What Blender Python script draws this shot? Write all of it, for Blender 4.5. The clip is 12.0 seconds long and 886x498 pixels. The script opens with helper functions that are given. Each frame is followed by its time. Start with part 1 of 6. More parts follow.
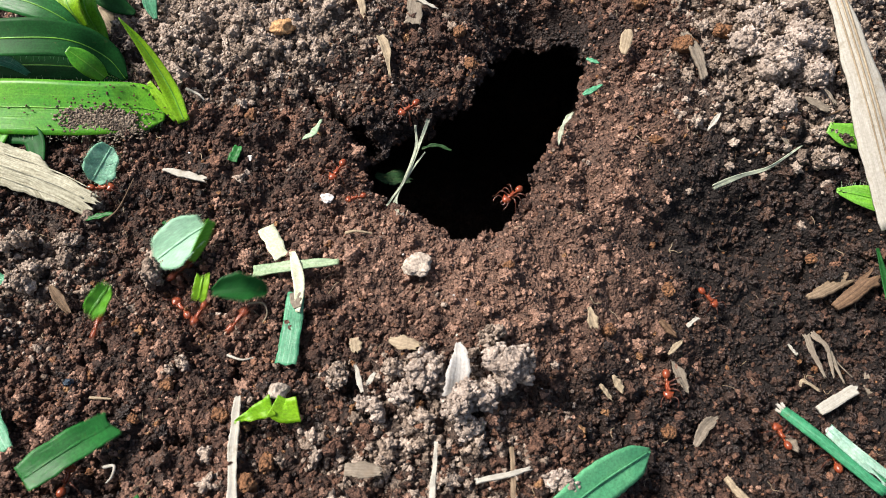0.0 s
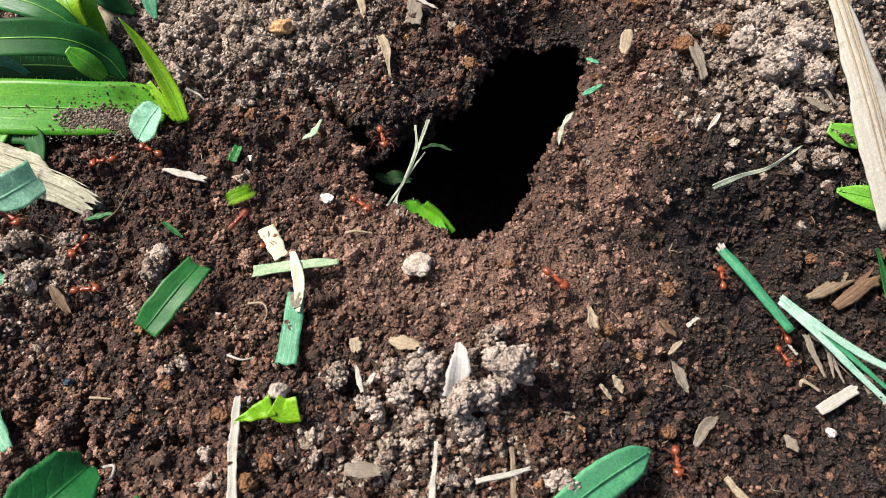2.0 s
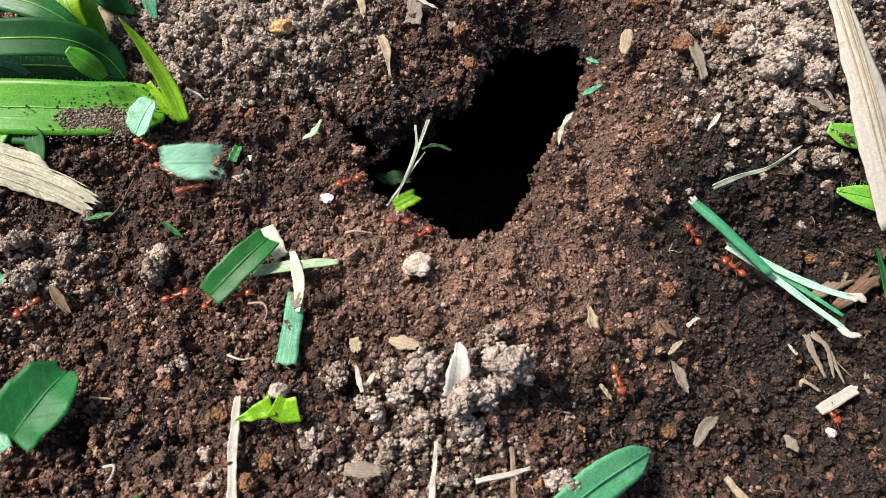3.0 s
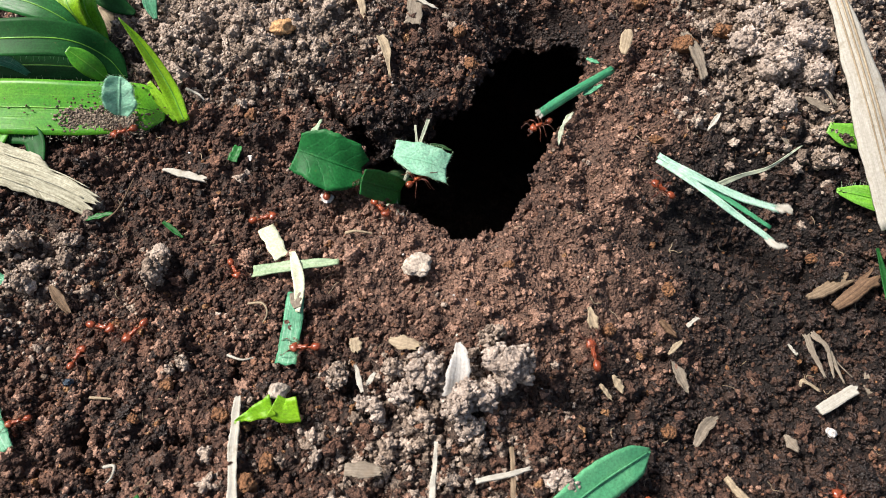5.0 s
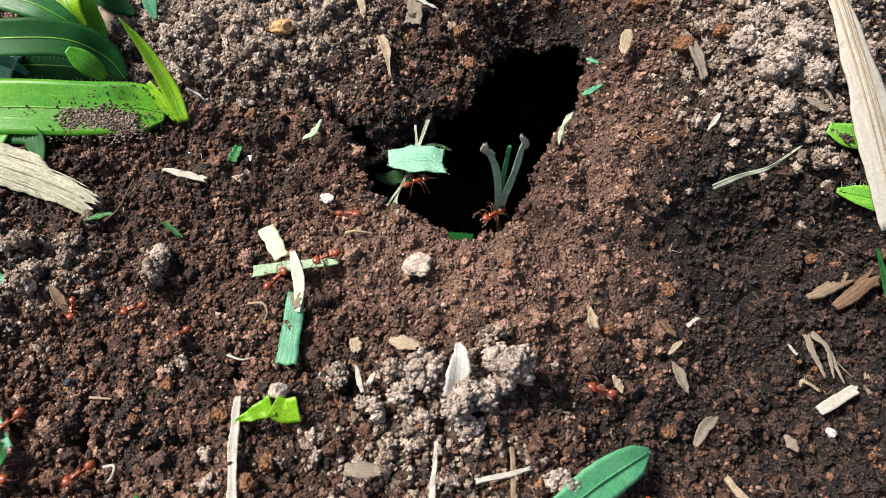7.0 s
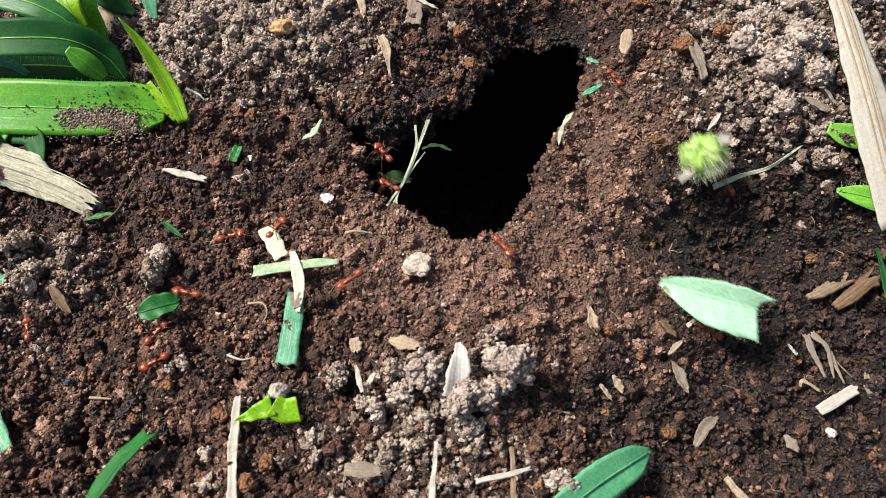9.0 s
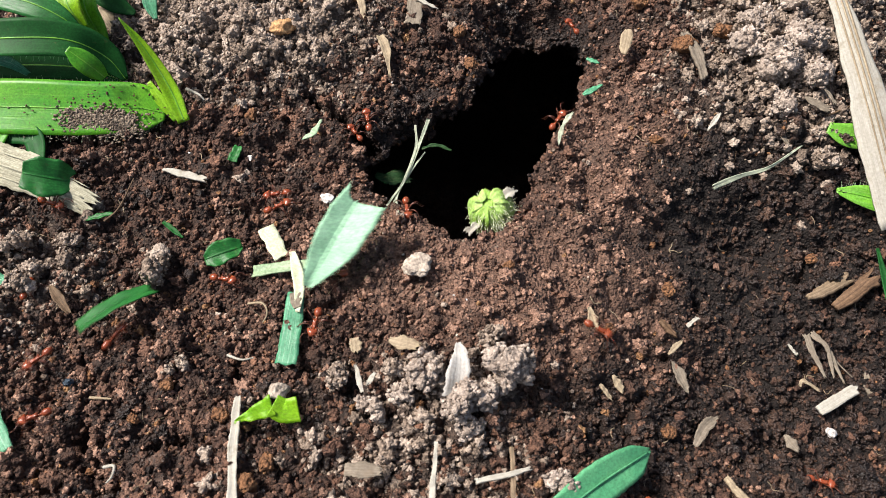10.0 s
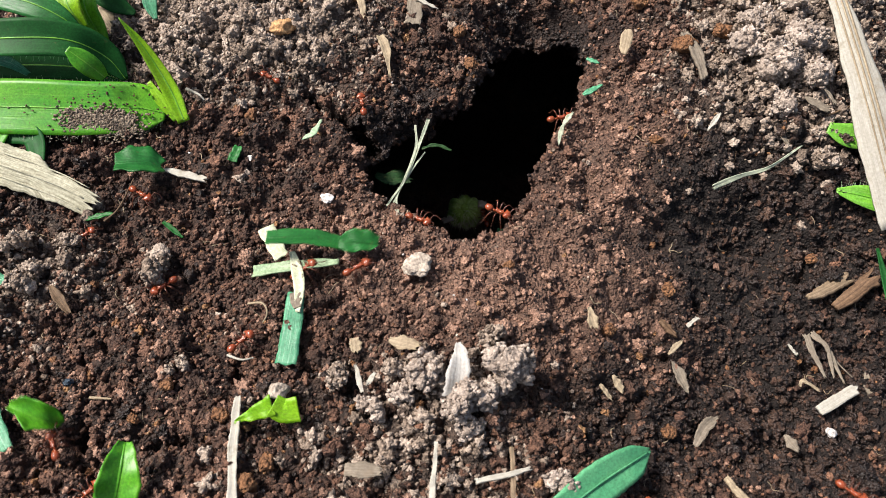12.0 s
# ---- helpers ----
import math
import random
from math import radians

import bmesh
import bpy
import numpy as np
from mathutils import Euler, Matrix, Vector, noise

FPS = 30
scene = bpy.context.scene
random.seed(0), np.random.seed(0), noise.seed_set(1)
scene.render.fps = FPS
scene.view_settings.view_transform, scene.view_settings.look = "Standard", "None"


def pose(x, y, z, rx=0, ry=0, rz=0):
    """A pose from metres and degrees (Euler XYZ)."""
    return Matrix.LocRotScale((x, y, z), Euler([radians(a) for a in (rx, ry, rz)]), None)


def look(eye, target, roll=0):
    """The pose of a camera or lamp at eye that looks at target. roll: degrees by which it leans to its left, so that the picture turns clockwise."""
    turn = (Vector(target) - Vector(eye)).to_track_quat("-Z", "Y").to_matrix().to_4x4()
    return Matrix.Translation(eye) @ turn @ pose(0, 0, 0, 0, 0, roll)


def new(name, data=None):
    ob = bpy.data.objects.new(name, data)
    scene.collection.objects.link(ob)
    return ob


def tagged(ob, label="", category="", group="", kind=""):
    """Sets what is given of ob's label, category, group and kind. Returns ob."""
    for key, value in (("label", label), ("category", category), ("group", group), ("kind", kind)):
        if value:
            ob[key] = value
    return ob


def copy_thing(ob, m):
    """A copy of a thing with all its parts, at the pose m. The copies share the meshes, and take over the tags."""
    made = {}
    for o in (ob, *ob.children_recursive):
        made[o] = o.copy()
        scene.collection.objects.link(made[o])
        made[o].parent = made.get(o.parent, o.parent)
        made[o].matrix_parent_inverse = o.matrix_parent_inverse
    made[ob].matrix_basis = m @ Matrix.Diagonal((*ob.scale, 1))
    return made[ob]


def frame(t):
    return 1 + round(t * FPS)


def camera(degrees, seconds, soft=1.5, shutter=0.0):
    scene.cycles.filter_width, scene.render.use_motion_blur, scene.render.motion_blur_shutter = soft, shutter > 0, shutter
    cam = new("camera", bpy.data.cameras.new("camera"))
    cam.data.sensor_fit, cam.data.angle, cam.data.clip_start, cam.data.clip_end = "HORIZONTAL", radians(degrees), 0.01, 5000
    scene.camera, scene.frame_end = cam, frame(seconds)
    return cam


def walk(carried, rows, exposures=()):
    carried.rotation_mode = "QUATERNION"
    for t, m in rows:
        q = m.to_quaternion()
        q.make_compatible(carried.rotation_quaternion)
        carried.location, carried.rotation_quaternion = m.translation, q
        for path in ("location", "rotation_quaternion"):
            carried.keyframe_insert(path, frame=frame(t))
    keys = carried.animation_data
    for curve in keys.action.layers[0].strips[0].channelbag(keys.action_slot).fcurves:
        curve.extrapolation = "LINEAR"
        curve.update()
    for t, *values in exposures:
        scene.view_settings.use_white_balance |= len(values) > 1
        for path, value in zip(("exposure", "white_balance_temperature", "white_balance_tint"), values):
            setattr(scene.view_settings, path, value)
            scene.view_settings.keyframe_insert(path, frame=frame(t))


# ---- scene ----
U = 0.001  # every length below is in millimetres unless it says otherwise
cam = camera(60, 12.0, 0.5, 0.6)
STAND = look((0, -0.09464, 0.13516), (0, 0, 0))
walk(cam, [(0, STAND), (12, STAND)], [(0, 1.1), (12, 1.1)])
cam.data.dof.use_dof = True
cam.data.dof.focus_distance = 0.188
cam.data.dof.aperture_fstop = 40

# ---------------------------------------------------------------- light: hazy sun and sky
world = bpy.data.worlds.new("sky")
scene.world = world
world.use_nodes = True
wn = world.node_tree.nodes
sky = wn.new("ShaderNodeTexSky")
sky.sky_type = "NISHITA"
sky.sun_disc = False
sky.sun_elevation = radians(55)
sky.sun_rotation = radians(-80)
sky.air_density, sky.dust_density = 1.0, 4.0
world.node_tree.links.new(sky.outputs[0], wn["Background"].inputs[0])
wn["Background"].inputs[1].default_value = 0.066
sun = new("sun", bpy.data.lights.new("sun", "SUN"))
sun.data.energy = 3.75
sun.data.angle = radians(14)
sun.data.color = (1.0, 0.93, 0.885)
sun.matrix_world = look((-0.7, 0.12, 1.0), (0, 0, 0))


# ---------------------------------------------------------------- materials
def nodes_of(name):
    m = bpy.data.materials.new(name)
    m.use_nodes = True
    nt = m.node_tree
    return m, nt, nt.nodes["Principled BSDF"]


def add(nt, kind, **values):
    n = nt.nodes.new(kind)
    for key, value in values.items():
        n.inputs[key.replace("_", " ")].default_value = value
    return n


def ramp(nt, source, stops):
    r = nt.nodes.new("ShaderNodeValToRGB")
    el = r.color_ramp.elements
    while len(el) < len(stops):
        el.new(0.5)
    for e, (p, c) in zip(el, stops):
        e.position, e.color = p, (*c, 1)
    nt.links.new(source, r.inputs[0])
    return r


def mixed(nt, factor, a, b, blend="MIX"):
    n = nt.nodes.new("ShaderNodeMix")
    n.data_type, n.blend_type = "RGBA", blend
    for sock, v in ((n.inputs[0], factor), (n.inputs[6], a), (n.inputs[7], b)):
        if isinstance(v, (int, float)):
            sock.default_value = v
        elif isinstance(v, tuple):
            sock.default_value = (*v, 1)
        else:
            nt.links.new(v, sock)
    return n.outputs[2]


def soil(name, stops, rough=0.8, relief=1.0, spec=0.35, sheet=False):
    """Crumbly earth: tones that run in patches and differ from crumb to crumb, granular all over."""
    m, nt, b = nodes_of(name)
    co = nt.nodes.new("ShaderNodeTexCoord").outputs["Object"]
    fine = add(nt, "ShaderNodeTexNoise", Scale=1300.0, Detail=5.0, Roughness=0.65)
    broad = add(nt, "ShaderNodeTexNoise", Scale=210.0, Detail=5.0, Roughness=0.6)
    nt.links.new(co, fine.inputs["Vector"])
    nt.links.new(co, broad.inputs["Vector"])
    source = ramp(nt, broad.outputs[0], [(0.3, (0, 0, 0)), (0.72, (1, 1, 1))]).outputs[0]
    if not sheet:
        source = mixed(nt, 0.6, source, nt.nodes.new("ShaderNodeNewGeometry").outputs["Random Per Island"])
    colour = ramp(nt, source, stops).outputs[0]
    mottle = ramp(nt, fine.outputs[0], [(0.33, (0.3, 0.28, 0.27)), (0.67, (1.72, 1.7, 1.68))]).outputs[0]
    colour = mixed(nt, 0.85, colour, mottle, "MULTIPLY")
    if sheet:
        dry = nt.nodes.new("ShaderNodeAttribute")
        dry.attribute_name = "tone"
        sep = nt.nodes.new("ShaderNodeSeparateColor")
        nt.links.new(dry.outputs["Color"], sep.inputs[0])
        # red and grey stay below their crumbs' tone: crevice shade put into colour
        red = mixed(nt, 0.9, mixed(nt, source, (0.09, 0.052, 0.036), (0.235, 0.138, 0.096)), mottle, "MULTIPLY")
        grey = mixed(nt, 0.8, (0.1, 0.076, 0.058), mottle, "MULTIPLY")
        colour = mixed(nt, sep.outputs[0], colour, red)
        colour = mixed(nt, sep.outputs[1], colour, grey)
        # third channel: shade of slope and hollows, painted in as near-black earth
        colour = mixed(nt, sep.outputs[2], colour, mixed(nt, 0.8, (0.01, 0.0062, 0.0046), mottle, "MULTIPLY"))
    nt.links.new(colour, b.inputs["Base Color"])
    b.inputs["Roughness"].default_value = rough
    b.inputs["Specular IOR Level"].default_value = spec
    grit = add(nt, "ShaderNodeTexVoronoi", Scale=1700.0)
    nt.links.new(co, grit.inputs["Vector"])
    grit.inputs["Randomness"].default_value = 1.0
    bump = add(nt, "ShaderNodeBump", Strength=relief, Distance=0.0007)
    high = nt.nodes.new("ShaderNodeMath")
    high.operation = "SUBTRACT"
    nt.links.new(fine.outputs[0], high.inputs[0])
    nt.links.new(grit.outputs["Distance"], high.inputs[1])
    nt.links.new(high.outputs[0], bump.inputs["Height"])
    if sheet:
        grains = add(nt, "ShaderNodeTexVoronoi", Scale=800.0)
        nt.links.new(co, grains.inputs["Vector"])
        coarse = add(nt, "ShaderNodeBump", Strength=0.9, Distance=0.0009)
        coarse.invert = True
        nt.links.new(grains.outputs["Distance"], coarse.inputs["Height"])
        nt.links.new(coarse.outputs[0], bump.inputs["Normal"])
    nt.links.new(bump.outputs[0], b.inputs["Normal"])
    return m


def streaks(nt, uv, pitch):
    """Uneven streaks that run along a blade."""
    stretch = nt.nodes.new("ShaderNodeVectorMath")
    stretch.operation = "MULTIPLY"
    stretch.inputs[1].default_value = (0.07 / pitch, 1.6 / pitch, 1.0)
    nt.links.new(uv, stretch.inputs[0])
    n = add(nt, "ShaderNodeTexNoise", Scale=1.0, Detail=4.0, Roughness=0.6)
    nt.links.new(stretch.outputs[0], n.inputs["Vector"])
    return n


def sums(nt, operation, a, b):
    n = nt.nodes.new("ShaderNodeMath")
    n.operation = operation
    for sock, v in zip(n.inputs, (a, b)):
        if isinstance(v, (int, float)):
            sock.default_value = v
        elif v is not None:
            nt.links.new(v, sock)
    return n.outputs[0]


def leafy(name, top, deep, vein=(0.3, 0.5, 0.2), pitch=1.1, rough=0.38, through_light=0.25, hairs=0.3, vein_mix=0.35, patch=260.0, side=0.0, blemish=0.25, spec=0.4):
    """Green blade or leaf: streaks along it, or side veins that branch off a midrib; mottled, blemished, a little light coming through."""
    m, nt, b = nodes_of(name)
    uv = nt.nodes.new("ShaderNodeUVMap").outputs[0]
    co = nt.nodes.new("ShaderNodeTexCoord").outputs["Object"]
    wave = streaks(nt, uv, pitch * 0.5)
    blot = add(nt, "ShaderNodeTexNoise", Scale=patch, Detail=6.0, Roughness=0.68)
    nt.links.new(co, blot.inputs["Vector"])
    grain = add(nt, "ShaderNodeTexNoise", Scale=2000.0, Detail=4.0, Roughness=0.7)
    nt.links.new(co, grain.inputs["Vector"])
    f = ramp(nt, blot.outputs[0], [(0.3, (0, 0, 0)), (0.7, (1, 1, 1))]).outputs[0]
    colour = mixed(nt, f, deep, top)
    lines = ramp(nt, wave.outputs[0], [(0.5, (0, 0, 0)), (0.68, (1, 1, 1))]).outputs[0]
    if side:
        axes = nt.nodes.new("ShaderNodeSeparateXYZ")
        nt.links.new(uv, axes.inputs[0])
        off = sums(nt, "ABSOLUTE", axes.outputs[1], None)
        slant = sums(nt, "SUBTRACT", axes.outputs[0], sums(nt, "MULTIPLY", off, 0.9))
        slant = sums(nt, "ADD", slant, sums(nt, "MULTIPLY", blot.outputs[0], side * 1.3))
        saw = sums(nt, "ABSOLUTE", sums(nt, "SUBTRACT", sums(nt, "FRACT", sums(nt, "DIVIDE", slant, side), None), 0.5), None)
        lines = ramp(nt, saw, [(0.38, (0, 0, 0)), (0.48, (1, 1, 1))]).outputs[0]
    colour = mixed(nt, sums(nt, "MULTIPLY", lines, vein_mix), colour, vein)
    speck = ramp(nt, grain.outputs[0], [(0.36, (0.62, 0.6, 0.56)), (0.64, (1.28, 1.26, 1.26))]).outputs[0]
    colour = mixed(nt, 0.7, colour, speck, "MULTIPLY")
    spots = add(nt, "ShaderNodeTexNoise", Scale=620.0, Detail=3.0, Roughness=0.5)
    nt.links.new(co, spots.inputs["Vector"])
    worn = ramp(nt, spots.outputs[0], [(0.66, (0, 0, 0)), (0.74, (1, 1, 1))]).outputs[0]
    colour = mixed(nt, sums(nt, "MULTIPLY", worn, blemish), colour, (0.16, 0.13, 0.05))
    nt.links.new(colour, b.inputs["Base Color"])
    b.inputs["Roughness"].default_value = rough
    b.inputs["Specular IOR Level"].default_value = spec
    high = sums(nt, "SUBTRACT", mixed(nt, 0.4, wave.outputs[0], grain.outputs[0]), sums(nt, "MULTIPLY", lines, 0.5))
    bump = add(nt, "ShaderNodeBump", Strength=hairs, Distance=0.0003)
    nt.links.new(high, bump.inputs["Height"])
    nt.links.new(bump.outputs[0], b.inputs["Normal"])
    tr = nt.nodes.new("ShaderNodeBsdfTranslucent")
    nt.links.new(colour, tr.inputs[0])
    mx = nt.nodes.new("ShaderNodeMixShader")
    mx.inputs[0].default_value = through_light
    nt.links.new(b.outputs[0], mx.inputs[1])
    nt.links.new(tr.outputs[0], mx.inputs[2])
    nt.links.new(mx.outputs[0], nt.nodes["Material Output"].inputs[0])
    return m


def fibrous(name, light, dark, pitch=0.7, rough=0.75, stain=(0.16, 0.12, 0.08), soft=0.0):
    """Dry straw, husk or wood: fibres along its length, weather stains."""
    m, nt, b = nodes_of(name)
    uv = nt.nodes.new("ShaderNodeUVMap").outputs[0]
    co = nt.nodes.new("ShaderNodeTexCoord").outputs["Object"]
    wave = streaks(nt, uv, pitch)
    blot = add(nt, "ShaderNodeTexNoise", Scale=330.0, Detail=6.0, Roughness=0.7)
    nt.links.new(co, blot.inputs["Vector"])
    colour = mixed(nt, ramp(nt, wave.outputs[0], [(0.34 - 0.2 * soft, (0, 0, 0)), (0.62 + 0.1 * soft, (1, 1, 1))]).outputs[0], dark, light)
    dirt = add(nt, "ShaderNodeTexNoise", Scale=1500.0, Detail=4.0, Roughness=0.7)
    nt.links.new(co, dirt.inputs["Vector"])
    colour = mixed(nt, 0.75 - 0.5 * soft, colour, ramp(nt, dirt.outputs[0], [(0.32, (0.5, 0.47, 0.43)), (0.62, (1.2, 1.2, 1.2))]).outputs[0], "MULTIPLY")
    colour = mixed(nt, ramp(nt, blot.outputs[0], [(0.56, (0, 0, 0)), (0.74, (0.75, 0.75, 0.75))]).outputs[0], colour, stain)
    nt.links.new(colour, b.inputs["Base Color"])
    b.inputs["Roughness"].default_value = rough
    b.inputs["Specular IOR Level"].default_value = 0.25
    bump = add(nt, "ShaderNodeBump", Strength=0.5, Distance=0.0003)
    nt.links.new(wave.outputs[0], bump.inputs["Height"])
    nt.links.new(bump.outputs[0], b.inputs["Normal"])
    return m


def chitin(name, base, dark, rough=0.32):
    m, nt, b = nodes_of(name)
    co = nt.nodes.new("ShaderNodeTexCoord").outputs["Object"]
    n = add(nt, "ShaderNodeTexNoise", Scale=900.0, Detail=4.0)
    nt.links.new(co, n.inputs["Vector"])
    nt.links.new(mixed(nt, n.outputs[0], dark, base), b.inputs["Base Color"])
    b.inputs["Roughness"].default_value = rough
    b.inputs["Subsurface Weight"].default_value = 0.1
    b.inputs["Subsurface Radius"].default_value = (0.0006, 0.0002, 0.0001)
    bump = add(nt, "ShaderNodeBump", Strength=0.25, Distance=0.0001)
    nt.links.new(n.outputs[0], bump.inputs["Height"])
    nt.links.new(bump.outputs[0], b.inputs["Normal"])
    return m


# darker than the crumbs on it, which paints shade into the gaps
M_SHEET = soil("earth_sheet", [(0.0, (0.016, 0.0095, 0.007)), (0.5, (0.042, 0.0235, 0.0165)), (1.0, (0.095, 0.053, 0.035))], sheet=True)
M_DARK = soil("dark_crumb", [(0.0, (0.027, 0.0148, 0.0105)), (0.45, (0.083, 0.0435, 0.0285)), (0.75, (0.155, 0.081, 0.052)), (1.0, (0.31, 0.158, 0.09))])
# near-black carries the slope's shade; the low roughness is a moist gloss
M_SHADOW = soil("damp_crumb", [(0.0, (0.0075, 0.0046, 0.0034)), (0.42, (0.026, 0.0148, 0.0102)), (0.75, (0.058, 0.033, 0.0218)), (1.0, (0.14, 0.075, 0.045))], rough=0.5, spec=0.5)
M_RED = soil("red_brown_crumb", [(0.0, (0.095, 0.0535, 0.037)), (0.45, (0.222, 0.129, 0.09)), (0.85, (0.36, 0.22, 0.155)), (1.0, (0.46, 0.3, 0.21))])
M_GREY = soil("dry_grey_crumb", [(0.0, (0.115, 0.088, 0.067)), (0.4, (0.215, 0.168, 0.13)), (0.8, (0.365, 0.3, 0.243)), (1.0, (0.5, 0.425, 0.355))], spec=0.2, rough=0.9, relief=0.8)
M_OCHRE = soil("ochre_crumb", [(0.0, (0.12, 0.052, 0.024)), (0.5, (0.215, 0.105, 0.045)), (0.85, (0.33, 0.19, 0.09)), (1.0, (0.48, 0.37, 0.25))])
M_CRUST = soil("dried_mud", [(0.0, (0.1, 0.078, 0.056)), (0.5, (0.2, 0.16, 0.118)), (1.0, (0.34, 0.28, 0.21))], rough=0.9, spec=0.2)
M_TAN = soil("tan_clay", [(0.0, (0.36, 0.2, 0.085)), (1.0, (0.47, 0.29, 0.14))], relief=0.4)
M_CLOD = soil("dry_pale_clod", [(0.0, (0.19, 0.152, 0.122)), (0.5, (0.3, 0.25, 0.208)), (1.0, (0.44, 0.375, 0.32))], spec=0.2, rough=0.9, relief=0.6)
M_PEBBLE = soil("pale_pebble", [(0.0, (0.3, 0.25, 0.2)), (1.0, (0.42, 0.37, 0.3))], rough=0.7, relief=0.25)
M_WHITE = soil("white_grit", [(0.0, (0.4, 0.385, 0.36)), (1.0, (0.6, 0.58, 0.55))], rough=0.6, relief=0.25)
M_SLATE = soil("blue_grey_grit", [(0.0, (0.03, 0.05, 0.075)), (1.0, (0.05, 0.08, 0.11))], rough=0.5)
M_GRASS = leafy("grass_blade_green", (0.15, 0.43, 0.012), (0.045, 0.28, 0.02), vein=(0.24, 0.5, 0.05), pitch=3.0, through_light=0.3, hairs=0.16, vein_mix=0.22, patch=60.0)
M_LIME = leafy("young_grass_lime", (0.3, 0.55, 0.012), (0.16, 0.43, 0.012), vein=(0.36, 0.56, 0.1), pitch=1.4, through_light=0.35, hairs=0.3, patch=110.0)
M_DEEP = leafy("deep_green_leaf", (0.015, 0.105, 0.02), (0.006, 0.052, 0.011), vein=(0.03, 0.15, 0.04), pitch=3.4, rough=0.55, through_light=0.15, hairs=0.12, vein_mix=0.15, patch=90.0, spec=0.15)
# scraps in the burrow mouth: green darkened to hold the shade down there
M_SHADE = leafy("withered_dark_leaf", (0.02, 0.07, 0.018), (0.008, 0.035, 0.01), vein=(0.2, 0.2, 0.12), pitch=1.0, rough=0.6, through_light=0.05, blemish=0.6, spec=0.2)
M_MID = leafy("cut_leaf_green", (0.024, 0.2, 0.035), (0.012, 0.115, 0.02), vein=(0.07, 0.29, 0.08), pitch=1.2, rough=0.42, hairs=0.3, vein_mix=0.35, through_light=0.35)
M_TEAL = leafy("blue_green_blade", (0.1, 0.38, 0.2), (0.035, 0.21, 0.1), vein=(0.34, 0.6, 0.42), pitch=0.9, rough=0.45, hairs=0.3, vein_mix=0.6)
M_SMOOTH = leafy("smooth_blue_green_leaf", (0.13, 0.42, 0.2), (0.06, 0.3, 0.14), vein=(0.2, 0.5, 0.28), pitch=3.0, rough=0.4, hairs=0.1, vein_mix=0.15, patch=90.0, blemish=0.1)
M_STEM = leafy("green_grass_stem", (0.06, 0.32, 0.15), (0.025, 0.19, 0.085), vein=(0.16, 0.45, 0.26), pitch=0.7, rough=0.42, hairs=0.3, vein_mix=0.5)
M_PALE = leafy("pale_leaf_underside", (0.42, 0.7, 0.49), (0.3, 0.58, 0.37), vein=(0.24, 0.5, 0.3), pitch=4.0, rough=0.65, through_light=0.3, hairs=0.3, side=3.2, vein_mix=0.3, blemish=0.12)
M_MINT = leafy("mint_leaf_underside", (0.34, 0.65, 0.46), (0.22, 0.52, 0.34), vein=(0.46, 0.72, 0.55), pitch=3.0, rough=0.65, through_light=0.35, hairs=0.4, side=2.6, vein_mix=0.35, blemish=0.12)
M_BROAD = leafy("broad_leaf_green", (0.017, 0.175, 0.04), (0.008, 0.1, 0.022), vein=(0.035, 0.22, 0.07), pitch=2.0, rough=0.5, spec=0.25, hairs=0.3, side=2.8, vein_mix=0.16)
M_WHITEGREEN = leafy("bleached_green_stem", (0.48, 0.62, 0.42), (0.28, 0.45, 0.26), vein=(0.6, 0.7, 0.52), pitch=0.9, rough=0.5)
M_SPLIT = leafy("bleached_blue_green_stem", (0.42, 0.62, 0.5), (0.2, 0.42, 0.31), vein=(0.62, 0.74, 0.64), pitch=0.6, rough=0.5, vein_mix=0.6)
M_STALK = leafy("pale_green_stalk", (0.34, 0.46, 0.28), (0.2, 0.33, 0.17), vein=(0.5, 0.54, 0.38), pitch=0.8, rough=0.5, vein_mix=0.5, blemish=0.4)
M_CREAM = leafy("cream_leaf_scrap", (0.54, 0.57, 0.4), (0.44, 0.49, 0.32), vein=(0.6, 0.62, 0.47), pitch=1.4, rough=0.6, through_light=0.1, hairs=0.15, blemish=0.1)
M_STRAW = fibrous("dry_straw", (0.35, 0.285, 0.19), (0.17, 0.128, 0.08), soft=0.4)
M_BLEACHED = fibrous("bleached_straw", (0.41, 0.395, 0.34), (0.27, 0.25, 0.2), stain=(0.21, 0.175, 0.115), pitch=0.5, soft=0.8)
M_LONG = fibrous("long_dead_blade", (0.385, 0.37, 0.32), (0.26, 0.24, 0.19), stain=(0.18, 0.15, 0.095), pitch=0.5, soft=0.8)
M_DEAD = fibrous("dead_grass_leaf", (0.44, 0.43, 0.32), (0.17, 0.16, 0.105), pitch=0.5, stain=(0.12, 0.105, 0.065), soft=0.3)
M_CHALK = fibrous("chalky_white_leaf", (0.46, 0.45, 0.42), (0.28, 0.265, 0.235), stain=(0.18, 0.155, 0.13), soft=0.5)
M_CHIP = fibrous("weathered_wood_chip", (0.24, 0.18, 0.115), (0.08, 0.054, 0.033), pitch=0.7, soft=0.2)
M_WOOD = fibrous("brown_wood_chip", (0.17, 0.105, 0.06), (0.055, 0.031, 0.018), pitch=0.9)
M_HUSK = fibrous("grey_husk", (0.235, 0.2, 0.152), (0.1, 0.08, 0.058), pitch=0.5, soft=0.4)
M_WISP = fibrous("grey_green_wisp", (0.4, 0.44, 0.33), (0.22, 0.26, 0.18), pitch=0.4, soft=0.3)
M_ROOT = fibrous("dark_rootlet", (0.14, 0.09, 0.05), (0.06, 0.04, 0.025), pitch=0.3)
M_ANT = chitin("red_orange_chitin", (0.27, 0.06, 0.02), (0.14, 0.028, 0.012), rough=0.26)
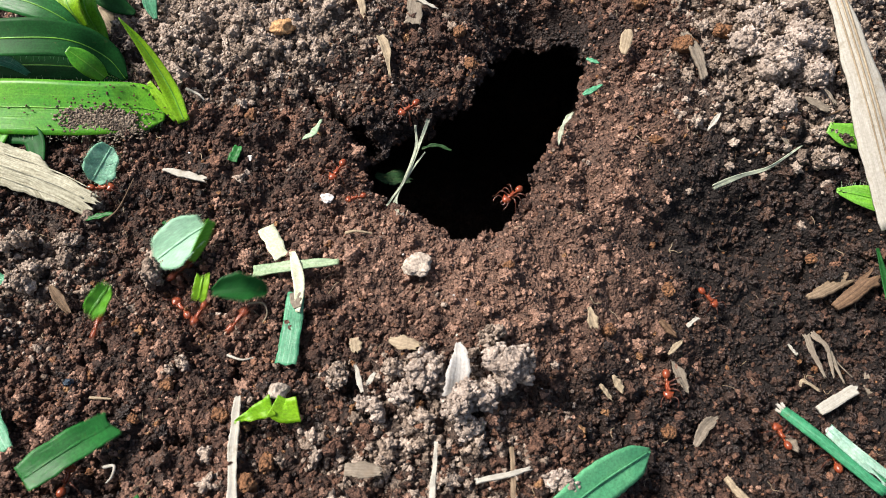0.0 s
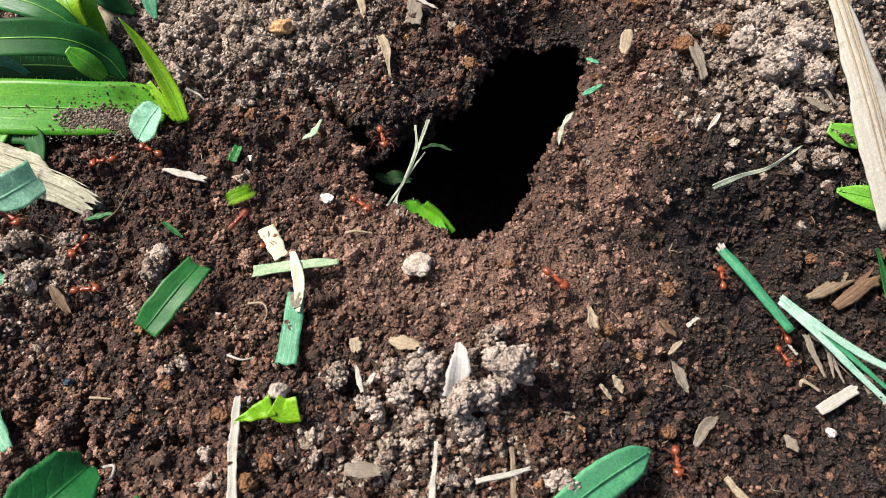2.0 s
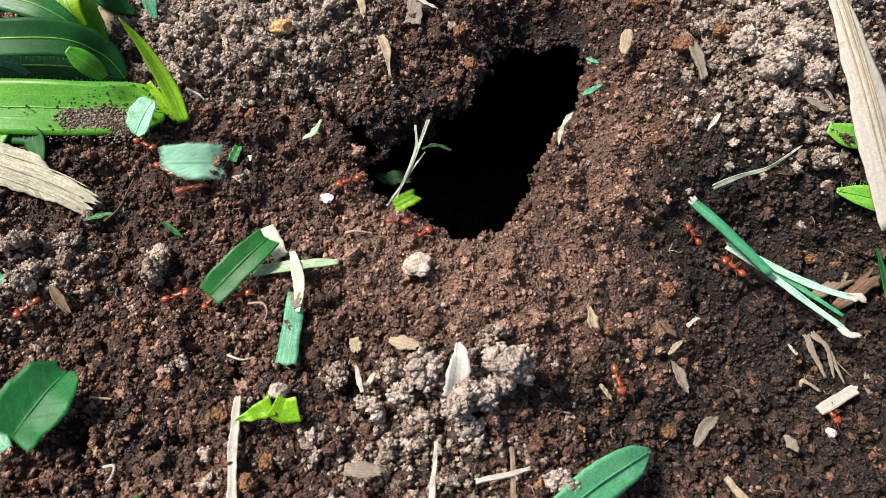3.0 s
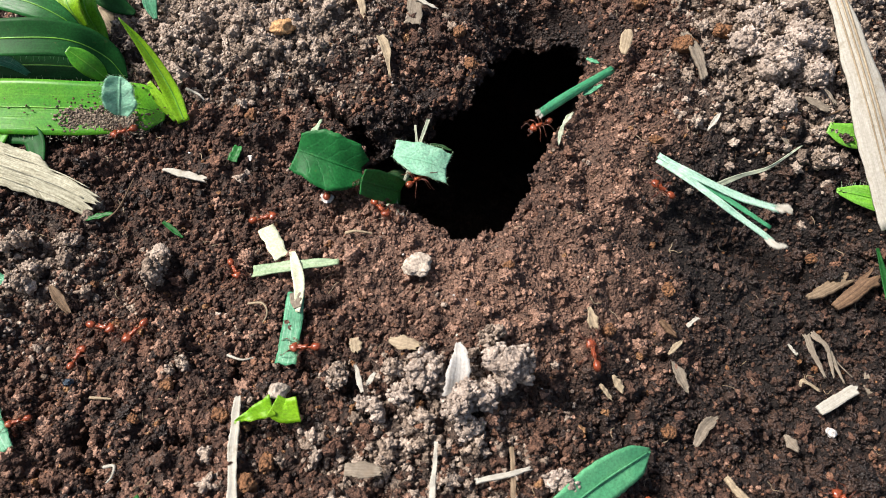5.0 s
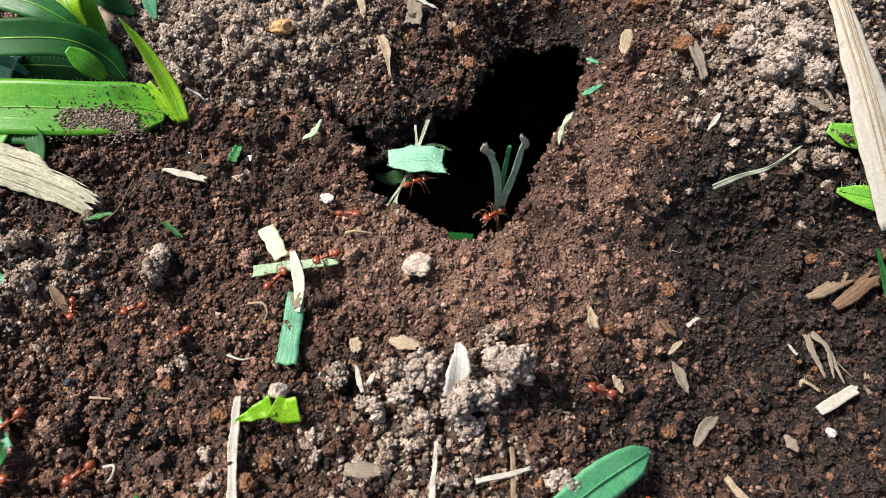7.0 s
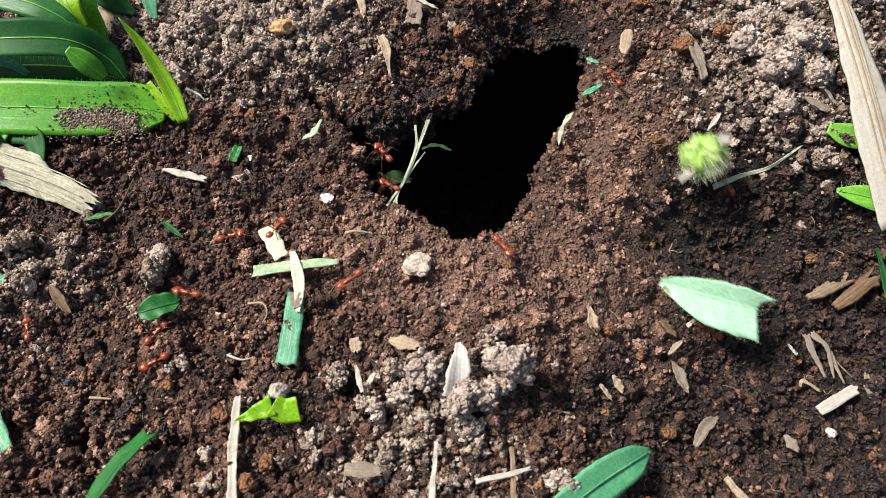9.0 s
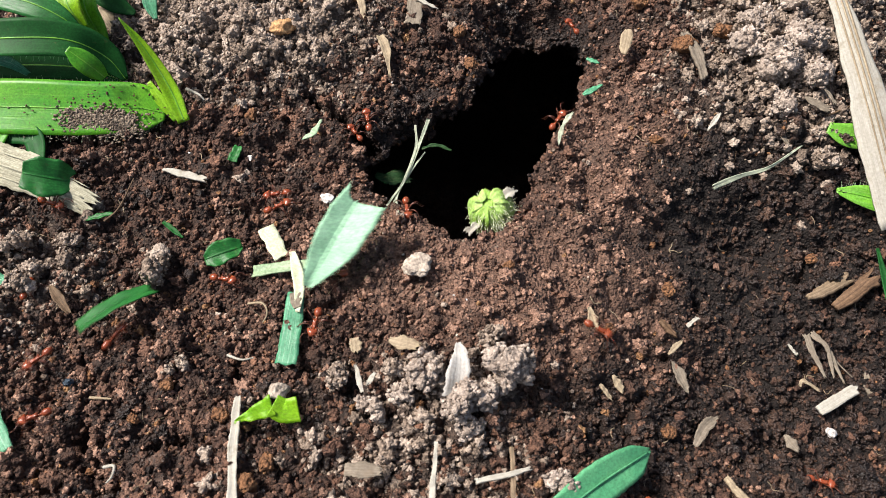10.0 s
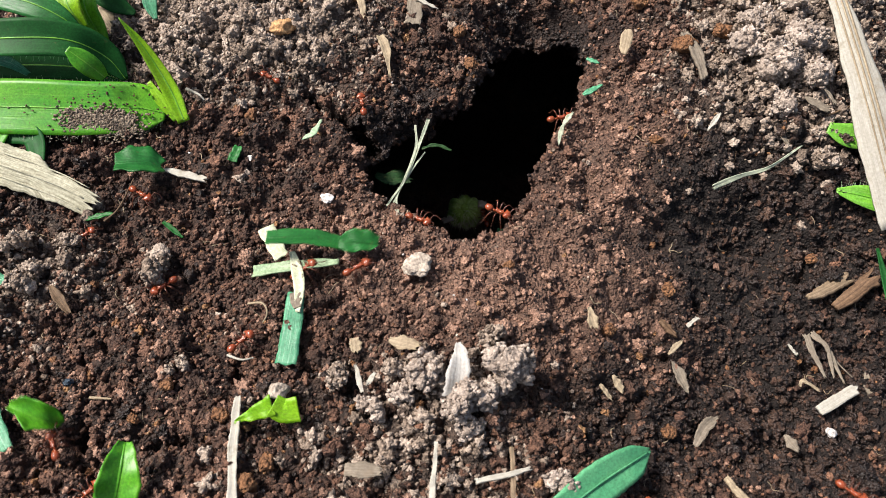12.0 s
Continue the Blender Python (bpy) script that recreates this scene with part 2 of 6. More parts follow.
M_ANT_LEG = chitin("dark_red_leg", (0.11, 0.034, 0.016), (0.05, 0.016, 0.009), rough=0.4)
M_RIB = leafy("grass_midrib", (0.2, 0.48, 0.05), (0.12, 0.38, 0.03), pitch=1.0, hairs=0.1)
M_DEW, _, dew = nodes_of("clear_water")
dew.inputs["Transmission Weight"].default_value, dew.inputs["Roughness"].default_value, dew.inputs["IOR"].default_value = 1.0, 0.02, 1.33
M_TUFTHAIR = leafy("white_wool", (0.72, 0.76, 0.55), (0.58, 0.64, 0.42), rough=0.7, vein=(0.8, 0.82, 0.68), through_light=0.3)
M_BRACT = leafy("pale_green_bract", (0.48, 0.68, 0.2), (0.3, 0.53, 0.1), vein=(0.6, 0.76, 0.42), pitch=1.0, rough=0.6, through_light=0.25, blemish=0.1)
M_TUFT = leafy("flower_tuft_green", (0.36, 0.58, 0.1), (0.22, 0.44, 0.06), vein=(0.66, 0.8, 0.3), rough=0.6)

# -- relief: the lie of the land, the burrow and the crumb texture, as plain functions of x and y


def bell(x, y, cx, cy, height, sx, sy):
    return height * np.exp(-(((x - cx) / sx) ** 2 + ((y - cy) / sy) ** 2) / 2)


def land(x, y):
    """Height of the ground without the burrow."""
    near = np.exp(-np.maximum(0, np.hypot(x, y) - 160) / 120)
    z = 0.16 * 12 * np.log1p(np.exp(np.clip((y - 5) / 12, -30, 30))) * near
    z = z + bell(x, y, 11.2, -11.3, 7, 30, 16) + bell(x, y, 46.4, 29.6, 5, 17, 26)
    z = z + bell(x, y, -73.2, -26.8, -5, 38, 30) + bell(x, y, 82.7, -21.8, -16, 42, 38)
    z = z + bell(x, y, 7.2, -29.8, 3.5, 13, 9) + bell(x, y, 84.8, 54.9, 6, 17, 22)
    z = z + bell(x, y, -55.8, 75.0, 3, 24, 16) + bell(x, y, 70.5, 9.7, -8, 11, 5.5) + bell(x, y, 87.9, 29.6, 2.5, 9, 9)
    return z


def dice(i, j, seed):
    v = np.sin(i * 127.1 + j * 311.7 + seed * 74.7) * 43758.5453
    return v - np.floor(v)


def vnoise(x, y, cell, seed):
    x, y = x / cell, y / cell
    i, j = np.floor(x), np.floor(y)
    u, v = x - i, y - j
    u, v = u * u * (3 - 2 * u), v * v * (3 - 2 * v)
    a = dice(i, j, seed) * (1 - u) + dice(i + 1, j, seed) * u
    b = dice(i, j + 1, seed) * (1 - u) + dice(i + 1, j + 1, seed) * u
    return a * (1 - v) + b * v - 0.5


# -- hole
BURROW = [(4.3, 17.3, 12.7), (24.8, 53.7, 11.2), (-11.6, 21.6, 6.0)]  # x, y, radius of its lobes


def rod(x, y, a, b):
    """Distance to a tapering rod between two lobes."""
    (ax, ay, ar), (bx, by, br) = a, b
    h = np.clip(((x - ax) * (bx - ax) + (y - ay) * (by - ay)) / ((bx - ax) ** 2 + (by - ay) ** 2), 0, 1)
    return np.hypot(x - ax - h * (bx - ax), y - ay - h * (by - ay)) - (ar + h * (br - ar))


def burrow_distance(x, y):
    lobes = [(v[0], v[1], v[2]) for v in BURROW]
    s = np.minimum(rod(x, y, lobes[0], lobes[1]), rod(x, y, lobes[0], lobes[2]))
    return s + 4.6 * vnoise(x, y, 7, 3) + 2.8 * vnoise(x, y, 3.0, 5) + 1.6 * vnoise(x, y, 1.3, 6)


CRACK = [(-32.4, 42.1, 0.9), (-15.9, 27.2, 2.6)]


def far_end(x, y):
    """The burrow's far end, where its wall slopes."""
    return bell(x, y, 24.8, 58.7, 1, 10, 8)


def pit(x, y):
    """Depth of burrow, its shaded funnel and the crack, below the land."""
    s = burrow_distance(x, y)
    w = far_end(x, y)
    d = 85 * np.clip(-s / (6.5 + 3 * w), 0, 1) ** (0.9 + 0.2 * w) + 0.9 * np.exp(-np.maximum(s, 0) / 2.0)
    fun = bell(x, y, 0.1, 26.0, 12, 11, 9) + bell(x, y, 22.0, 62.5, 11, 10, 9) + bell(x, y, 33.7, 49.4, 6, 5, 11)
    fun = fun * np.clip((s + 3) / 3, 0, 1)
    c = rod(x, y, CRACK[0], CRACK[1]) + 1.2 * vnoise(x, y, 3, 8)
    return d + fun + 9 * np.clip(-c / 1.4 + 0.4, 0, 1)


# -- relief end


def cells(x, y, size, seed):
    """Distance to the nearest scattered point, in cells, and that cell's own number."""
    x, y = x / size, y / size
    i0, j0 = np.floor(x), np.floor(y)
    best, own = np.full(x.shape, 9.0), np.zeros(x.shape)
    for di in (-1, 0, 1):
        for dj in (-1, 0, 1):
            i, j = i0 + di, j0 + dj
            d = np.hypot(i + dice(i, j, seed) - x, j + dice(i, j, seed + 1) - y)
            near = d < best
            best = np.where(near, d, best)
            own = np.where(near, dice(i, j, seed + 2), own)
    return best, own


def smooth_zone(x, y):
    """Trodden red-brown earth round the entrance."""
    w = bell(x, y, 18.8, -10.1, 1.1, 23, 12) + bell(x, y, 44.5, 20.4, 1.1, 15, 24) + bell(x, y, -17.6, 4.7, 0.75, 14, 12)
    return np.clip(w + 0.35 * vnoise(x, y, 7, 11), 0, 1)


def dry_zone(x, y):
    """Dry grey crumbs thrown out on the mound."""
    w = bell(x, y, 79.1, 44.8, 1.3, 15, 22) + bell(x, y, -54.0, 63.2, 2.0, 24, 14) + bell(x, y, 3.8, -33.8, 0.5, 14, 8)
    w = w + bell(x, y, -8.7, -44.4, 0.6, 17, 8) + bell(x, y, -89.0, -2.9, 1.0, 13, 10) + bell(x, y, 87.6, 24.6, 0.6, 7, 4) + bell(x, y, 106.0, 58.4, 0.9, 15, 20)
    return np.clip(w + 0.7 * vnoise(x, y, 5, 21) - 0.1, 0, 1)


def shadow_zone(x, y):
    """Far slope, hollow and burrow walls, where the earth's colour is darkened to carry shade."""
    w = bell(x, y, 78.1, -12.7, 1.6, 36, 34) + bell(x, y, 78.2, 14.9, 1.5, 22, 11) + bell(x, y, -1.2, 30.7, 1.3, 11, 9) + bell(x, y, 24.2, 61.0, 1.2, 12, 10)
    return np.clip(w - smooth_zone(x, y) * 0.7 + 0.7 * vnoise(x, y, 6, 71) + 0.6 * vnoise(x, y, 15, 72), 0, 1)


def surface(x, y):
    """The place in space of a point of the earth; below the rim the burrow leans away under the mound."""
    d = pit(x, y)
    fine = 1 - 0.35 * smooth_zone(x, y)
    f1, o1 = cells(x, y, 2.3, 31)
    f2, o2 = cells(x, y, 1.0, 41)
    f3, o3 = cells(x, y, 4.4, 35)
    z = land(x, y) - d - 0.75
    z = z + fine * np.where(o3 > 0.42, 2.6 * o3 - 0.2, 0.2) * np.sqrt(np.maximum(0, 1 - (f3 / 0.7) ** 2))
    z = z + fine * (0.3 + 0.9 * o1) * np.sqrt(np.maximum(0, 1 - (f1 / 0.75) ** 2)) + 0.4 * (0.3 + o2) * np.sqrt(np.maximum(0, 1 - (f2 / 0.75) ** 2))
    z = z + fine * (4.4 * vnoise(x, y, 8, 51) + 3.0 * vnoise(x, y, 3.6, 52))
    loose = bell(x, y, -57.8, -40.6, 1, 45, 26) + bell(x, y, 61.5, -5.7, 0.7, 40, 22)
    z = z - 4.5 * np.clip(loose, 0, 1) * np.clip(vnoise(x, y, 4.6, 61) - 0.24, 0, 1) * 4
    z = z - 1.1 - bell(x, y, -69.2, -40.4, 9, 1.5, 1.9) - bell(x, y, -53.0, -42.6, 6, 1.8, 1.2)
    under = np.maximum(0, d - 3 - 6 * far_end(x, y))
    (ax, ay, _), (bx, by, _), _ = BURROW
    beyond = np.clip((y - (ay - 7)) / 12, 0, 1)
    middle = ax + (bx - ax) * np.clip((y - ay) / (by - ay), 0, 1)
    wide = 0.1 + 0.35 * np.tanh((x - middle) / 6)
    return np.stack([x + wide * under, y + (0.48 + 0.42 * beyond + 0.0085 * np.clip(y, 0, 90)) * under, z], -1)


def mesh_of(name, verts, faces, material, smooth=True):
    """A mesh from arrays: vertices in millimetres, faces all with the same number of corners."""
    me = bpy.data.meshes.new(name)
    faces = np.asarray(faces, dtype=np.int32)
    n, k = faces.shape
    me.vertices.add(len(verts))
    me.vertices.foreach_set("co", (np.asarray(verts, dtype=np.float32) * U).ravel())
    me.loops.add(n * k)
    me.loops.foreach_set("vertex_index", faces.ravel())
    me.polygons.add(n)
    me.polygons.foreach_set("loop_start", np.arange(0, n * k, k, dtype=np.int32))
    me.polygons.foreach_set("use_smooth", np.full(n, smooth))
    me.update(calc_edges=True)
    me.materials.append(material)
    return me


# ---------------------------------------------------------------- the ground, one sheet out to the horizon
def axis(lo, hi, step):
    mid = np.arange(lo, hi + step / 2, step)
    far = np.cumsum(step * 1.35 ** np.arange(1, 44))
    return np.concatenate([lo - far[::-1], mid, hi + far])


def build_ground():
    ax, ay = axis(-132, 132, 0.42), axis(-66, 118, 0.42)
    gx, gy = np.meshgrid(ax, ay)
    x, y = gx.ravel(), gy.ravel()
    verts = surface(x, y)
    nx, ny = len(ax), len(ay)
    idx = np.arange(nx * ny).reshape(ny, nx)
    faces = np.stack([idx[:-1, :-1], idx[:-1, 1:], idx[1:, 1:], idx[1:, :-1]], -1).reshape(-1, 4)
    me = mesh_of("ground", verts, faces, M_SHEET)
    tone = np.stack([smooth_zone(x, y) * 0.9, dry_zone(x, y) * 0.85, shadow_zone(x, y), x * 0 + 1], -1).astype(np.float32)
    at = me.color_attributes.new("tone", "FLOAT_COLOR", "POINT")
    at.data.foreach_set("color", tone.ravel())
    tagged(new("ground", me), "dark crumbly brown earth with an ant nest entrance", "ground", kind="structure")


build_ground()

# ---------------------------------------------------------------- loose crumbs
rng = np.random.default_rng(7)


def ball(level):
    bm = bmesh.new()
    bmesh.ops.create_icosphere(bm, subdivisions=level, radius=1)
    v = np.array([p.co[:] for p in bm.verts])
    f = np.array([[p.index for p in q.verts] for q in bm.faces])
    bm.free()
    return v, f


def lumpy(v, seed, amount):
    """A ball worn into an irregular crumb."""
    g = np.random.default_rng(seed)
    out = np.ones(len(v))
    for _ in range(7):
        d = g.normal(size=3)
        d /= np.linalg.norm(d)
        out += amount * g.uniform(-0.6, 0.8) * np.clip(v @ d, 0, 1) ** 2
    return v * (out * g.uniform(0.8, 1.2, len(v)))[:, None] * g.uniform(0.7, 1.25, 3)


def turns(n):
    q = rng.normal(size=(n, 4))
    q /= np.linalg.norm(q, axis=1)[:, None]
    w, x, y, z = q.T
    return np.stack([1 - 2 * (y * y + z * z), 2 * (x * y - z * w), 2 * (x * z + y * w), 2 * (x * y + z * w), 1 - 2 * (x * x + z * z), 2 * (y * z - x * w),
                     2 * (x * z - y * w), 2 * (y * z + x * w), 1 - 2 * (x * x + y * y)], -1).reshape(n, 3, 3)


def knobbly(v, seed, lobes=8, spread=0.13):
    """A crumb made of several grains grown together."""
    g = np.random.default_rng(seed)
    d = g.normal(size=(lobes, 3))
    d /= np.linalg.norm(d, axis=1)[:, None]
    lobe = g.uniform(0.35, 0.85, lobes)[None] * np.exp(-(1 - v @ d.T) / spread)
    return v * ((0.52 + lobe.max(1)) * g.uniform(0.9, 1.1, len(v)))[:, None] * g.uniform(0.72, 1.25, 3)


SHAPES = {1: [lumpy(ball(1)[0], 100 + k, 0.4) for k in range(14)], 2: [knobbly(ball(2)[0], 200 + k) for k in range(14)]}
FACES = {level: ball(level)[1] for level in (1, 2, 3)}
ROUND = [knobbly(ball(2)[0], 900 + k) for k in range(14)]
BURRS = [knobbly(ball(3)[0], 700 + k, 16, 0.17) for k in range(14)]
SHAPES[3] = [knobbly(ball(3)[0], 600 + k, 22, 0.05) for k in range(14)]


def crumbs(name, centres, radii, level, material, label):
    """Many crumbs in one mesh."""
    n = len(centres)
    if n == 0:
        return
    pick = rng.integers(0, 14, n)
    rounded = level > 1 and name == "dry_grey_crumbs"
    base = np.stack(ROUND if rounded and level == 2 else SHAPES[level])[pick]
    v = np.einsum("nij,nkj->nki", turns(n), base) * radii[:, None, None] + centres[:, None, :]
    k = base.shape[1]
    f = FACES[level][None] + (np.arange(n) * k)[:, None, None]
    ob = new(name, mesh_of(name, v.reshape(-1, 3), f.reshape(-1, 3), material))
    tagged(ob, label, "soil", kind="stuff")


def scatter(n):
    """Points over the visible stretch of earth, which widens towards its far side."""
    y = rng.uniform(-58, 96, n)
    x = rng.uniform(-1, 1, n) * (90 + 0.33 * (y + 56))
    inside = pit(x, y) < 26
    return x[inside], y[inside]


def strew():
    pools = {}
    for level, count, lo, hi, power in ((1, 30000, 0.3, 0.62, 1.4), (2, 14500, 0.5, 1.15, 1.5), (3, 1500, 1.1, 2.3, 2.2), (1, 12000, 0.24, 0.5, 1.2)):
        x, y = scatter(count)
        r = lo + (hi - lo) * rng.random(len(x)) ** power
        smooth, dry, damp = smooth_zone(x, y), dry_zone(x, y), shadow_zone(x, y)
        thin = rng.random(len(x)) > (1.15 - 1.1 * smooth if lo < 0.25 else 0.1 * smooth if lo < 0.3 else 0.7 * smooth)
        x, y, r, smooth, dry, damp = x[thin], y[thin], r[thin], smooth[thin], dry[thin], damp[thin]
        p = surface(x, y)
        p[:, 2] += r * rng.uniform(-0.2, 0.7 if lo < 1.4 else 0.2, len(r))
        d = rng.random(len(x))
        patch = np.clip(vnoise(x, y, 6, 91) - 0.08 + bell(x, y, -70, -44, 0.35, 18, 8), 0, 1)
        warm = np.clip(vnoise(x, y, 8, 93) + 0.05 + bell(x, y, -60, -36, 0.9, 20, 13), 0, 1)
        kind = np.where(d < 0.012 + 0.09 * patch, "ochre", np.where(rng.random(len(x)) < dry, "grey", np.where(rng.random(len(x)) < smooth * 0.9 + warm * 0.45, "red", "dark")))
        kind = np.where((rng.random(len(x)) < 0.008) & (r < 0.36), "white", kind)
        # crumbs lying where shade falls get the darkened material as well
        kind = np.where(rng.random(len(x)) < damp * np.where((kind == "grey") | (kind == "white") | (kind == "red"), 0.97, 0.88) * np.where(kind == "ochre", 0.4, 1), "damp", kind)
        for k in ("ochre", "grey", "red", "dark", "white", "damp"):
            pools.setdefault((k, level), []).append((p[kind == k], r[kind == k]))
    # the dry crumbs lie heaped on one another
    for cx, cy, sx, sy, n, top in ((79.4, 47.7, 12, 15, 900, 2.5), (7.0, -31.3, 9, 5, 60, 1.6), (-52.6, 61.2, 18, 9, 1300, 1.8), (-9.7, -44.4, 13, 6, 160, 1.4)):
        x, y = rng.normal(cx, sx * 0.8, n), rng.normal(cy, sy * 0.8, n)
        g = np.exp(-(((x - cx) / sx) ** 2 + ((y - cy) / sy) ** 2))
        p = surface(x, y)
        r = 0.36 + 0.72 * rng.random(n) ** 1.5
        p[:, 2] += g * top * rng.random(n)
        free = burrow_distance(x, y) > 2
        pools.setdefault(("grey", 2), []).append((p[free], r[free]))
        big = free & (rng.random(n) < 0.3)
        pools.setdefault(("grey", 3), []).append((p[big] + (0, 0, 0.6), r[big] * 1.1 + 0.75))
    names = {"ochre": ("ochre_crumbs", M_OCHRE, "small ochre and orange clay crumbs scattered on the earth"),
             "grey": ("dry_grey_crumbs", M_GREY, "dry grey-brown soil crumbs heaped on the mound"),
             "red": ("red_brown_crumbs", M_RED, "fine red-brown soil crumbs round the nest entrance"),
             "dark": ("dark_crumbs", M_DARK, "dark brown moist soil crumbs lying all over"),
             "damp": ("damp_crumbs", M_SHADOW, "blackish moist soil crumbs with the slope's shade in their colour"),
             "white": ("white_grit", M_WHITE, "tiny white grit grains among the soil")}
    for (k, level), parts in pools.items():
        nm, m, label = names[k]
        crumbs(nm, np.concatenate([q[0] for q in parts]), np.concatenate([q[1] for q in parts]), level, m, label)


strew()


# ---------------------------------------------------------------- builders of single things
def on(x, y, lift=0.0):
    """A point on the earth (millimetres), the crumb texture left out."""
    xa, ya = np.array([float(x)]), np.array([float(y)])
    return np.array([x, y, float(land(xa, ya)[0]) + 0.9 + lift])


def curve_through(points, n):
    """A smooth line through the points."""
    p = np.array(points, dtype=float)
    if len(p) == 2:
        return p[0] + (p[1] - p[0]) * np.linspace(0, 1, n)[:, None]
    p = np.vstack([2 * p[0] - p[1], p, 2 * p[-1] - p[-2]])
    s = np.linspace(0, len(p) - 3 - 1e-6, n)
    i = s.astype(int)
    u = (s - i)[:, None]
    a, b, c, d = p[i], p[i + 1], p[i + 2], p[i + 3]
    return 0.5 * (2 * b + (c - a) * u + (2 * a - 5 * b + 4 * c - d) * u ** 2 + (3 * b - a - 3 * c + d) * u ** 3)


def ribbon(name, points, widths, material, thick=0.25, fold=0.0, curl=0.0, facing=(0, 0, 1), ragged=0.0, seed=0, n=26, across=7, wavy=0.0, under=None, tear=0.0, end=None, bite=0.0):
    """A blade, leaf or strip with real thickness along a line of points: width by stretches, folded along the midrib or curled at the edges."""
    g = np.random.default_rng(seed)
    mid = curve_through(points, n)
    along = np.gradient(mid, axis=0)
    along /= np.linalg.norm(along, axis=1)[:, None] + 1e-9
    side = np.cross(np.array(facing, dtype=float), along)
    side /= np.linalg.norm(side, axis=1)[:, None] + 1e-9
    up = np.cross(along, side)
    t = np.linspace(0, 1, n)
    left, right = widths if isinstance(widths, tuple) else (widths, widths)
    half = np.maximum(0.03, curve_through([(w, 0, 0) for w in left], n)[:, 0]) / 2
    half2 = np.maximum(0.03, curve_through([(w, 0, 0) for w in right], n)[:, 0]) / 2
    v = np.linspace(-1, 1, across)
    run = np.concatenate([[0], np.cumsum(np.linalg.norm(np.diff(mid, axis=0), axis=1))])
    knots = max(4, n // 4)
    jag = 1 + ragged * np.stack([np.interp(t, np.linspace(0, 1, knots), g.uniform(-0.8, 0.8, knots)) + g.uniform(-0.12, 0.12, n) for _ in range(2)], -1)
    rip = ragged * g.uniform(-1, 1, (2, across)) * (run[-1] * 0.06)
    rip[1] += tear * g.uniform(-1, 0.4, across)
    if end:
        rip[1] += np.interp(v, np.linspace(-1, 1, len(end)), end)
    jag = jag + bite * g.uniform(-1, 1, jag.shape)
    reach = np.clip((t - 0.8) / 0.2, 0, 1) ** 1.5
    top, uv = [], []
    for i in range(n):
        for k, s in enumerate(v):
            h = half2[i] * jag[i, 0] if s < 0 else half[i] * jag[i, 1]
            lift = fold * abs(s) * h + curl * (s * s) * h + wavy * np.sin(t[i] * 17 + 2 * s + seed) * abs(s)
            p = mid[i] + side[i] * s * h + up[i] * lift
            if i == 0:
                p = p + along[i] * rip[0, k]
            p = p + along[i] * rip[1, k] * reach[i]
            top.append(p)
            uv.append((run[i], s * half[i]))
    top = np.array(top)
    rim = np.repeat(up, across, 0)
    verts = np.vstack([top + rim * thick / 2, top - rim * thick / 2])
    m = n * across
    faces = []
    for i in range(n - 1):
        for k in range(across - 1):
            a, b, c, d = i * across + k, i * across + k + 1, (i + 1) * across + k + 1, (i + 1) * across + k
            faces += [(a, d, c, b), (a + m, b + m, c + m, d + m)]
    for i in range(n - 1):
        a, d = i * across, (i + 1) * across
        faces.append((a, a + m, d + m, d))
        b, c = a + across - 1, d + across - 1
        faces.append((b, c, c + m, b + m))
    for k in range(across - 1):
        faces.append((k, k + 1, k + 1 + m, k + m))
        a = (n - 1) * across + k
        faces.append((a, a + m, a + 1 + m, a + 1))
    me = mesh_of(name, verts, faces, material)
    if under:
        me.materials.append(under)
        k = np.zeros(len(faces), dtype=np.int32)
        k[1:2 * (n - 1) * (across - 1):2] = 1
        me.polygons.foreach_set("material_index", k)
    lay = me.uv_layers.new(name="UVMap")
    both = np.array(uv + uv, dtype=np.float32)
    lay.data.foreach_set("uv", both[np.array(faces).ravel()].ravel())
    return me


def lying(name, points, widths, material, label, category, group="", **kw):
    """A strip that lies on the earth: points are x, y and how far above the earth."""
    pts = [on(*p) for p in points]
    base = pts[0].copy()
    scrap = name in ("husk", "straw", "wood_chip")
    kw.setdefault("ragged", 0.3 if scrap else 0.12)
    kw.setdefault("bite", 0.1 if scrap else 0.03)
    kw.setdefault("tear", 0.9 if scrap else 0.3)
    kw.setdefault("wavy", 0.12)
    kw.setdefault("seed", int(abs(base[0] * 7 + base[1] * 3)) % 97)
    me = ribbon(name, [p - base for p in pts], widths, material, **kw)
    ob = new(name, me)
    ob.location = base * U
    return tagged(ob, label, category, group)


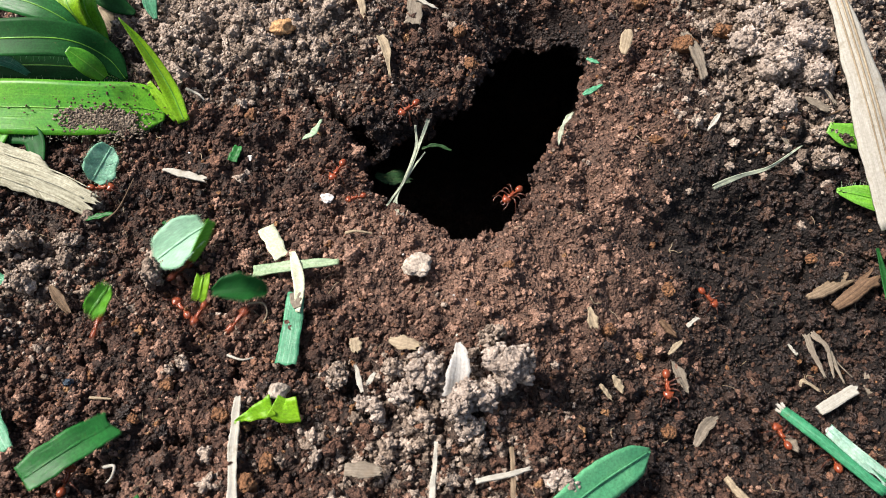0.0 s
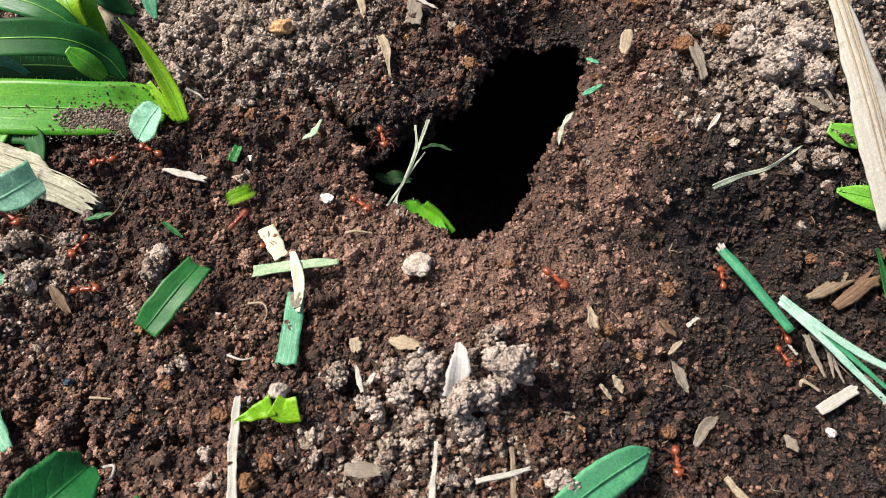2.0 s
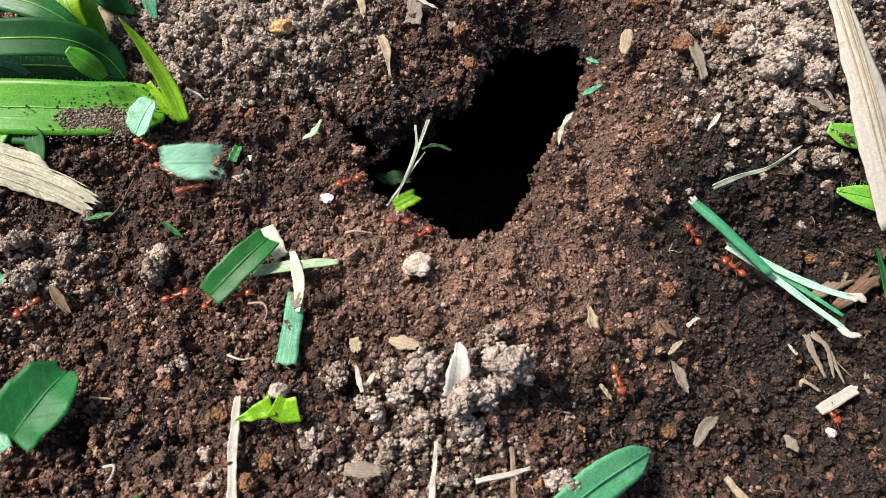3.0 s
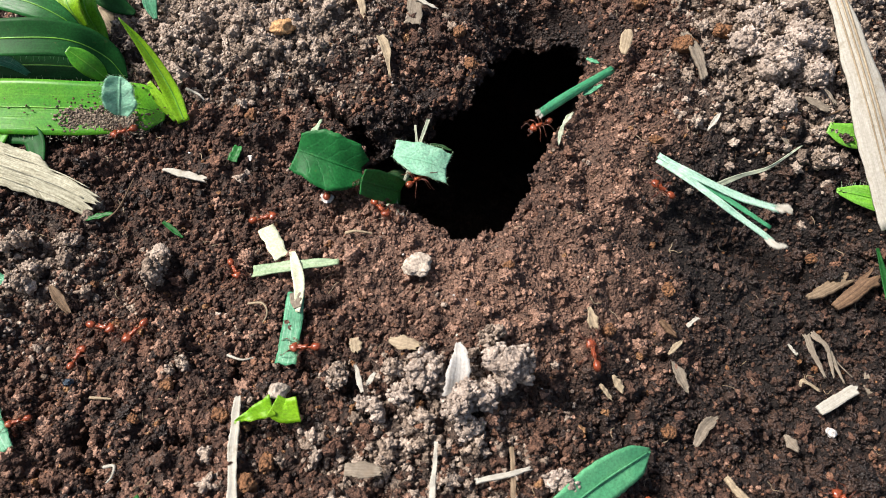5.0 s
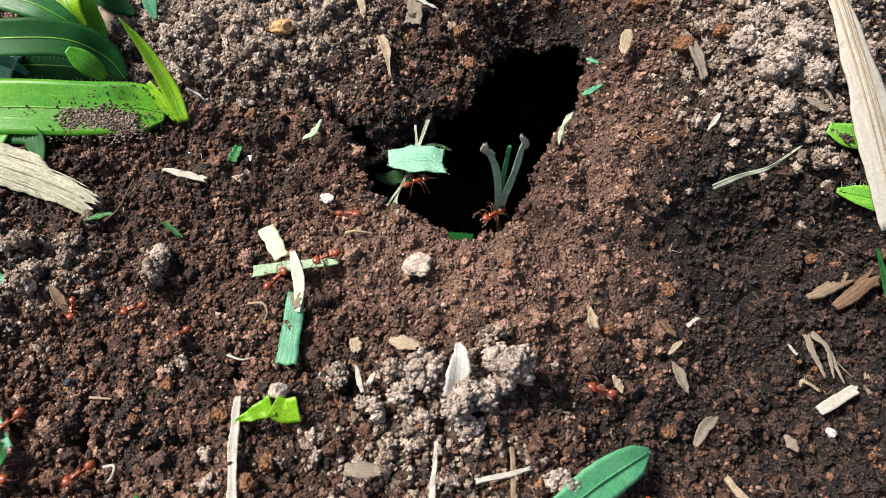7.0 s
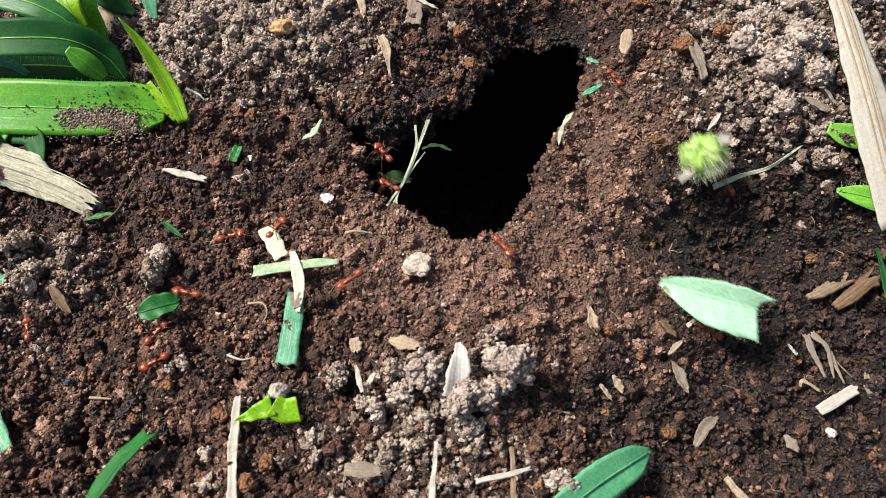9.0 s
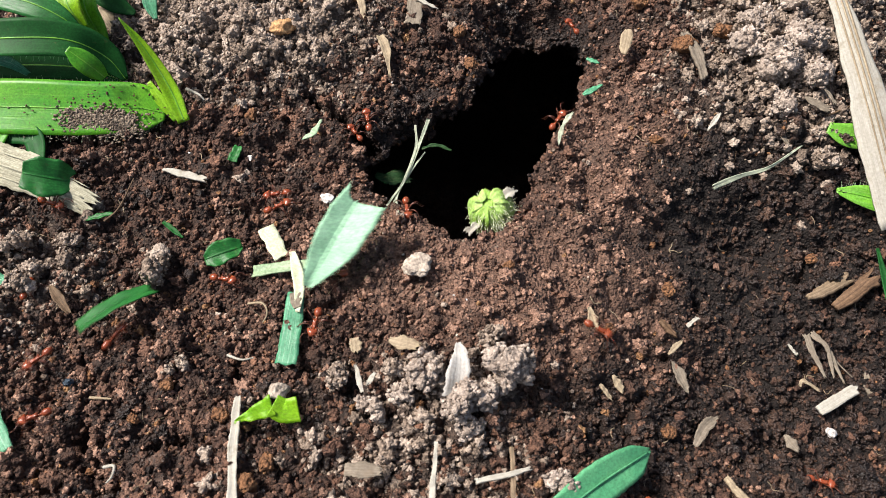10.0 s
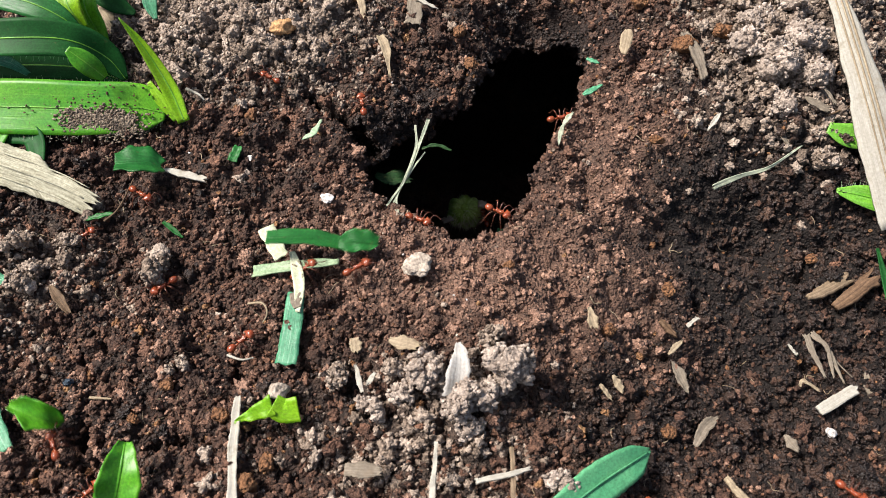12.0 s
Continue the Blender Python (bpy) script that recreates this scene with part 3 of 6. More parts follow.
def stone(name, x, y, size, material, label, category, turn=0.0, sink=0.2, seed=0, group="", rough=0.35):
    """A pebble or clod: a lumpy ball with worn knobs."""
    bm = bmesh.new()
    bmesh.ops.create_icosphere(bm, subdivisions=4, radius=1)
    off = Vector((seed * 3.1, seed * 1.7, 0))
    g = np.random.default_rng(300 + seed)
    flats = [(Vector(q).normalized(), c) for q, c in zip(g.normal(size=(7, 3)).tolist(), g.uniform(0.6, 0.85, 7).tolist())]
    for v in bm.verts:
        for q, c in flats:
            over = v.co.dot(q) - c
            if over > 0:
                v.co -= q * over * 0.85
        d = v.co.copy()
        v.co = d * (1 + rough * noise.noise(d * 1.3 + off) + rough * 0.45 * noise.noise(d * 3.4 + off) + rough * 0.3 * noise.noise(d * 8 + off))
        v.co = Vector((v.co.x * size[0] / 2, v.co.y * size[1] / 2, v.co.z * size[2] / 2)) * U
    for f in bm.faces:
        f.smooth = True
    me = bpy.data.meshes.new(name)
    bm.to_mesh(me)
    bm.free()
    me.materials.append(material)
    ob = new(name, me)
    ob.location = on(x, y, size[2] * (0.5 - sink)) * U
    ob.rotation_euler = (0, 0, radians(turn))
    return tagged(ob, label, category, group)


def clod(x, y, size, material, label, grain=0.62, lift=0.0, seed=0, group="pebbles and clods on the soil"):
    """A crumbly clod: a few lobes, each knobbly with granules, grown together."""
    g = np.random.default_rng(500 + seed)
    verts, faces = [], []
    lobes = max(4, int(size[0] * size[1] / 5.5))
    for k in range(lobes):
        d = g.normal(size=3)
        d /= np.linalg.norm(d)
        c = d * np.array(size) / 2 * g.uniform(0.25, 0.8)
        big = min(size) * g.uniform(0.28, 0.45)
        v = BURRS[g.integers(0, 14)] * big * 0.9 + c
        faces.append(FACES[3] + sum(len(q) for q in verts))
        verts.append(v)
        for _ in range(int(9 + big * 5)):
            d = g.normal(size=3)
            d /= np.linalg.norm(d)
            v = ROUND[g.integers(0, 14)] * grain * g.uniform(0.45, 1.1) + c + d * big * g.uniform(0.8, 1.1)
            faces.append(FACES[2] + sum(len(q) for q in verts))
            verts.append(v)
    ob = new("soil_clod", mesh_of("soil_clod", np.concatenate(verts), np.concatenate(faces), material))
    ob.location = on(x, y, size[2] * 0.25 + lift) * U
    return tagged(ob, label, "soil clod", group)


def cord(name, points, radius, material, label, category, group="", taper=0.5):
    """A thin root, twig or stalk: a tube that follows the points."""
    pts = [on(*p) for p in points]
    base = pts[0].copy()
    line = curve_through([p - base for p in pts], 18)
    verts, faces = tube(line, [radius * (1 - (1 - taper) * i / 17) for i in range(18)], 6)
    ob = new(name, mesh_of(name, verts, faces, material))
    me = ob.data
    me.uv_layers.new(name="UVMap")
    ob.location = base * U
    return tagged(ob, label, category, group)


def tube(line, radii, sides):
    line = np.array(line, dtype=float)
    along = np.gradient(line, axis=0)
    along /= np.linalg.norm(along, axis=1)[:, None] + 1e-9
    ref = np.array([0.31, 0.2, 0.93])
    a = np.cross(along, ref)
    a /= np.linalg.norm(a, axis=1)[:, None] + 1e-9
    b = np.cross(along, a)
    ang = np.arange(sides) * 2 * math.pi / sides
    r = np.array(radii)[:, None, None]
    ring = line[:, None, :] + r * (np.cos(ang)[None, :, None] * a[:, None, :] + np.sin(ang)[None, :, None] * b[:, None, :])
    n = len(line)
    verts = np.vstack([ring.reshape(-1, 3), line[:1], line[-1:]])
    faces = []
    for i in range(n - 1):
        for k in range(sides):
            k2 = (k + 1) % sides
            faces.append((i * sides + k, i * sides + k2, (i + 1) * sides + k2, (i + 1) * sides + k))
    s, e = n * sides, n * sides + 1
    for k in range(sides):
        k2 = (k + 1) % sides
        faces.append((s, k2, k, s))
        faces.append((e, (n - 1) * sides + k, (n - 1) * sides + k2, e))
    quads = [f for f in faces if f[0] != f[3]]
    return verts, quads


# ---------------------------------------------------------------- plants round the nest
def bristle_edge(points, widths, side, count, reach, parent, seed):
    """Fine hairs along one edge of a blade."""
    g = np.random.default_rng(seed)
    line = curve_through([on(*p) for p in points], count)
    half = np.interp(np.linspace(0, 1, count), np.linspace(0, 1, len(widths)), widths) / 2
    verts, faces = [], []
    for i in range(1, count - 1):
        along = line[i + 1] - line[i - 1]
        across = np.cross(VIEWED, along)
        across /= np.linalg.norm(across) + 1e-9
        a = line[i] + side * across * half[i] * 0.97
        b = a + side * across * reach * g.uniform(0.5, 1.1) + g.normal(size=3) * 0.25
        tv, tf = tube(curve_through([a, (a + b) / 2 + g.normal(size=3) * 0.08, b], 3), [0.05, 0.035, 0.015], 3)
        faces += [tuple(k + len(verts) for k in q) for q in tf]
        verts += [tuple(q) for q in tv]
    ob = new("hairs", mesh_of("hairs", np.array(verts), faces, M_WHITEGREEN))
    ob.data.uv_layers.new(name="UVMap")
    ob.parent = parent
    tagged(ob, "fine pale hairs along the edge", kind="stuff")


VIEWED = np.array((0.0, -0.57, 0.82))


def blade(plant, points, widths, material, label, rib=True, **kw):
    """A grass blade of a plant, with its own midrib."""
    pts = [on(*p) for p in points]
    kw.setdefault("facing", tuple(VIEWED))
    kw.setdefault("thick", 0.3)
    ob = new("blade", ribbon("blade", pts, widths, material, **kw))
    ob.parent = plant
    ob["label"] = label
    if rib:
        f = np.array(kw["facing"], dtype=float)
        f /= np.linalg.norm(f)
        mid = new("midrib", ribbon("midrib", [p + f * (kw["thick"] / 2 + 0.05) for p in pts], [0.3, 0.28, 0.22, 0.1], M_RIB, thick=0.22, facing=kw["facing"], n=kw.get("n", 26), across=3))
        mid.parent = ob
    return ob


def crust(name, place, sx, sy, n, slope, fall, r0, r1, material, label, seed):
    """Crumbs of earth stuck on a blade."""
    cx, cy, lift = place
    g = np.random.default_rng(seed)
    x, y = cx + g.normal(size=n) * sx, cy + g.normal(size=n) * sy
    z = land(cx + x * 0, cy + y * 0) + 0.9 + lift + slope * (y - cy) - fall * (x - cx)
    r = g.uniform(r0, r1, n)
    shapes = np.stack(SHAPES[1])[g.integers(0, 14, n)]
    v = shapes * r[:, None, None] * np.array((1.2, 1.0, 0.6)) + np.stack([x, y, z], -1)[:, None, :]
    f = FACES[1][None] + (np.arange(n) * 12)[:, None, None]
    tagged(new(name, mesh_of(name, v.reshape(-1, 3), f.reshape(-1, 3), material)), label, "soil", kind="stuff")


def root_hairs():
    """Fine rootlets and plant threads all over the soil."""
    g = np.random.default_rng(41)
    for name, count, r, material, label in (("pale_root_threads", 170, (0.05, 0.11), M_STRAW, "fine pale rootlets lying in the soil"), ("dark_root_threads", 130, (0.04, 0.09), M_ROOT, "fine dark rootlets lying in the soil")):
        verts, faces = [], []
        while count:
            x, y = g.uniform(-95, 95), g.uniform(-55, 85)
            if pit(np.array([x]), np.array([y]))[0] > 2:
                continue
            count -= 1
            a, n = g.uniform(0, 6.28), 5
            line = []
            for k in range(n):
                q = surface(np.array([x]), np.array([y]))[0]
                line.append(q + (0, 0, 0.5 + 0.4 * g.random()))
                a += g.normal() * 0.6
                x, y = x + 0.8 * math.cos(a), y + 0.8 * math.sin(a)
            radius = g.uniform(*r)
            tv, tf = tube(curve_through(line, 8), [radius] * 7 + [radius * 0.4], 4)
            faces += [tuple(k + len(verts) for k in q) for q in tf]
            verts += [tuple(q) for q in tv]
        ob = new(name, mesh_of(name, np.array(verts), faces, material))
        ob.data.uv_layers.new(name="UVMap")
        tagged(ob, label, "roots", kind="stuff")


root_hairs()


def plants():
    g = "grass round the nest"
    left = tagged(new("grass_plant"), "broad-bladed green grass plant soiled with earth", "grass", g)
    main = [(-122.3, 34.5, 3), (-99.2, 33.2, 4.5), (-82.5, 33.2, 4), (-71.4, 34.4, 2.8), (-64.8, 34.2, 1.2)]
    wide = [12.0, 12.6, 12.8, 12.6, 12.2, 11.5, 10.0, 3.5]
    low = blade(left, main, wide, M_GRASS, "broad bright green blade crusted with soil", fold=0.06, wavy=0.15, n=44, across=11)
    bristle_edge(main, wide, -1, 70, 1.7, low, 1)
    bristle_edge(main, wide, 1, 50, 1.2, low, 2)
    blade(left, [(-60.4, 32.7, 0.3), (-63.4, 38.1, 5), (-67.7, 42.4, 12), (-71.8, 44.7, 18)], [2.8, 3.9, 3.3, 2.0, 0.2], M_LIME, "young lime blade standing up", fold=0.45, n=30)
    blade(left, [(-62.5, 33.1, 0.3), (-65.8, 36.3, 3), (-68.3, 39.5, 5)], [1.2, 2.4, 1.0], M_LIME, "lower half of the folded lime blade", False, fold=0.2)
    dark = [(-116.2, 43.7, 12), (-97.2, 43.3, 14), (-85.5, 44.6, 12), (-79.0, 45.5, 6), (-75.5, 43.5, 1.2)]
    deep = blade(left, dark, [8.5, 8.6, 8.4, 8.0, 6.2, 1.2], M_DEEP, "dark green arching blade", fold=0.2, wavy=0.25, n=40, across=11)
    bristle_edge(dark, [8.5, 8.6, 8.4, 8.0, 6.2, 1.2], -1, 40, 1.4, deep, 3)
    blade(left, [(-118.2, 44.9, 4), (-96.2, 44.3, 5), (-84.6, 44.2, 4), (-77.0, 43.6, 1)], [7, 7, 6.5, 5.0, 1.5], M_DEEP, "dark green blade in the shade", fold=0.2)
    blade(left, [(-116.2, 58.4, 15), (-97.1, 52.4, 16), (-88.3, 49.8, 14), (-83.1, 48.3, 10)], [6, 7, 5, 1], M_MID, "green blade with long veins", fold=0.15, n=36, across=9)
    blade(left, [(-86.5, 66.5, 10), (-85.1, 57.4, 9), (-83.0, 53.9, 5), (-81.1, 51.2, 1.5)], [5, 6, 5, 1.4], M_GRASS, "bright green upright blade", fold=0.3)
    blade(left, [(-89.2, 62.2, 14), (-86.9, 53.7, 13), (-83.9, 50.9, 9)], [6, 6.5, 2], M_LIME, "bright green upright blade", fold=0.3)
    blade(left, [(-76.8, 37.2, 9), (-79.2, 37.2, 13), (-82.8, 38.3, 16)], [2.0, 4.2, 4.8, 4.2, 1.6], M_GRASS, "short rounded green shoot", fold=0.15)
    blade(left, [(-109.9, 43.4, 9), (-101.4, 42.8, 8), (-96.8, 42.3, 4)], [2.6, 2.8, 1], M_TEAL, "pale blue-green shoot", False, fold=0.4)
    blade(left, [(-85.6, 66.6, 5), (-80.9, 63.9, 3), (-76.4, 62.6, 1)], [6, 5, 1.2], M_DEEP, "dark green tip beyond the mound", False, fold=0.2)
    blade(left, [(-72.6, 67.4, 5), (-72.1, 63.4, 3), (-71.0, 60.7, 1)], [3.5, 3.5, 1], M_TEAL, "blue-green tip beyond the mound", False, fold=0.2)
    blade(left, [(-107.0, 18.8, 2), (-102.4, 25.4, 2), (-100.1, 29.9, 2)], [4, 4, 2], M_GRASS, "green blade below the broad one", False, fold=0.2)
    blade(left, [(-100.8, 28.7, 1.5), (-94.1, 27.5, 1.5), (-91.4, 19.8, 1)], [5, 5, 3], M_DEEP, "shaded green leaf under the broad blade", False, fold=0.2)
    lying("straw", [(-85.2, 65.0, 1.5), (-79.6, 56.6, 1.2)], [3.2, 4.0, 3.0], M_STRAW, "pale dry leaf sheath behind the grass", "straw")
    crust("soil_crust", (-78.4, 30.6, 2.6), 3.6, 1.15, 2300, 0.68, 0.11, 0.14, 0.46, M_CRUST, "grey-brown soil crusted on the grass blade", 5)
    crust("soil_crust", (-87.6, 30.5, 3.2), 3.6, 1.4, 900, 0.68, 0.03, 0.08, 0.24, M_GREY, "thin dry soil smear on the grass blade", 6)
    crust("soil_specks", (-77.4, 34.2, 4.3), 9.0, 2.6, 110, 0.68, 0.09, 0.12, 0.32, M_DARK, "dark soil specks on the grass blade", 7)
    dry = lying("dry_leaf", [(-108.3, 23.7, 2), (-99.6, 19.9, 2.4), (-91.3, 16.9, 2.6), (-84.7, 14.4, 2.4), (-76.4, 10.5, 1.6)], ([9.6, 9.5, 9.4, 9.2, 8.9, 4.8, 4.6, 4.2, 3.4], [9.6, 9.5, 9.3, 9.0, 8.8, 8.4, 7.8, 7.2, 6.8]), M_DEAD,
                "torn bleached dead grass leaf lying on the soil", "dead leaf", thick=0.4, fold=-0.16, ragged=0.1, bite=0.03, seed=4, n=64, across=19, facing=tuple(VIEWED), wavy=0.25, tear=0.8, end=[-1.0, 0.8, -2.2, 1.0, -3.4, 0.6, -1.4, 1.4, -0.4, -2.0, 0.4])
    fibres(dry, [(-108.3, 23.7, 2), (-99.6, 19.9, 2.4), (-91.3, 16.9, 2.6), (-84.7, 14.4, 2.3), (-79.4, 11.9, 1.7)], 2.6, -0.16, 3, M_DEAD, "raised dry vein", 1)
    long = lying("dry_leaf", [(94.9, 71.9, 5), (96.1, 54.1, 5), (98.1, 33.8, 6), (103.2, 8.1, 5)], [3.4, 4.8, 7.4, 9.2, 10], M_LONG,
                 "long bleached dead grass blade lying across the soil", "dead leaf", thick=0.5, fold=-0.2, n=44, across=13, facing=tuple(VIEWED), wavy=0.12)
    fibres(long, [(95.7, 71.8, 5.2), (96.1, 53.9, 5.2), (98.0, 33.7, 6.2), (103.1, 8.0, 5.2)], 1.2, -0.2, 3, M_STRAW, "tan raised vein", 2)
    right = tagged(new("grass_plant"), "green hairy-edged grass growing under the dead blade", "grass", g)
    blade(right, [(112.1, 26.6, 3), (100.4, 28.4, 2.4), (93.4, 28.4, 2), (89.0, 30.0, 1.4)], [6, 6, 5.5, 2.5], M_RIB, "green blade under the dead one", fold=0.15)
    hairy = [(111.2, 10.1, 4), (101.4, 14.6, 3), (95.4, 16.5, 2.4), (90.7, 17.9, 1.4)]
    last = blade(right, hairy, [6, 6, 4.5, 1.2], M_RIB, "green blade with a hairy edge", fold=0.15)
    bristle_edge(hairy, [6, 6, 4.5, 1.2], -1, 34, 1.4, last, 8)
    # deep green instead of grass green: the blade's shade is in its colour
    blade(right, [(99.9, -18.4, 2), (98.2, -7.1, 3), (98.6, 5.4, 1.5)], [2.4, 2.2, 0.6], M_DEEP, "green blade with its shade put into a dark colour", False, fold=0.3)
    leaf = lying("green_leaf", [(19.9, -56.1, 1), (27.8, -50.4, 3), (34.3, -46.4, 4), (38.2, -43.8, 4)], [6, 7.4, 7.2, 5.2, 0.8], M_SMOOTH,
                 "smooth blue-green leaf with rounded tip on the soil", "leaf", thick=0.35, fold=0.12, facing=tuple(VIEWED), n=30, across=9, ragged=0.0)
    fibres(leaf, [(19.8, -56.1, 1.25), (27.8, -50.5, 3.25), (34.2, -46.5, 4.25), (37.6, -44.3, 4.2)], 0.0, 0.0, 1, M_SMOOTH, "shallow midrib", 3)


def fibres(leaf, points, spread, fold, count, material, label, seed):
    """Ribs that stand out along a leaf."""
    g = np.random.default_rng(seed)
    pts = [on(*p) for p in points]
    base = np.array(leaf.location) / U
    for k in range(count):
        s = (k / max(1, count - 1) - 0.5) * 2 if count > 1 else 0.0
        side = np.cross(VIEWED, pts[-1] - pts[0])
        side /= np.linalg.norm(side)
        line = [p + side * s * spread + VIEWED * (0.33 + fold * abs(s) * spread) - base for p in pts]
        w = g.uniform(0.3, 0.6)
        ob = new("rib", ribbon("rib", line, [w, w, w * 0.6], material, thick=0.16, n=20, across=3, facing=tuple(VIEWED)))
        ob.parent = leaf
        if k == 0:
            ob["label"] = label


plants()


# ---------------------------------------------------------------- litter that lies still
def frayed(points, spread, count, label, seed):
    """A shred of dead leaf that has come apart into strips."""
    g = np.random.default_rng(seed)
    pts = [on(*p) for p in points]
    base = pts[0].copy()
    shred = tagged(new("plant_fibre"), label, "plant fibre")
    shred.location = base * U
    for k in range(count):
        aside = (k / (count - 1) - 0.5) * spread
        line = [p - base + np.array((aside * (0.5 + 0.5 * i) + g.normal() * 0.4, g.normal() * 0.5, g.uniform(-0.2, 0.5))) for i, p in enumerate(pts)]
        w = g.uniform(0.9, 1.5)
        strip = new("strip", ribbon("strip", line, [w, w * 1.1, w * 0.4], M_HUSK, thick=0.25, ragged=0.4, bite=0.2, tear=0.8, seed=seed + k))
        strip.parent = shred


def litter():
    lying("leaf_scrap", [(-38.1, 3.6, 1.8), (-33.7, -4.0, 1.4)], [3.6, 3.4], M_CREAM, "pale cream-green square leaf scrap on the soil", "leaf scrap", ragged=0.15, seed=1)
    lying("leaf_scrap", [(-39.5, -6.8, 1), (-30.9, -6.6, 1.6), (-21.4, -6.3, 1.3)], [2.6, 2.5, 1.4], M_STALK, "pale green cut grass stalk on the soil", "leaf scrap", fold=0.3, thick=0.4)
    lying("leaf_scrap", [(-31.4, -3.4, 2.2), (-29.2, -10.6, 2.2), (-28.9, -17.5, 2)], [1.2, 2.4, 2.0, 1.0], M_CREAM, "bleached torn tip of a cut grass piece", "leaf scrap", fold=0.2, thick=0.35)
    lying("withered_band", [(-29.8, -13.2, 2.3), (-29.0, -16.7, 2.3)], [2.2, 2.4, 1.6], M_HUSK, "brown withered band on a cut grass piece", "leaf scrap", thick=0.3)
    lying("leaf_scrap", [(-29.8, -12.8, 1.7), (-29.9, -21.3, 1.5), (-30.5, -27.9, 1.2)], [3.4, 3.9, 4.2], M_TEAL, "cut blue-green grass piece lying on the soil", "leaf scrap", ragged=0.1, thick=0.3)
    lime = lying("leaf_scrap", [(-38.9, -39.6, 2.4), (-35.0, -38.4, 3.2), (-31.2, -37.4, 3.8)], ([0.2, 2.8, 5.0], [0.2, 2.2, 3.4]), M_LIME, "yellow-green folded leaf scrap caught between crumbs", "leaf scrap",
                 fold=0.1, facing=(-0.25, -0.6, 0.75), thick=0.3, wavy=0.3)
    base = np.array(lime.location) / U
    flap = new("flap", ribbon("flap", [on(*p) - base for p in ((-31.6, -37.4, 3.9), (-29.4, -38.0, 2.6), (-26.6, -37.9, 2.9))], ([5.0, 5.3, 5.6], [3.4, 3.9, 4.2]), M_LIME, thick=0.3, facing=(0.3, -0.6, 0.75), bite=0.02))
    flap.parent = lime
    flap["label"] = "brighter green folded half"
    lying("straw", [(-38.6, -34.4, 2), (-38.1, -42.8, 2.4), (-36.4, -55.2, 2.2)], [1.2, 1.7, 1.6], M_BLEACHED, "white dry straw lying on the soil", "straw", thick=0.5, fold=0.3)
    lying("straw", [(-1.2, -43.9, 2.5), (-2.0, -55.4, 2)], [0.7, 1.2], M_BLEACHED, "thin dry straw lying on crumbs", "straw", thick=0.5)
    lying("straw", [(5.8, -50.7, 2.2), (11.1, -49.6, 2.6), (16.0, -48.0, 2.4)], [0.8, 0.9, 0.6], M_BLEACHED, "thin dry straw lying on crumbs", "straw", thick=0.6)
    lying("straw", [(12.4, -44.4, 1.8), (12.4, -55.0, 1.8)], [0.8, 1.0], M_CHIP, "thin brown stalk lying on crumbs", "straw", thick=0.6)
    lying("straw", [(-63.1, 19.4, 1.3), (-52.9, 16.5, 1.5)], [0.8, 1.8, 1.3], M_BLEACHED, "short split dry straw on the soil", "straw", ragged=0.3, seed=2, thick=0.5)
    lying("leaf_scrap", [(-47.5, 20.9, 1.6), (-46.4, 24.8, 1.8)], [2.4, 2.2, 1.8], M_MID, "small green leaf scrap on the soil", "leaf scrap", fold=0.4)
    lying("leaf_scrap", [(-61.1, 6.3, 1.3), (-56.1, 2.3, 1.3)], [0.8, 1.2, 0.4], M_DEEP, "narrow dark green leaf scrap on the soil", "leaf scrap", fold=0.4)
    lying("leaf_scrap", [(-78.4, 7.0, 1.3), (-72.3, 8.4, 1.6)], [0.6, 1.4, 0.6], M_MID, "narrow green leaf scrap under the dead leaf", "leaf scrap", fold=0.4)
    lying("leaf_scrap", [(-32.3, 26.9, 1.2), (-29.7, 28.1, 2.2), (-28.1, 32.1, 1.6)], [0.4, 1.5, 0.4], M_WHITEGREEN, "shredded yellow-green leaf scrap", "leaf scrap", ragged=0.5, seed=3)
    lying("leaf_scrap", [(-94.7, -6.7, 1.5), (-90.0, -8.4, 1.2)], [2.6, 1.8], M_TEAL, "blue-green cut leaf end on the soil", "leaf scrap")
    lying("leaf_scrap", [(-87.3, -34.9, 1.5), (-80.4, -43.9, 1.2)], [4, 2], M_TEAL, "grey-green leaf scrap between crumbs", "leaf scrap")
    lying("leaf_scrap", [(26.4, 25.6, 0.9), (27.6, 30.0, 1), (30.2, 33.6, 1)], [0.5, 1.3, 0.8, 1.2, 0.4], M_WISP, "pale leaf scrap stuck along the burrow's rim", "leaf scrap", fold=0.2, ragged=0.6, bite=0.2)
    lying("leaf_scrap", [(32.8, 38.0, 1.2), (37.4, 40.4, 1.2)], [0.8, 1.6, 1.2, 0.5], M_TEAL, "green leaf scrap at the burrow's rim", "leaf scrap")
    lying("leaf_scrap", [(34.4, 48.3, 1.2), (37.2, 46.7, 1.2)], [0.8, 1.3, 0.6], M_TEAL, "green leaf scrap in the burrow's side", "leaf scrap")
    lying("leaf_scrap", [(61.8, 17.7, 2.4), (68.2, 20.0, 3.0), (74.7, 21.6, 3.2), (82.4, 26.0, 2.0)], [1.5, 1.2, 1.0, 0.7, 0.2], M_WISP, "curled narrow leaf with a pale edge over a hollow", "leaf scrap",
          fold=0.15, thick=0.2, facing=(0.2, -0.75, 0.6), under=M_STEM, ragged=0.25)
    lying("straw", [(58.1, 54.2, 2), (60.1, 48.0, 2.4), (61.6, 41.6, 1.6)], [1.6, 2.4, 1.6], M_HUSK, "grey split twig on the mound", "twig", thick=0.9, fold=0.3)
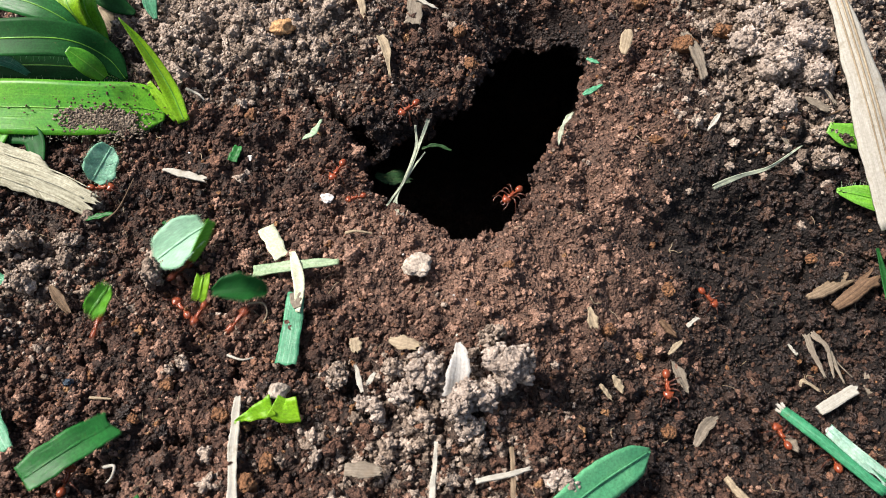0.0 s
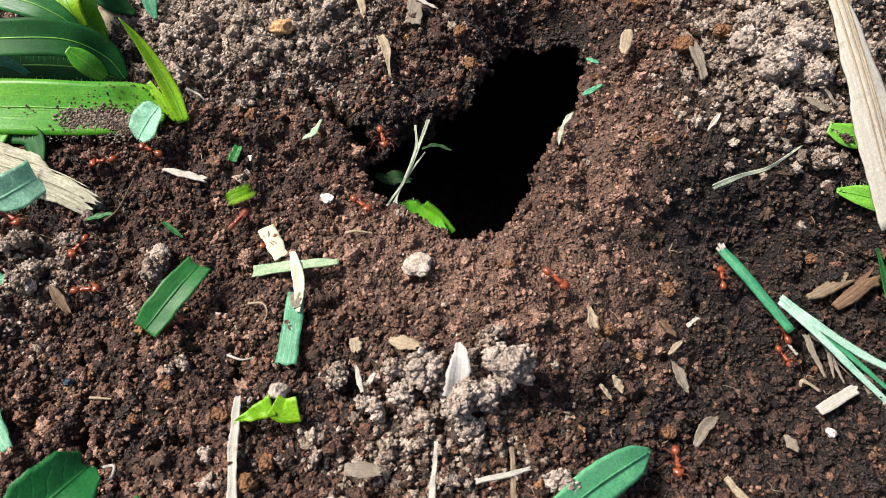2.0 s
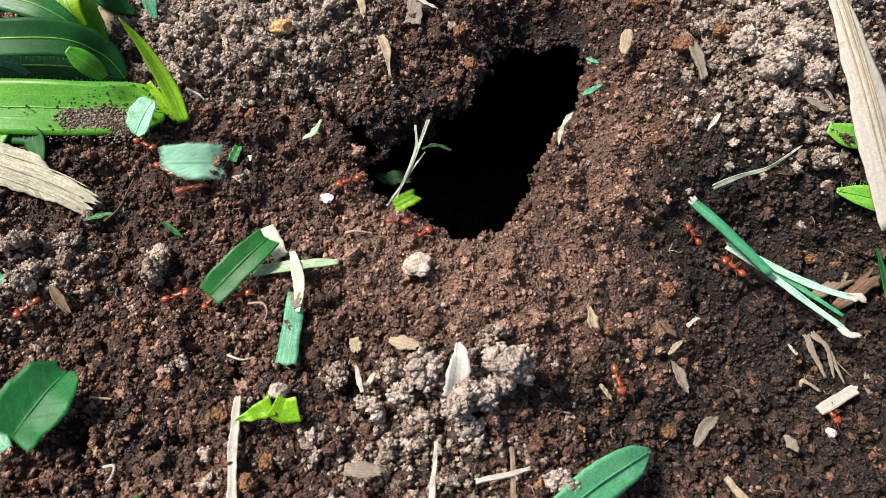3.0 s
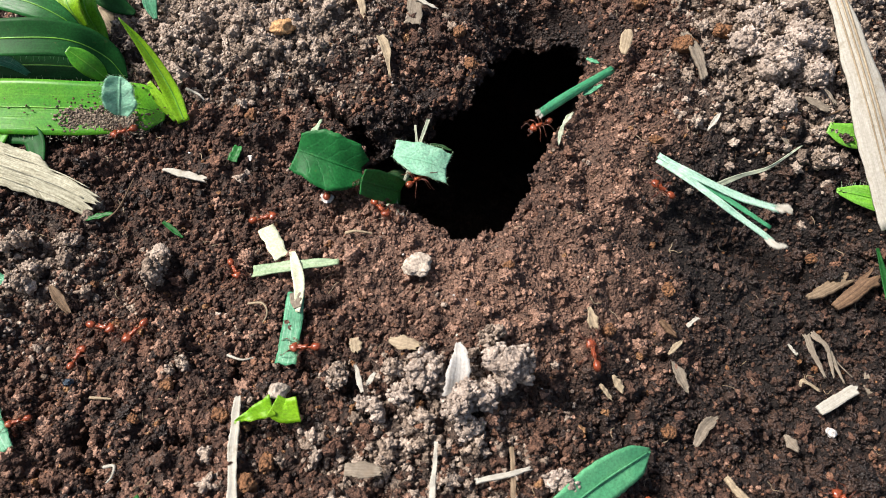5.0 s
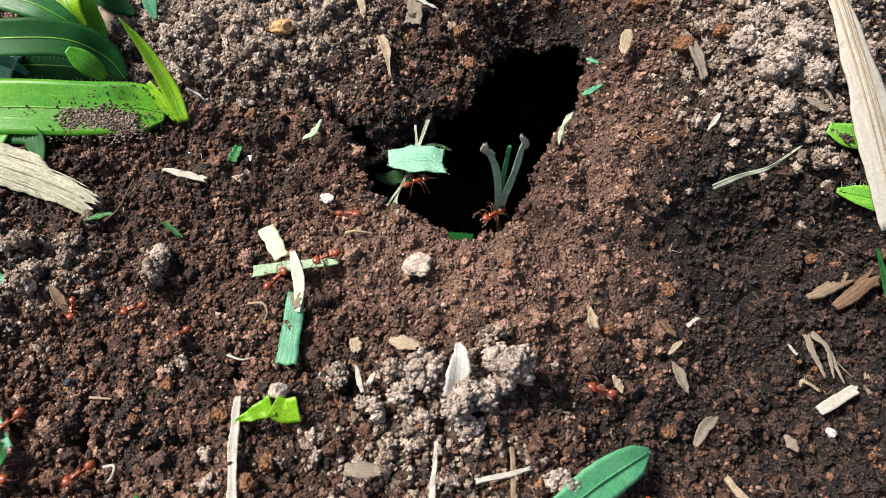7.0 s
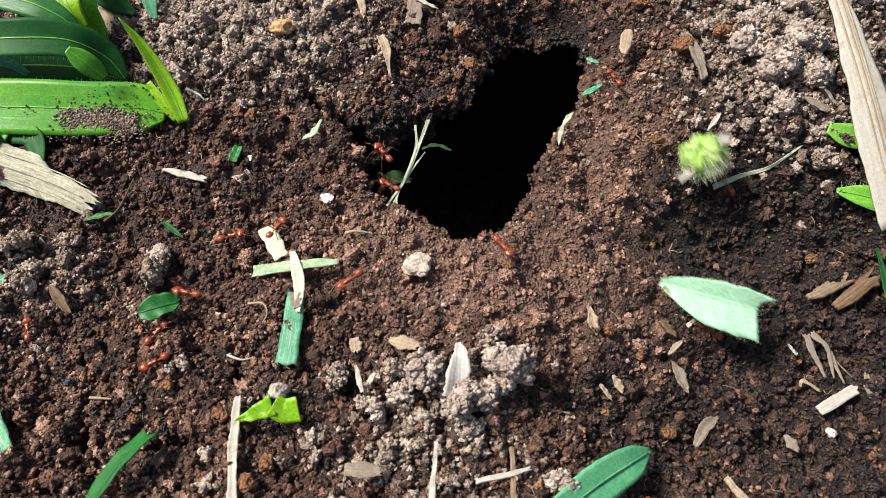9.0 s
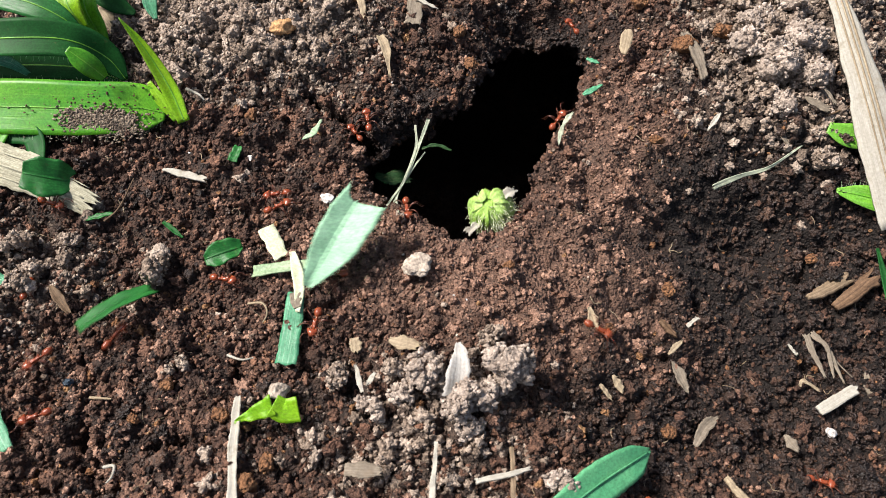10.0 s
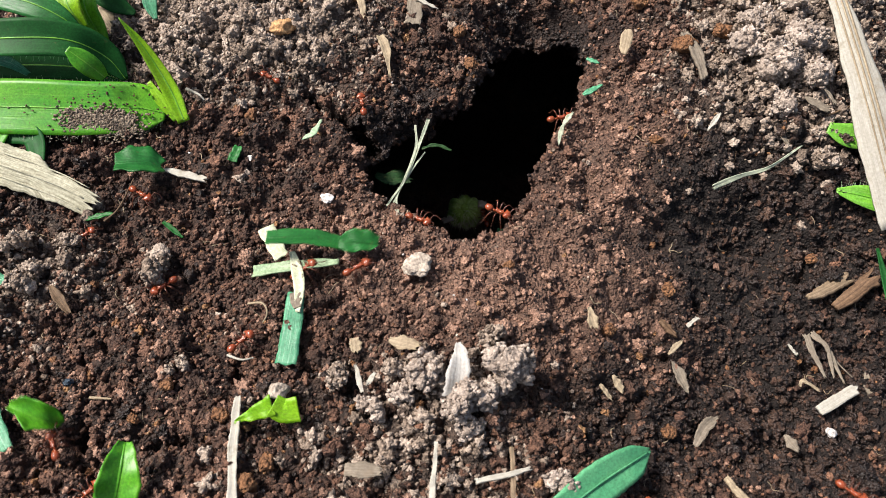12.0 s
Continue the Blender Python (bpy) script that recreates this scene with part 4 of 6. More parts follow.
    lying("husk", [(-15.5, 56.4, 1.4), (-13.7, 51.3, 1.8), (-12.7, 44.6, 1.2)], [1.8, 3.0, 1.2, 0.4], M_STRAW, "dry pointed husk on the soil", "husk", fold=0.35)
    lying("husk", [(-6.5, 68.4, 2), (-7.6, 59.7, 1.4)], [3.8, 3.6], M_HUSK, "grey cut straw flake on the soil", "straw", fold=0.15)
    lying("straw", [(-6.9, 67.4, 2.6), (-1.3, 64.3, 2.2)], [1.4, 0.5], M_BLEACHED, "white dry straw splinter", "straw")
    lying("straw", [(-21.0, 68.6, 1.8), (-19.6, 61.7, 1.4)], [1.6, 1.8, 0.7], M_STRAW, "short dry straw splinter on the soil", "straw")
    lying("leaf_scrap", [(43.2, 48.7, 1.5), (44.9, 55.5, 2.4)], [1.2, 3.0, 1.6], M_STRAW, "pale dried leaf scrap on the bank", "leaf scrap", ragged=0.3, seed=6)
    lying("husk", [(61.1, 29.5, 1.4), (64.7, 33.8, 1.6)], [0.3, 1.2, 0.4], M_BLEACHED, "small white husk on the bank", "husk", fold=0.4)
    lying("husk", [(-10.2, -24.6, 1.6), (-4.3, -26.7, 1.8)], [1.2, 3.0, 1.6], M_STRAW, "flat dry straw flake on the crumbs", "husk", ragged=0.3, seed=7)
    lying("husk", [(-16.6, -29.1, 1.6), (-15.0, -34.6, 1.6)], [0.4, 1.1, 0.5], M_BLEACHED, "narrow white straw splinter", "straw")
    lying("husk", [(-12.8, -30.8, 1.6), (-14.2, -33.2, 1.6)], [0.5, 1.1, 0.3], M_BLEACHED, "narrow white straw splinter", "straw")
    lying("husk", [(-17.1, -23.6, 1.4), (-16.5, -26.8, 1.4)], [1.6, 2.4, 1.0], M_STRAW, "small dry husk on the crumbs", "husk")
    lying("husk", [(2.9, -27.7, 4.4), (3.2, -32.0, 4.8), (2.4, -36.5, 2.6)], [0.8, 2.6, 4.0, 4.4, 4.6], M_CHALK, "white weathered leaf tip in the dry clods", "husk", fold=0.4, ragged=0.25, seed=9,
          facing=(0, -0.8, 0.6))
    lying("husk", [(29.3, -15.8, 1.6), (30.1, -20.1, 1.6)], [0.6, 2.0, 1.6], M_STRAW, "pale seed husk on the slope", "husk", fold=0.5, thick=0.5)
    lying("husk", [(45.8, -22.7, 1.4), (49.5, -19.2, 1.6)], [0.5, 1.2, 0.4], M_STRAW, "small pale straw flake on the slope", "husk")
    lying("husk", [(46.5, -24.0, 1.4), (49.0, -30.3, 1.4)], [0.4, 2.4, 0.8], M_HUSK, "dry grey-brown husk on the slope", "husk", fold=0.35)
    lying("husk", [(48.3, -41.2, 1.4), (51.4, -37.1, 1.8), (54.7, -34.6, 1.4)], [1.2, 2.4, 0.4], M_HUSK, "curled dry leaf husk on the slope", "husk", fold=0.4)
    lying("straw", [(76.8, -31.9, 1.8), (86.1, -26.8, 2.2)], [2.2, 2.4, 2.2], M_BLEACHED, "white pithy straw chip on the soil", "straw", thick=0.9, ragged=0.08, bite=0.03, seed=11)
    lying("wood_chip", [(81.0, -5.8, 1.6), (86.0, -3.6, 2.2), (91.2, -1.0, 2.4)], ([1.2, 2.6, 3.0, 3.4], [0.8, 2.8, 3.0, 3.0]), M_CHIP, "pale split wood chip on the soil", "wood chip", thick=1.1, fold=-0.3, ragged=0.14, end=[0.8, -1.4, 0.4, -0.6], seed=12)
    lying("wood_chip", [(86.5, -8.0, 2.0), (91.0, -5.2, 2.8), (96.4, -1.4, 3)], ([1.8, 2.8, 3.2, 3.6], [1.6, 3.0, 3.4, 4.0]), M_WOOD, "dark brown broken wood chip on the soil", "wood chip", thick=1.3, fold=-0.35, ragged=0.14, end=[-1.2, 0.8, -1.8, 1.2], seed=13)
    frayed([(78.9, -14.0, 1.6), (81.2, -17.5, 2.2), (82.4, -24.6, 1.4)], 2.2, 3, "shredded grey-brown plant fibre on the slope", 14)
    lying("straw", [(74.5, -26.2, 1.4), (75.3, -25.3, 2.2), (78.7, -27.3, 1.4)], [0.7, 1.0, 0.5], M_STRAW, "small bent pale straw", "straw")
    lying("straw", [(89.6, -22.9, 1.4), (88.7, -28.5, 1.4)], [0.8, 1.6, 1.0], M_HUSK, "short grey straw on the soil", "straw")
    lying("straw", [(51.1, -15.8, 1.2), (54.0, -13.4, 1.4)], [0.8, 0.8], M_BLEACHED, "tiny pale straw on the soil", "straw")
    lying("straw", [(74.4, -16.6, 1.2), (75.8, -18.9, 1.2)], [0.6, 0.7], M_BLEACHED, "tiny pale straw on the soil", "straw")
    lying("husk", [(68.0, -37.3, 1.2), (69.6, -40.9, 1.4)], [0.6, 2.2, 1.2], M_HUSK, "small brown husk on the soil", "husk")
    lying("straw", [(53.1, -47.2, 1.2), (56.3, -53.1, 1.6)], [1.2, 1.6], M_STRAW, "tan dry straw on the soil", "straw", thick=0.8)
    lying("husk", [(33.3, -28.7, 1.2), (35.0, -31.8, 1.2)], [0.6, 1.6, 0.8], M_STRAW, "tiny tan husk on the slope", "husk")
    lying("husk", [(30.4, -30.9, 1.2), (32.5, -33.6, 1.2)], [0.5, 1.0, 0.6], M_STRAW, "tiny tan straw on the slope", "straw")
    lying("husk", [(44.9, -15.7, 1.2), (48.1, -18.5, 1.2)], [0.8, 1.5, 1.0], M_WOOD, "small brown splinter on the slope", "splinter", thick=0.7)
    lying("husk", [(-82.5, -8.5, 1.2), (-79.6, -11.9, 1.6), (-76.8, -14.9, 1.2)], [0.6, 2.2, 0.8], M_ROOT, "dark dry flake on the soil", "husk", fold=0.4)
    lying("straw", [(83.6, 35.7, 3), (89.1, 32.6, 3)], [1.0, 2.8, 2.2], M_HUSK, "grey straw chip among dry crumbs", "straw", ragged=0.3, seed=15)
    lying("straw", [(87.3, 40.1, 3), (90.7, 34.2, 3)], [0.8, 0.9], M_HUSK, "thin grey straw among dry crumbs", "straw")
    lying("straw", [(77.8, 29.3, 2), (80.0, 26.3, 1.8)], [1.8, 1.2], M_HUSK, "short grey straw at the clods' foot", "straw")
    lying("husk", [(-17.5, -48.6, 2), (-10.4, -49.1, 2.2)], [2.2, 3.0, 1.4], M_HUSK, "flat tan flake among the crumbs", "husk", ragged=0.3, seed=17)
    cord("rootlet", [(-20.6, 1.3, 1), (-18.3, 1.1, 1.8), (-15.0, 0.8, 1)], 0.4, M_STRAW, "curled pale rootlet on the soil", "root")
    cord("rootlet", [(-74.2, 6.7, 1.2), (-71.2, 9.5, 2), (-69.3, 17.0, 1.6)], 0.28, M_ROOT, "thin dark leaf stalk on the soil", "stalk")
    cord("rootlet", [(-39.7, -14.1, 1.2), (-36.4, -14.8, 2), (-35.3, -17.0, 1.6), (-36.5, -19.3, 1.2)], 0.27, M_STRAW, "bent tan rootlet on the soil", "root")
    cord("rootlet", [(-42.5, -25.0, 1), (-39.4, -26.4, 1.5), (-37.1, -25.9, 1)], 0.3, M_BLEACHED, "pale rootlet on the soil", "root")
    cord("rootlet", [(-61.6, -47.2, 1.2), (-59.4, -47.3, 2), (-59.5, -49.1, 1.5), (-60.3, -50.2, 1.2)], 0.35, M_BLEACHED, "curled white rootlet on the soil", "root")
    cord("rootlet", [(-68.3, -33.1, 1), (-63.9, -33.5, 1.2)], 0.35, M_STRAW, "short straight stalk on the soil", "stalk")
    cord("rootlet", [(-60.9, 40.9, 1.2), (-57.5, 38.8, 1.8), (-56.2, 37.8, 1.2)], 0.4, M_BLEACHED, "white rootlet on the soil", "root")
    cord("rootlet", [(81.9, -14.8, 1), (84.1, -20.3, 1.5), (86.7, -23.7, 1)], 0.25, M_HUSK, "thin curved stalk on the soil", "stalk")
    cord("rootlet", [(88.8, 32.2, 2), (93.9, 34.4, 2.4), (99.1, 38.0, 2)], 0.3, M_ROOT, "thin dark stalk among crumbs", "stalk")
    # dry grass wisps and leaf bits caught in the burrow's mouth
    wisp = "dry grey-green grass wisp hanging in the burrow mouth"
    lying("grass_wisp", [(-3.5, 36.1, -3), (-5.6, 29.5, -3.5), (-8.6, 19.9, -3.5), (-11.4, 12.9, -2), (-12.5, 10.3, -1.5)], [0.9, 0.8, 0.6, 0.5, 0.4], M_WISP, wisp, "grass", thick=0.2, fold=0.3, facing=tuple(VIEWED))
    lying("grass_wisp", [(-6.6, 34.5, -3), (-6.4, 28.5, -3.5), (-8.8, 19.5, -3.4), (-10.4, 13.6, -2.5), (-9.9, 7.7, -2)], [0.5, 0.6, 0.55, 0.5, 0.9], M_WISP, wisp, "grass", thick=0.2, fold=0.3, facing=tuple(VIEWED))
    lying("grass_wisp", [(-4.2, 27.3, -3.5), (-6.8, 23.5, -4), (-9.8, 16.6, -3.4), (-11.1, 11.3, -2)], [0.3, 0.45, 0.4, 0.3], M_WISP, wisp, "grass", thick=0.2, fold=0.3, facing=tuple(VIEWED))
    lying("leaf_scrap", [(-5.1, 28.6, -4), (-1.6, 29.6, -4), (2.1, 28.5, -4.5)], [0.5, 1.0, 0.6], M_SHADE, "curled dark green leaf scrap in the burrow mouth", "leaf scrap", fold=0.4)
    lying("leaf_scrap", [(-16.8, 29.4, -15), (-11.8, 28.8, -15), (-7.5, 27.9, -15)], [2.4, 4.6, 2.0], M_SHADE, "dark green leaf scrap inside the burrow mouth", "leaf scrap", ragged=0.6, bite=0.1, tear=1.5)


litter()


def stones():
    g = "pebbles and clods on the soil"
    stone("pebble", -39.4, 58.0, (6.6, 5.0, 4.0), M_TAN, "ochre clay pebble with rough face", "pebble", 10, seed=1, group=g)
    stone("pebble", -5.1, -7.8, (6.0, 5.4, 2.2), M_PEBBLE, "pale grey-tan flat pebble near the entrance", "pebble", 20, seed=2, group=g, rough=0.4, sink=0.1)
    stone("pebble", -44.8, 33.9, (3.0, 3.4, 2.8), M_OCHRE, "small orange clay pebble", "pebble", seed=3, group=g)
    stone("pebble", 4.0, 58.5, (3.4, 3.2, 2.8), M_OCHRE, "small tan clay pebble", "pebble", seed=4, group=g)
    stone("pebble", 6.8, 49.2, (3.0, 3.8, 2.4), M_OCHRE, "small tan clay pebble", "pebble", seed=5, group=g)
    stone("pebble", 67.4, 55.1, (5.0, 4.4, 4.0), M_OCHRE, "ochre clay pebble at the clods' edge", "pebble", seed=6, group=g)
    stone("pebble", 58.5, 51.6, (6.4, 6.0, 4.4), M_OCHRE, "ochre clay pebble under a twig", "pebble", seed=7, group=g)
    stone("pebble", 48.0, -8.1, (3.2, 3.4, 2.4), M_OCHRE, "small orange clay pebble", "pebble", seed=8, group=g)
    clod(-60.2, -5.4, (5.6, 10.0, 5.4), M_GREY, "upright grey soil clod full of pores", 0.6, 1.8, seed=9)
    clod(38.7, 13.3, (5.8, 4.2, 3.0), M_RED, "red-brown soil clod on the bank", 0.6, seed=10)
    stone("pebble", -30.6, -34.2, (3.8, 3.6, 3.6), M_PEBBLE, "rounded grey soil crumb on a leaf scrap", "pebble", seed=11, group=g, sink=-0.45)
    stone("pebble", -31.9, -46.7, (3.2, 3.6, 2.8), M_OCHRE, "small rust-red clay pebble", "pebble", seed=12, group=g)
    stone("pebble", -35.0, -50.8, (4.2, 4.0, 3.4), M_OCHRE, "ochre clay pebble among crumbs", "pebble", seed=13, group=g)
    stone("pebble", -42.1, -37.1, (3.0, 3.8, 2.6), M_OCHRE, "small tan clay pebble", "pebble", 30, seed=14, group=g)
    stone("pebble", 78.4, -36.1, (2.2, 2.2, 1.8), M_WHITE, "small round whitish pebble", "pebble", seed=15, group=g, rough=0.15)
    stone("pebble", -25.6, 11.8, (3.0, 2.8, 0.9), M_WHITE, "small white angular grit stone", "pebble", seed=16, group=g)
    stone("pebble", -44.0, 22.7, (2.0, 1.6, 1.2), M_WHITE, "tiny white grit stone", "pebble", seed=17, group=g)
    stone("pebble", 49.0, 26.8, (3.4, 2.6, 2.2), M_OCHRE, "small ochre clay pebble", "pebble", seed=18, group=g)
    stone("pebble", 13.5, -7.5, (2.6, 2.0, 1.6), M_OCHRE, "small orange clay pebble", "pebble", seed=19, group=g)
    stone("pebble", 43.7, -38.5, (3.2, 3.0, 2.4), M_OCHRE, "small rust-brown clay pebble", "pebble", seed=20, group=g)
    stone("pebble", -54.0, -30.5, (3.0, 2.6, 2.2), M_OCHRE, "small ochre clay pebble", "pebble", seed=21, group=g)
    stone("pebble", -59.0, -37.4, (2.4, 2.4, 2.0), M_OCHRE, "small orange clay pebble", "pebble", seed=22, group=g)
    stone("pebble", -73.6, -29.6, (2.0, 1.6, 1.4), M_SLATE, "tiny blue-grey grit stone", "pebble", seed=29, group=g)
    clod(-86.8, -6.7, (7.0, 7.5, 5.0), M_GREY, "dry grey soil clod among crumbs", 0.6, 0.6, seed=23)
    clod(-92.0, 1.6, (7.0, 5.5, 4.5), M_GREY, "dry grey soil clod among crumbs", 0.6, 0.5, seed=51)
    clod(-81.0, 2.0, (5.0, 4.5, 3.6), M_GREY, "dry grey soil clod among crumbs", 0.6, 0.4, seed=52)
    clod(-51.8, -27.0, (6.0, 4.0, 3.0), M_GREY, "dry grey-brown soil clod", 0.5, seed=24)
    clod(-41.6, -3.4, (3.4, 5.0, 3.0), M_RED, "tan soil clod beside a cut stalk", 0.5, seed=25)
    stone("pebble", 33.4, -19.5, (3.2, 2.8, 2.4), M_OCHRE, "small ochre clay pebble", "pebble", seed=26, group=g)
    stone("pebble", 84.7, 4.8, (2.6, 3.0, 2.2), M_OCHRE, "small orange clay pebble", "pebble", seed=27, group=g)
    stone("soil_clod", 49.3, 66.3, (4.6, 5.0, 4.0), M_OCHRE, "ochre soil clod at the burrow's far end", "soil clod", seed=28, group=g)
    grey = "dry grey knobbly soil clod on the mound"
    clod(11.5, -31.3, (10.0, 6.5, 6.0), M_CLOD, grey, 1.0, 3.6, 31)
    clod(12.9, -33.9, (6.5, 4.0, 4.5), M_CLOD, grey, 0.95, 2.8, 32)
    clod(3.3, -37.1, (6.0, 9.0, 5.0), M_CLOD, grey, 0.95, 2.4, 33)
    clod(-3.8, -31.3, (6.5, 8.0, 4.5), M_CLOD, grey, 0.9, 1.4, 34)
    clod(4.8, -41.0, (5.0, 5.0, 3.5), M_CLOD, grey, 0.9, 0.6, 35)
    clod(-13.2, -37.1, (7.0, 5.0, 3.0), M_CLOD, grey, 0.9, 0.2, 36)
    clod(8.4, -36.4, (6.0, 6.0, 4.5), M_CLOD, grey, 0.9, 1.6, 46)
    clod(-8.6, -35.0, (6.0, 5.0, 3.5), M_CLOD, grey, 0.9, 0.4, 47)
    clod(-9.0, -29.6, (5.0, 4.0, 3.5), M_GREY, "grey-brown knobbly soil clod on the mound", 0.9, 0.6, 48)
    clod(9.8, -25.0, (6.0, 4.5, 4.0), M_GREY, "grey-brown knobbly soil clod on the mound", 0.9, 0.8, 49)
    clod(-20.0, -31.0, (6.0, 5.0, 3.5), M_GREY, "grey-brown knobbly soil clod on the mound", 0.8, 0.4, 50)
    clod(20.6, -50.7, (7.0, 5.5, 5.0), M_CLOD, grey, 0.7, 0.5, 37)
    clod(71.7, 49.7, (8.0, 7.0, 6.0), M_CLOD, grey, 0.7, 1.0, 38)
    clod(79.1, 44.8, (10.0, 9.0, 7.0), M_CLOD, grey, 0.75, 1.0, 39)
    clod(87.1, 53.0, (10.0, 9.0, 6.0), M_CLOD, grey, 0.75, 1.0, 40)
    clod(76.8, 57.2, (9.0, 8.0, 5.0), M_CLOD, grey, 0.7, 0.8, 41)
    clod(88.1, 41.9, (9.0, 8.0, 6.0), M_CLOD, grey, 0.7, 1.0, 42)
    clod(78.6, 35.2, (6.0, 9.0, 5.0), M_CLOD, grey, 0.6, 1.0, 43)
    clod(84.8, 63.1, (10.0, 8.0, 5.0), M_CLOD, grey, 0.7, 0.8, 44)
    clod(87.6, 24.1, (8.0, 6.0, 4.0), M_GREY, "grey-brown soil clod below the dead blade", 0.6, 0.5, 45)


stones()


# ---------------------------------------------------------------- ants
def part(name, verts, faces, material, parent, label="", at=(0, 0, 0)):
    ob = new(name, mesh_of(name, verts, faces, material))
    ob.parent = parent
    ob.location = Vector(at) * U
    if label:
        ob["label"] = label
    return ob


def blob(centre, size, spikes=(), level=3):
    """A smooth body lump with optional spines drawn out of it."""
    v, f = ball(level)
    out = v * np.array(size) / 2
    for d, reach in spikes:
        d = np.array(d, dtype=float)
        d /= np.linalg.norm(d)
        c = np.clip((v @ d - 0.93) / 0.07, 0, 1)
        out = out + d * (reach * c ** 2)[:, None]
    return out + np.array(centre), f


LEGS = [(0.75, 1), (0.75, -1), (0.05, 1), (0.05, -1), (-0.6, 1), (-0.6, -1)]


def build_ant():
    """A leafcutter worker about 8 mm long, facing +x, its feet at z = 0."""
    ant = tagged(new("leafcutter_ant"), "red-brown leafcutter ant walking over the soil", "ant", "ants at the nest")
    v, f = blob((2.35, 0, 1.75), (1.9, 2.2, 1.6), [((-0.5, 0.75, 0.45), 0.4), ((-0.5, -0.75, 0.45), 0.4)])
    v[:, 1] *= 1 - 0.18 * np.clip((v[:, 0] - 2.35) / 0.9, -1, 1)
    head = part("head", v, f, M_ANT, ant, "broad heart-shaped red head")
    for s in (1, -1):
        v, f = tube(curve_through([(3.05, 0.45 * s, 1.55), (3.55, 0.5 * s, 1.4), (3.85, 0.1 * s, 1.3)], 6), [0.24, 0.22, 0.18, 0.14, 0.1, 0.04], 5)
        part("mandible", v, f, M_ANT_LEG, head, "dark curved jaw")
    for s in (1, -1):
        v, f = tube(curve_through([(2.75, 0.6 * s, 2.05), (3.3, 1.5 * s, 2.9), (4.3, 1.9 * s, 2.4), (5.1, 1.7 * s, 1.9)], 10), np.linspace(0.13, 0.1, 10), 5)
        part("antenna", v, f, M_ANT_LEG, ant, "thin elbowed feeler")
    v, f = blob((0.45, 0, 1.7), (2.5, 1.05, 1.1), [((0.5, 0.5, 0.8), 0.6), ((0.5, -0.5, 0.8), 0.6), ((-0.7, 0.4, 0.7), 0.6), ((-0.7, -0.4, 0.7), 0.6)])
    part("thorax", v, f, M_ANT, ant, "slender spiny thorax")
    v, f = blob((-1.2, 0, 1.5), (1.0, 0.55, 0.6))
    part("waist", v, f, M_ANT, ant)
    v, f = blob((-2.5, 0, 1.65), (2.2, 1.75, 1.65))
    part("abdomen", v, f, M_ANT, ant, "rounded matt red abdomen")
    for hx, s in LEGS:
        lean = hx * 1.9 - 0.1
        v, f = tube(curve_through([(0, 0, 0), (0.35 * lean, 1.1 * s, 1.05), (0.75 * lean, 2.1 * s, 0.9), (1.2 * lean, 2.8 * s, -0.6), (1.55 * lean, 3.5 * s, -1.35)], 14),
                    np.concatenate([np.linspace(0.17, 0.13, 7), np.linspace(0.11, 0.05, 7)]), 5)
        part("leg", v, f, M_ANT_LEG, ant, "", (hx, 0.4 * s, 1.4))
    return ant


ANT = build_ant()


def leaf_piece(name, kind, length, width, material, label, under=None, fuzz=False):
    """A cut piece of leaf, its long side along x, gently bent, its edge nibbled."""
    shapes = {"round": (([0.25, 0.85, 1.0, 1.0, 0.9, 0.6], [0.55, 0.95, 1.0, 0.8, 0.7, 0.15]), 0.12, 0.35, 1, None),
              "blade": ([0.85, 0.97, 1.0, 1.0, 0.97, 0.85], 0.14, 0.1, 1, [0.8, 0.2, -0.3, 0.3]),
              "wedge": (([0.22, 0.55, 0.72, 0.78, 0.62], [0.12, 0.7, 1.12, 1.3, 1.3]), 0.42, 0.0, 1, [0.3, -0.3, -0.8, -1.0, -0.6, 2.2]),
              "curl": (([0.3, 0.8, 1.0, 0.8, 0.3], [0.2, 0.5, 1.0, 0.6, 0.1]), 0.1, 2.0, 2.5, None), "strip": ([0.8, 1.0, 0.9], 0.4, 0.0, 1, None),
              "angular": (([0.6, 0.95, 1.0, 0.95, 0.5], [0.75, 0.9, 1.05, 0.85, 0.5]), 0.25, 0.2, 1.6, [-0.5, 0.4, -0.9, 0.2]),
              "square": (([0.9, 0.96, 1.0, 0.98, 1.0], [0.08, 0.7, 1.0, 0.92, 0.85]), 0.1, 0.12, 1.4, [0.5, -0.3, 0.2]),
              "bent": (([0.95, 1.0, 0.9, 0.65, 0.3], [0.85, 1.0, 0.85, 0.6, 0.3]), 0.4, 0.2, 2.0, None)}
    w, fold, curl, bend, end = shapes[kind]
    w = tuple([width * q for q in one] for one in w) if isinstance(w, tuple) else [width * q for q in w]
    pts = [(-length / 2, 0, 0), (-length / 6, 0, 0.05 * length * bend), (length / 6, 0, 0.06 * length * bend), (length / 2, 0, 0)]
    n, across = 44, 13
    me = ribbon(name, pts, w, material, thick=0.25, fold=fold, curl=curl * 0.4, ragged=0.14 if kind == "curl" else 0.06, seed=int(length * 7), n=n, across=across, wavy=0.08 if kind == "blade" else 0.2, under=under, end=end, bite=0.012)
    ob = tagged(new(name, me), label, "leaf piece", "leaf pieces carried by ants")
    if kind != "strip":
        rib = new("midrib", ribbon("midrib", [(x * 0.96, y, z + 0.16) for x, y, z in pts], [0.35, 0.5, 0.3], material, thick=0.22, n=14, across=3))
        rib.parent = ob
    if fuzz:
        edge_hairs(ob, n, across)
    return ob


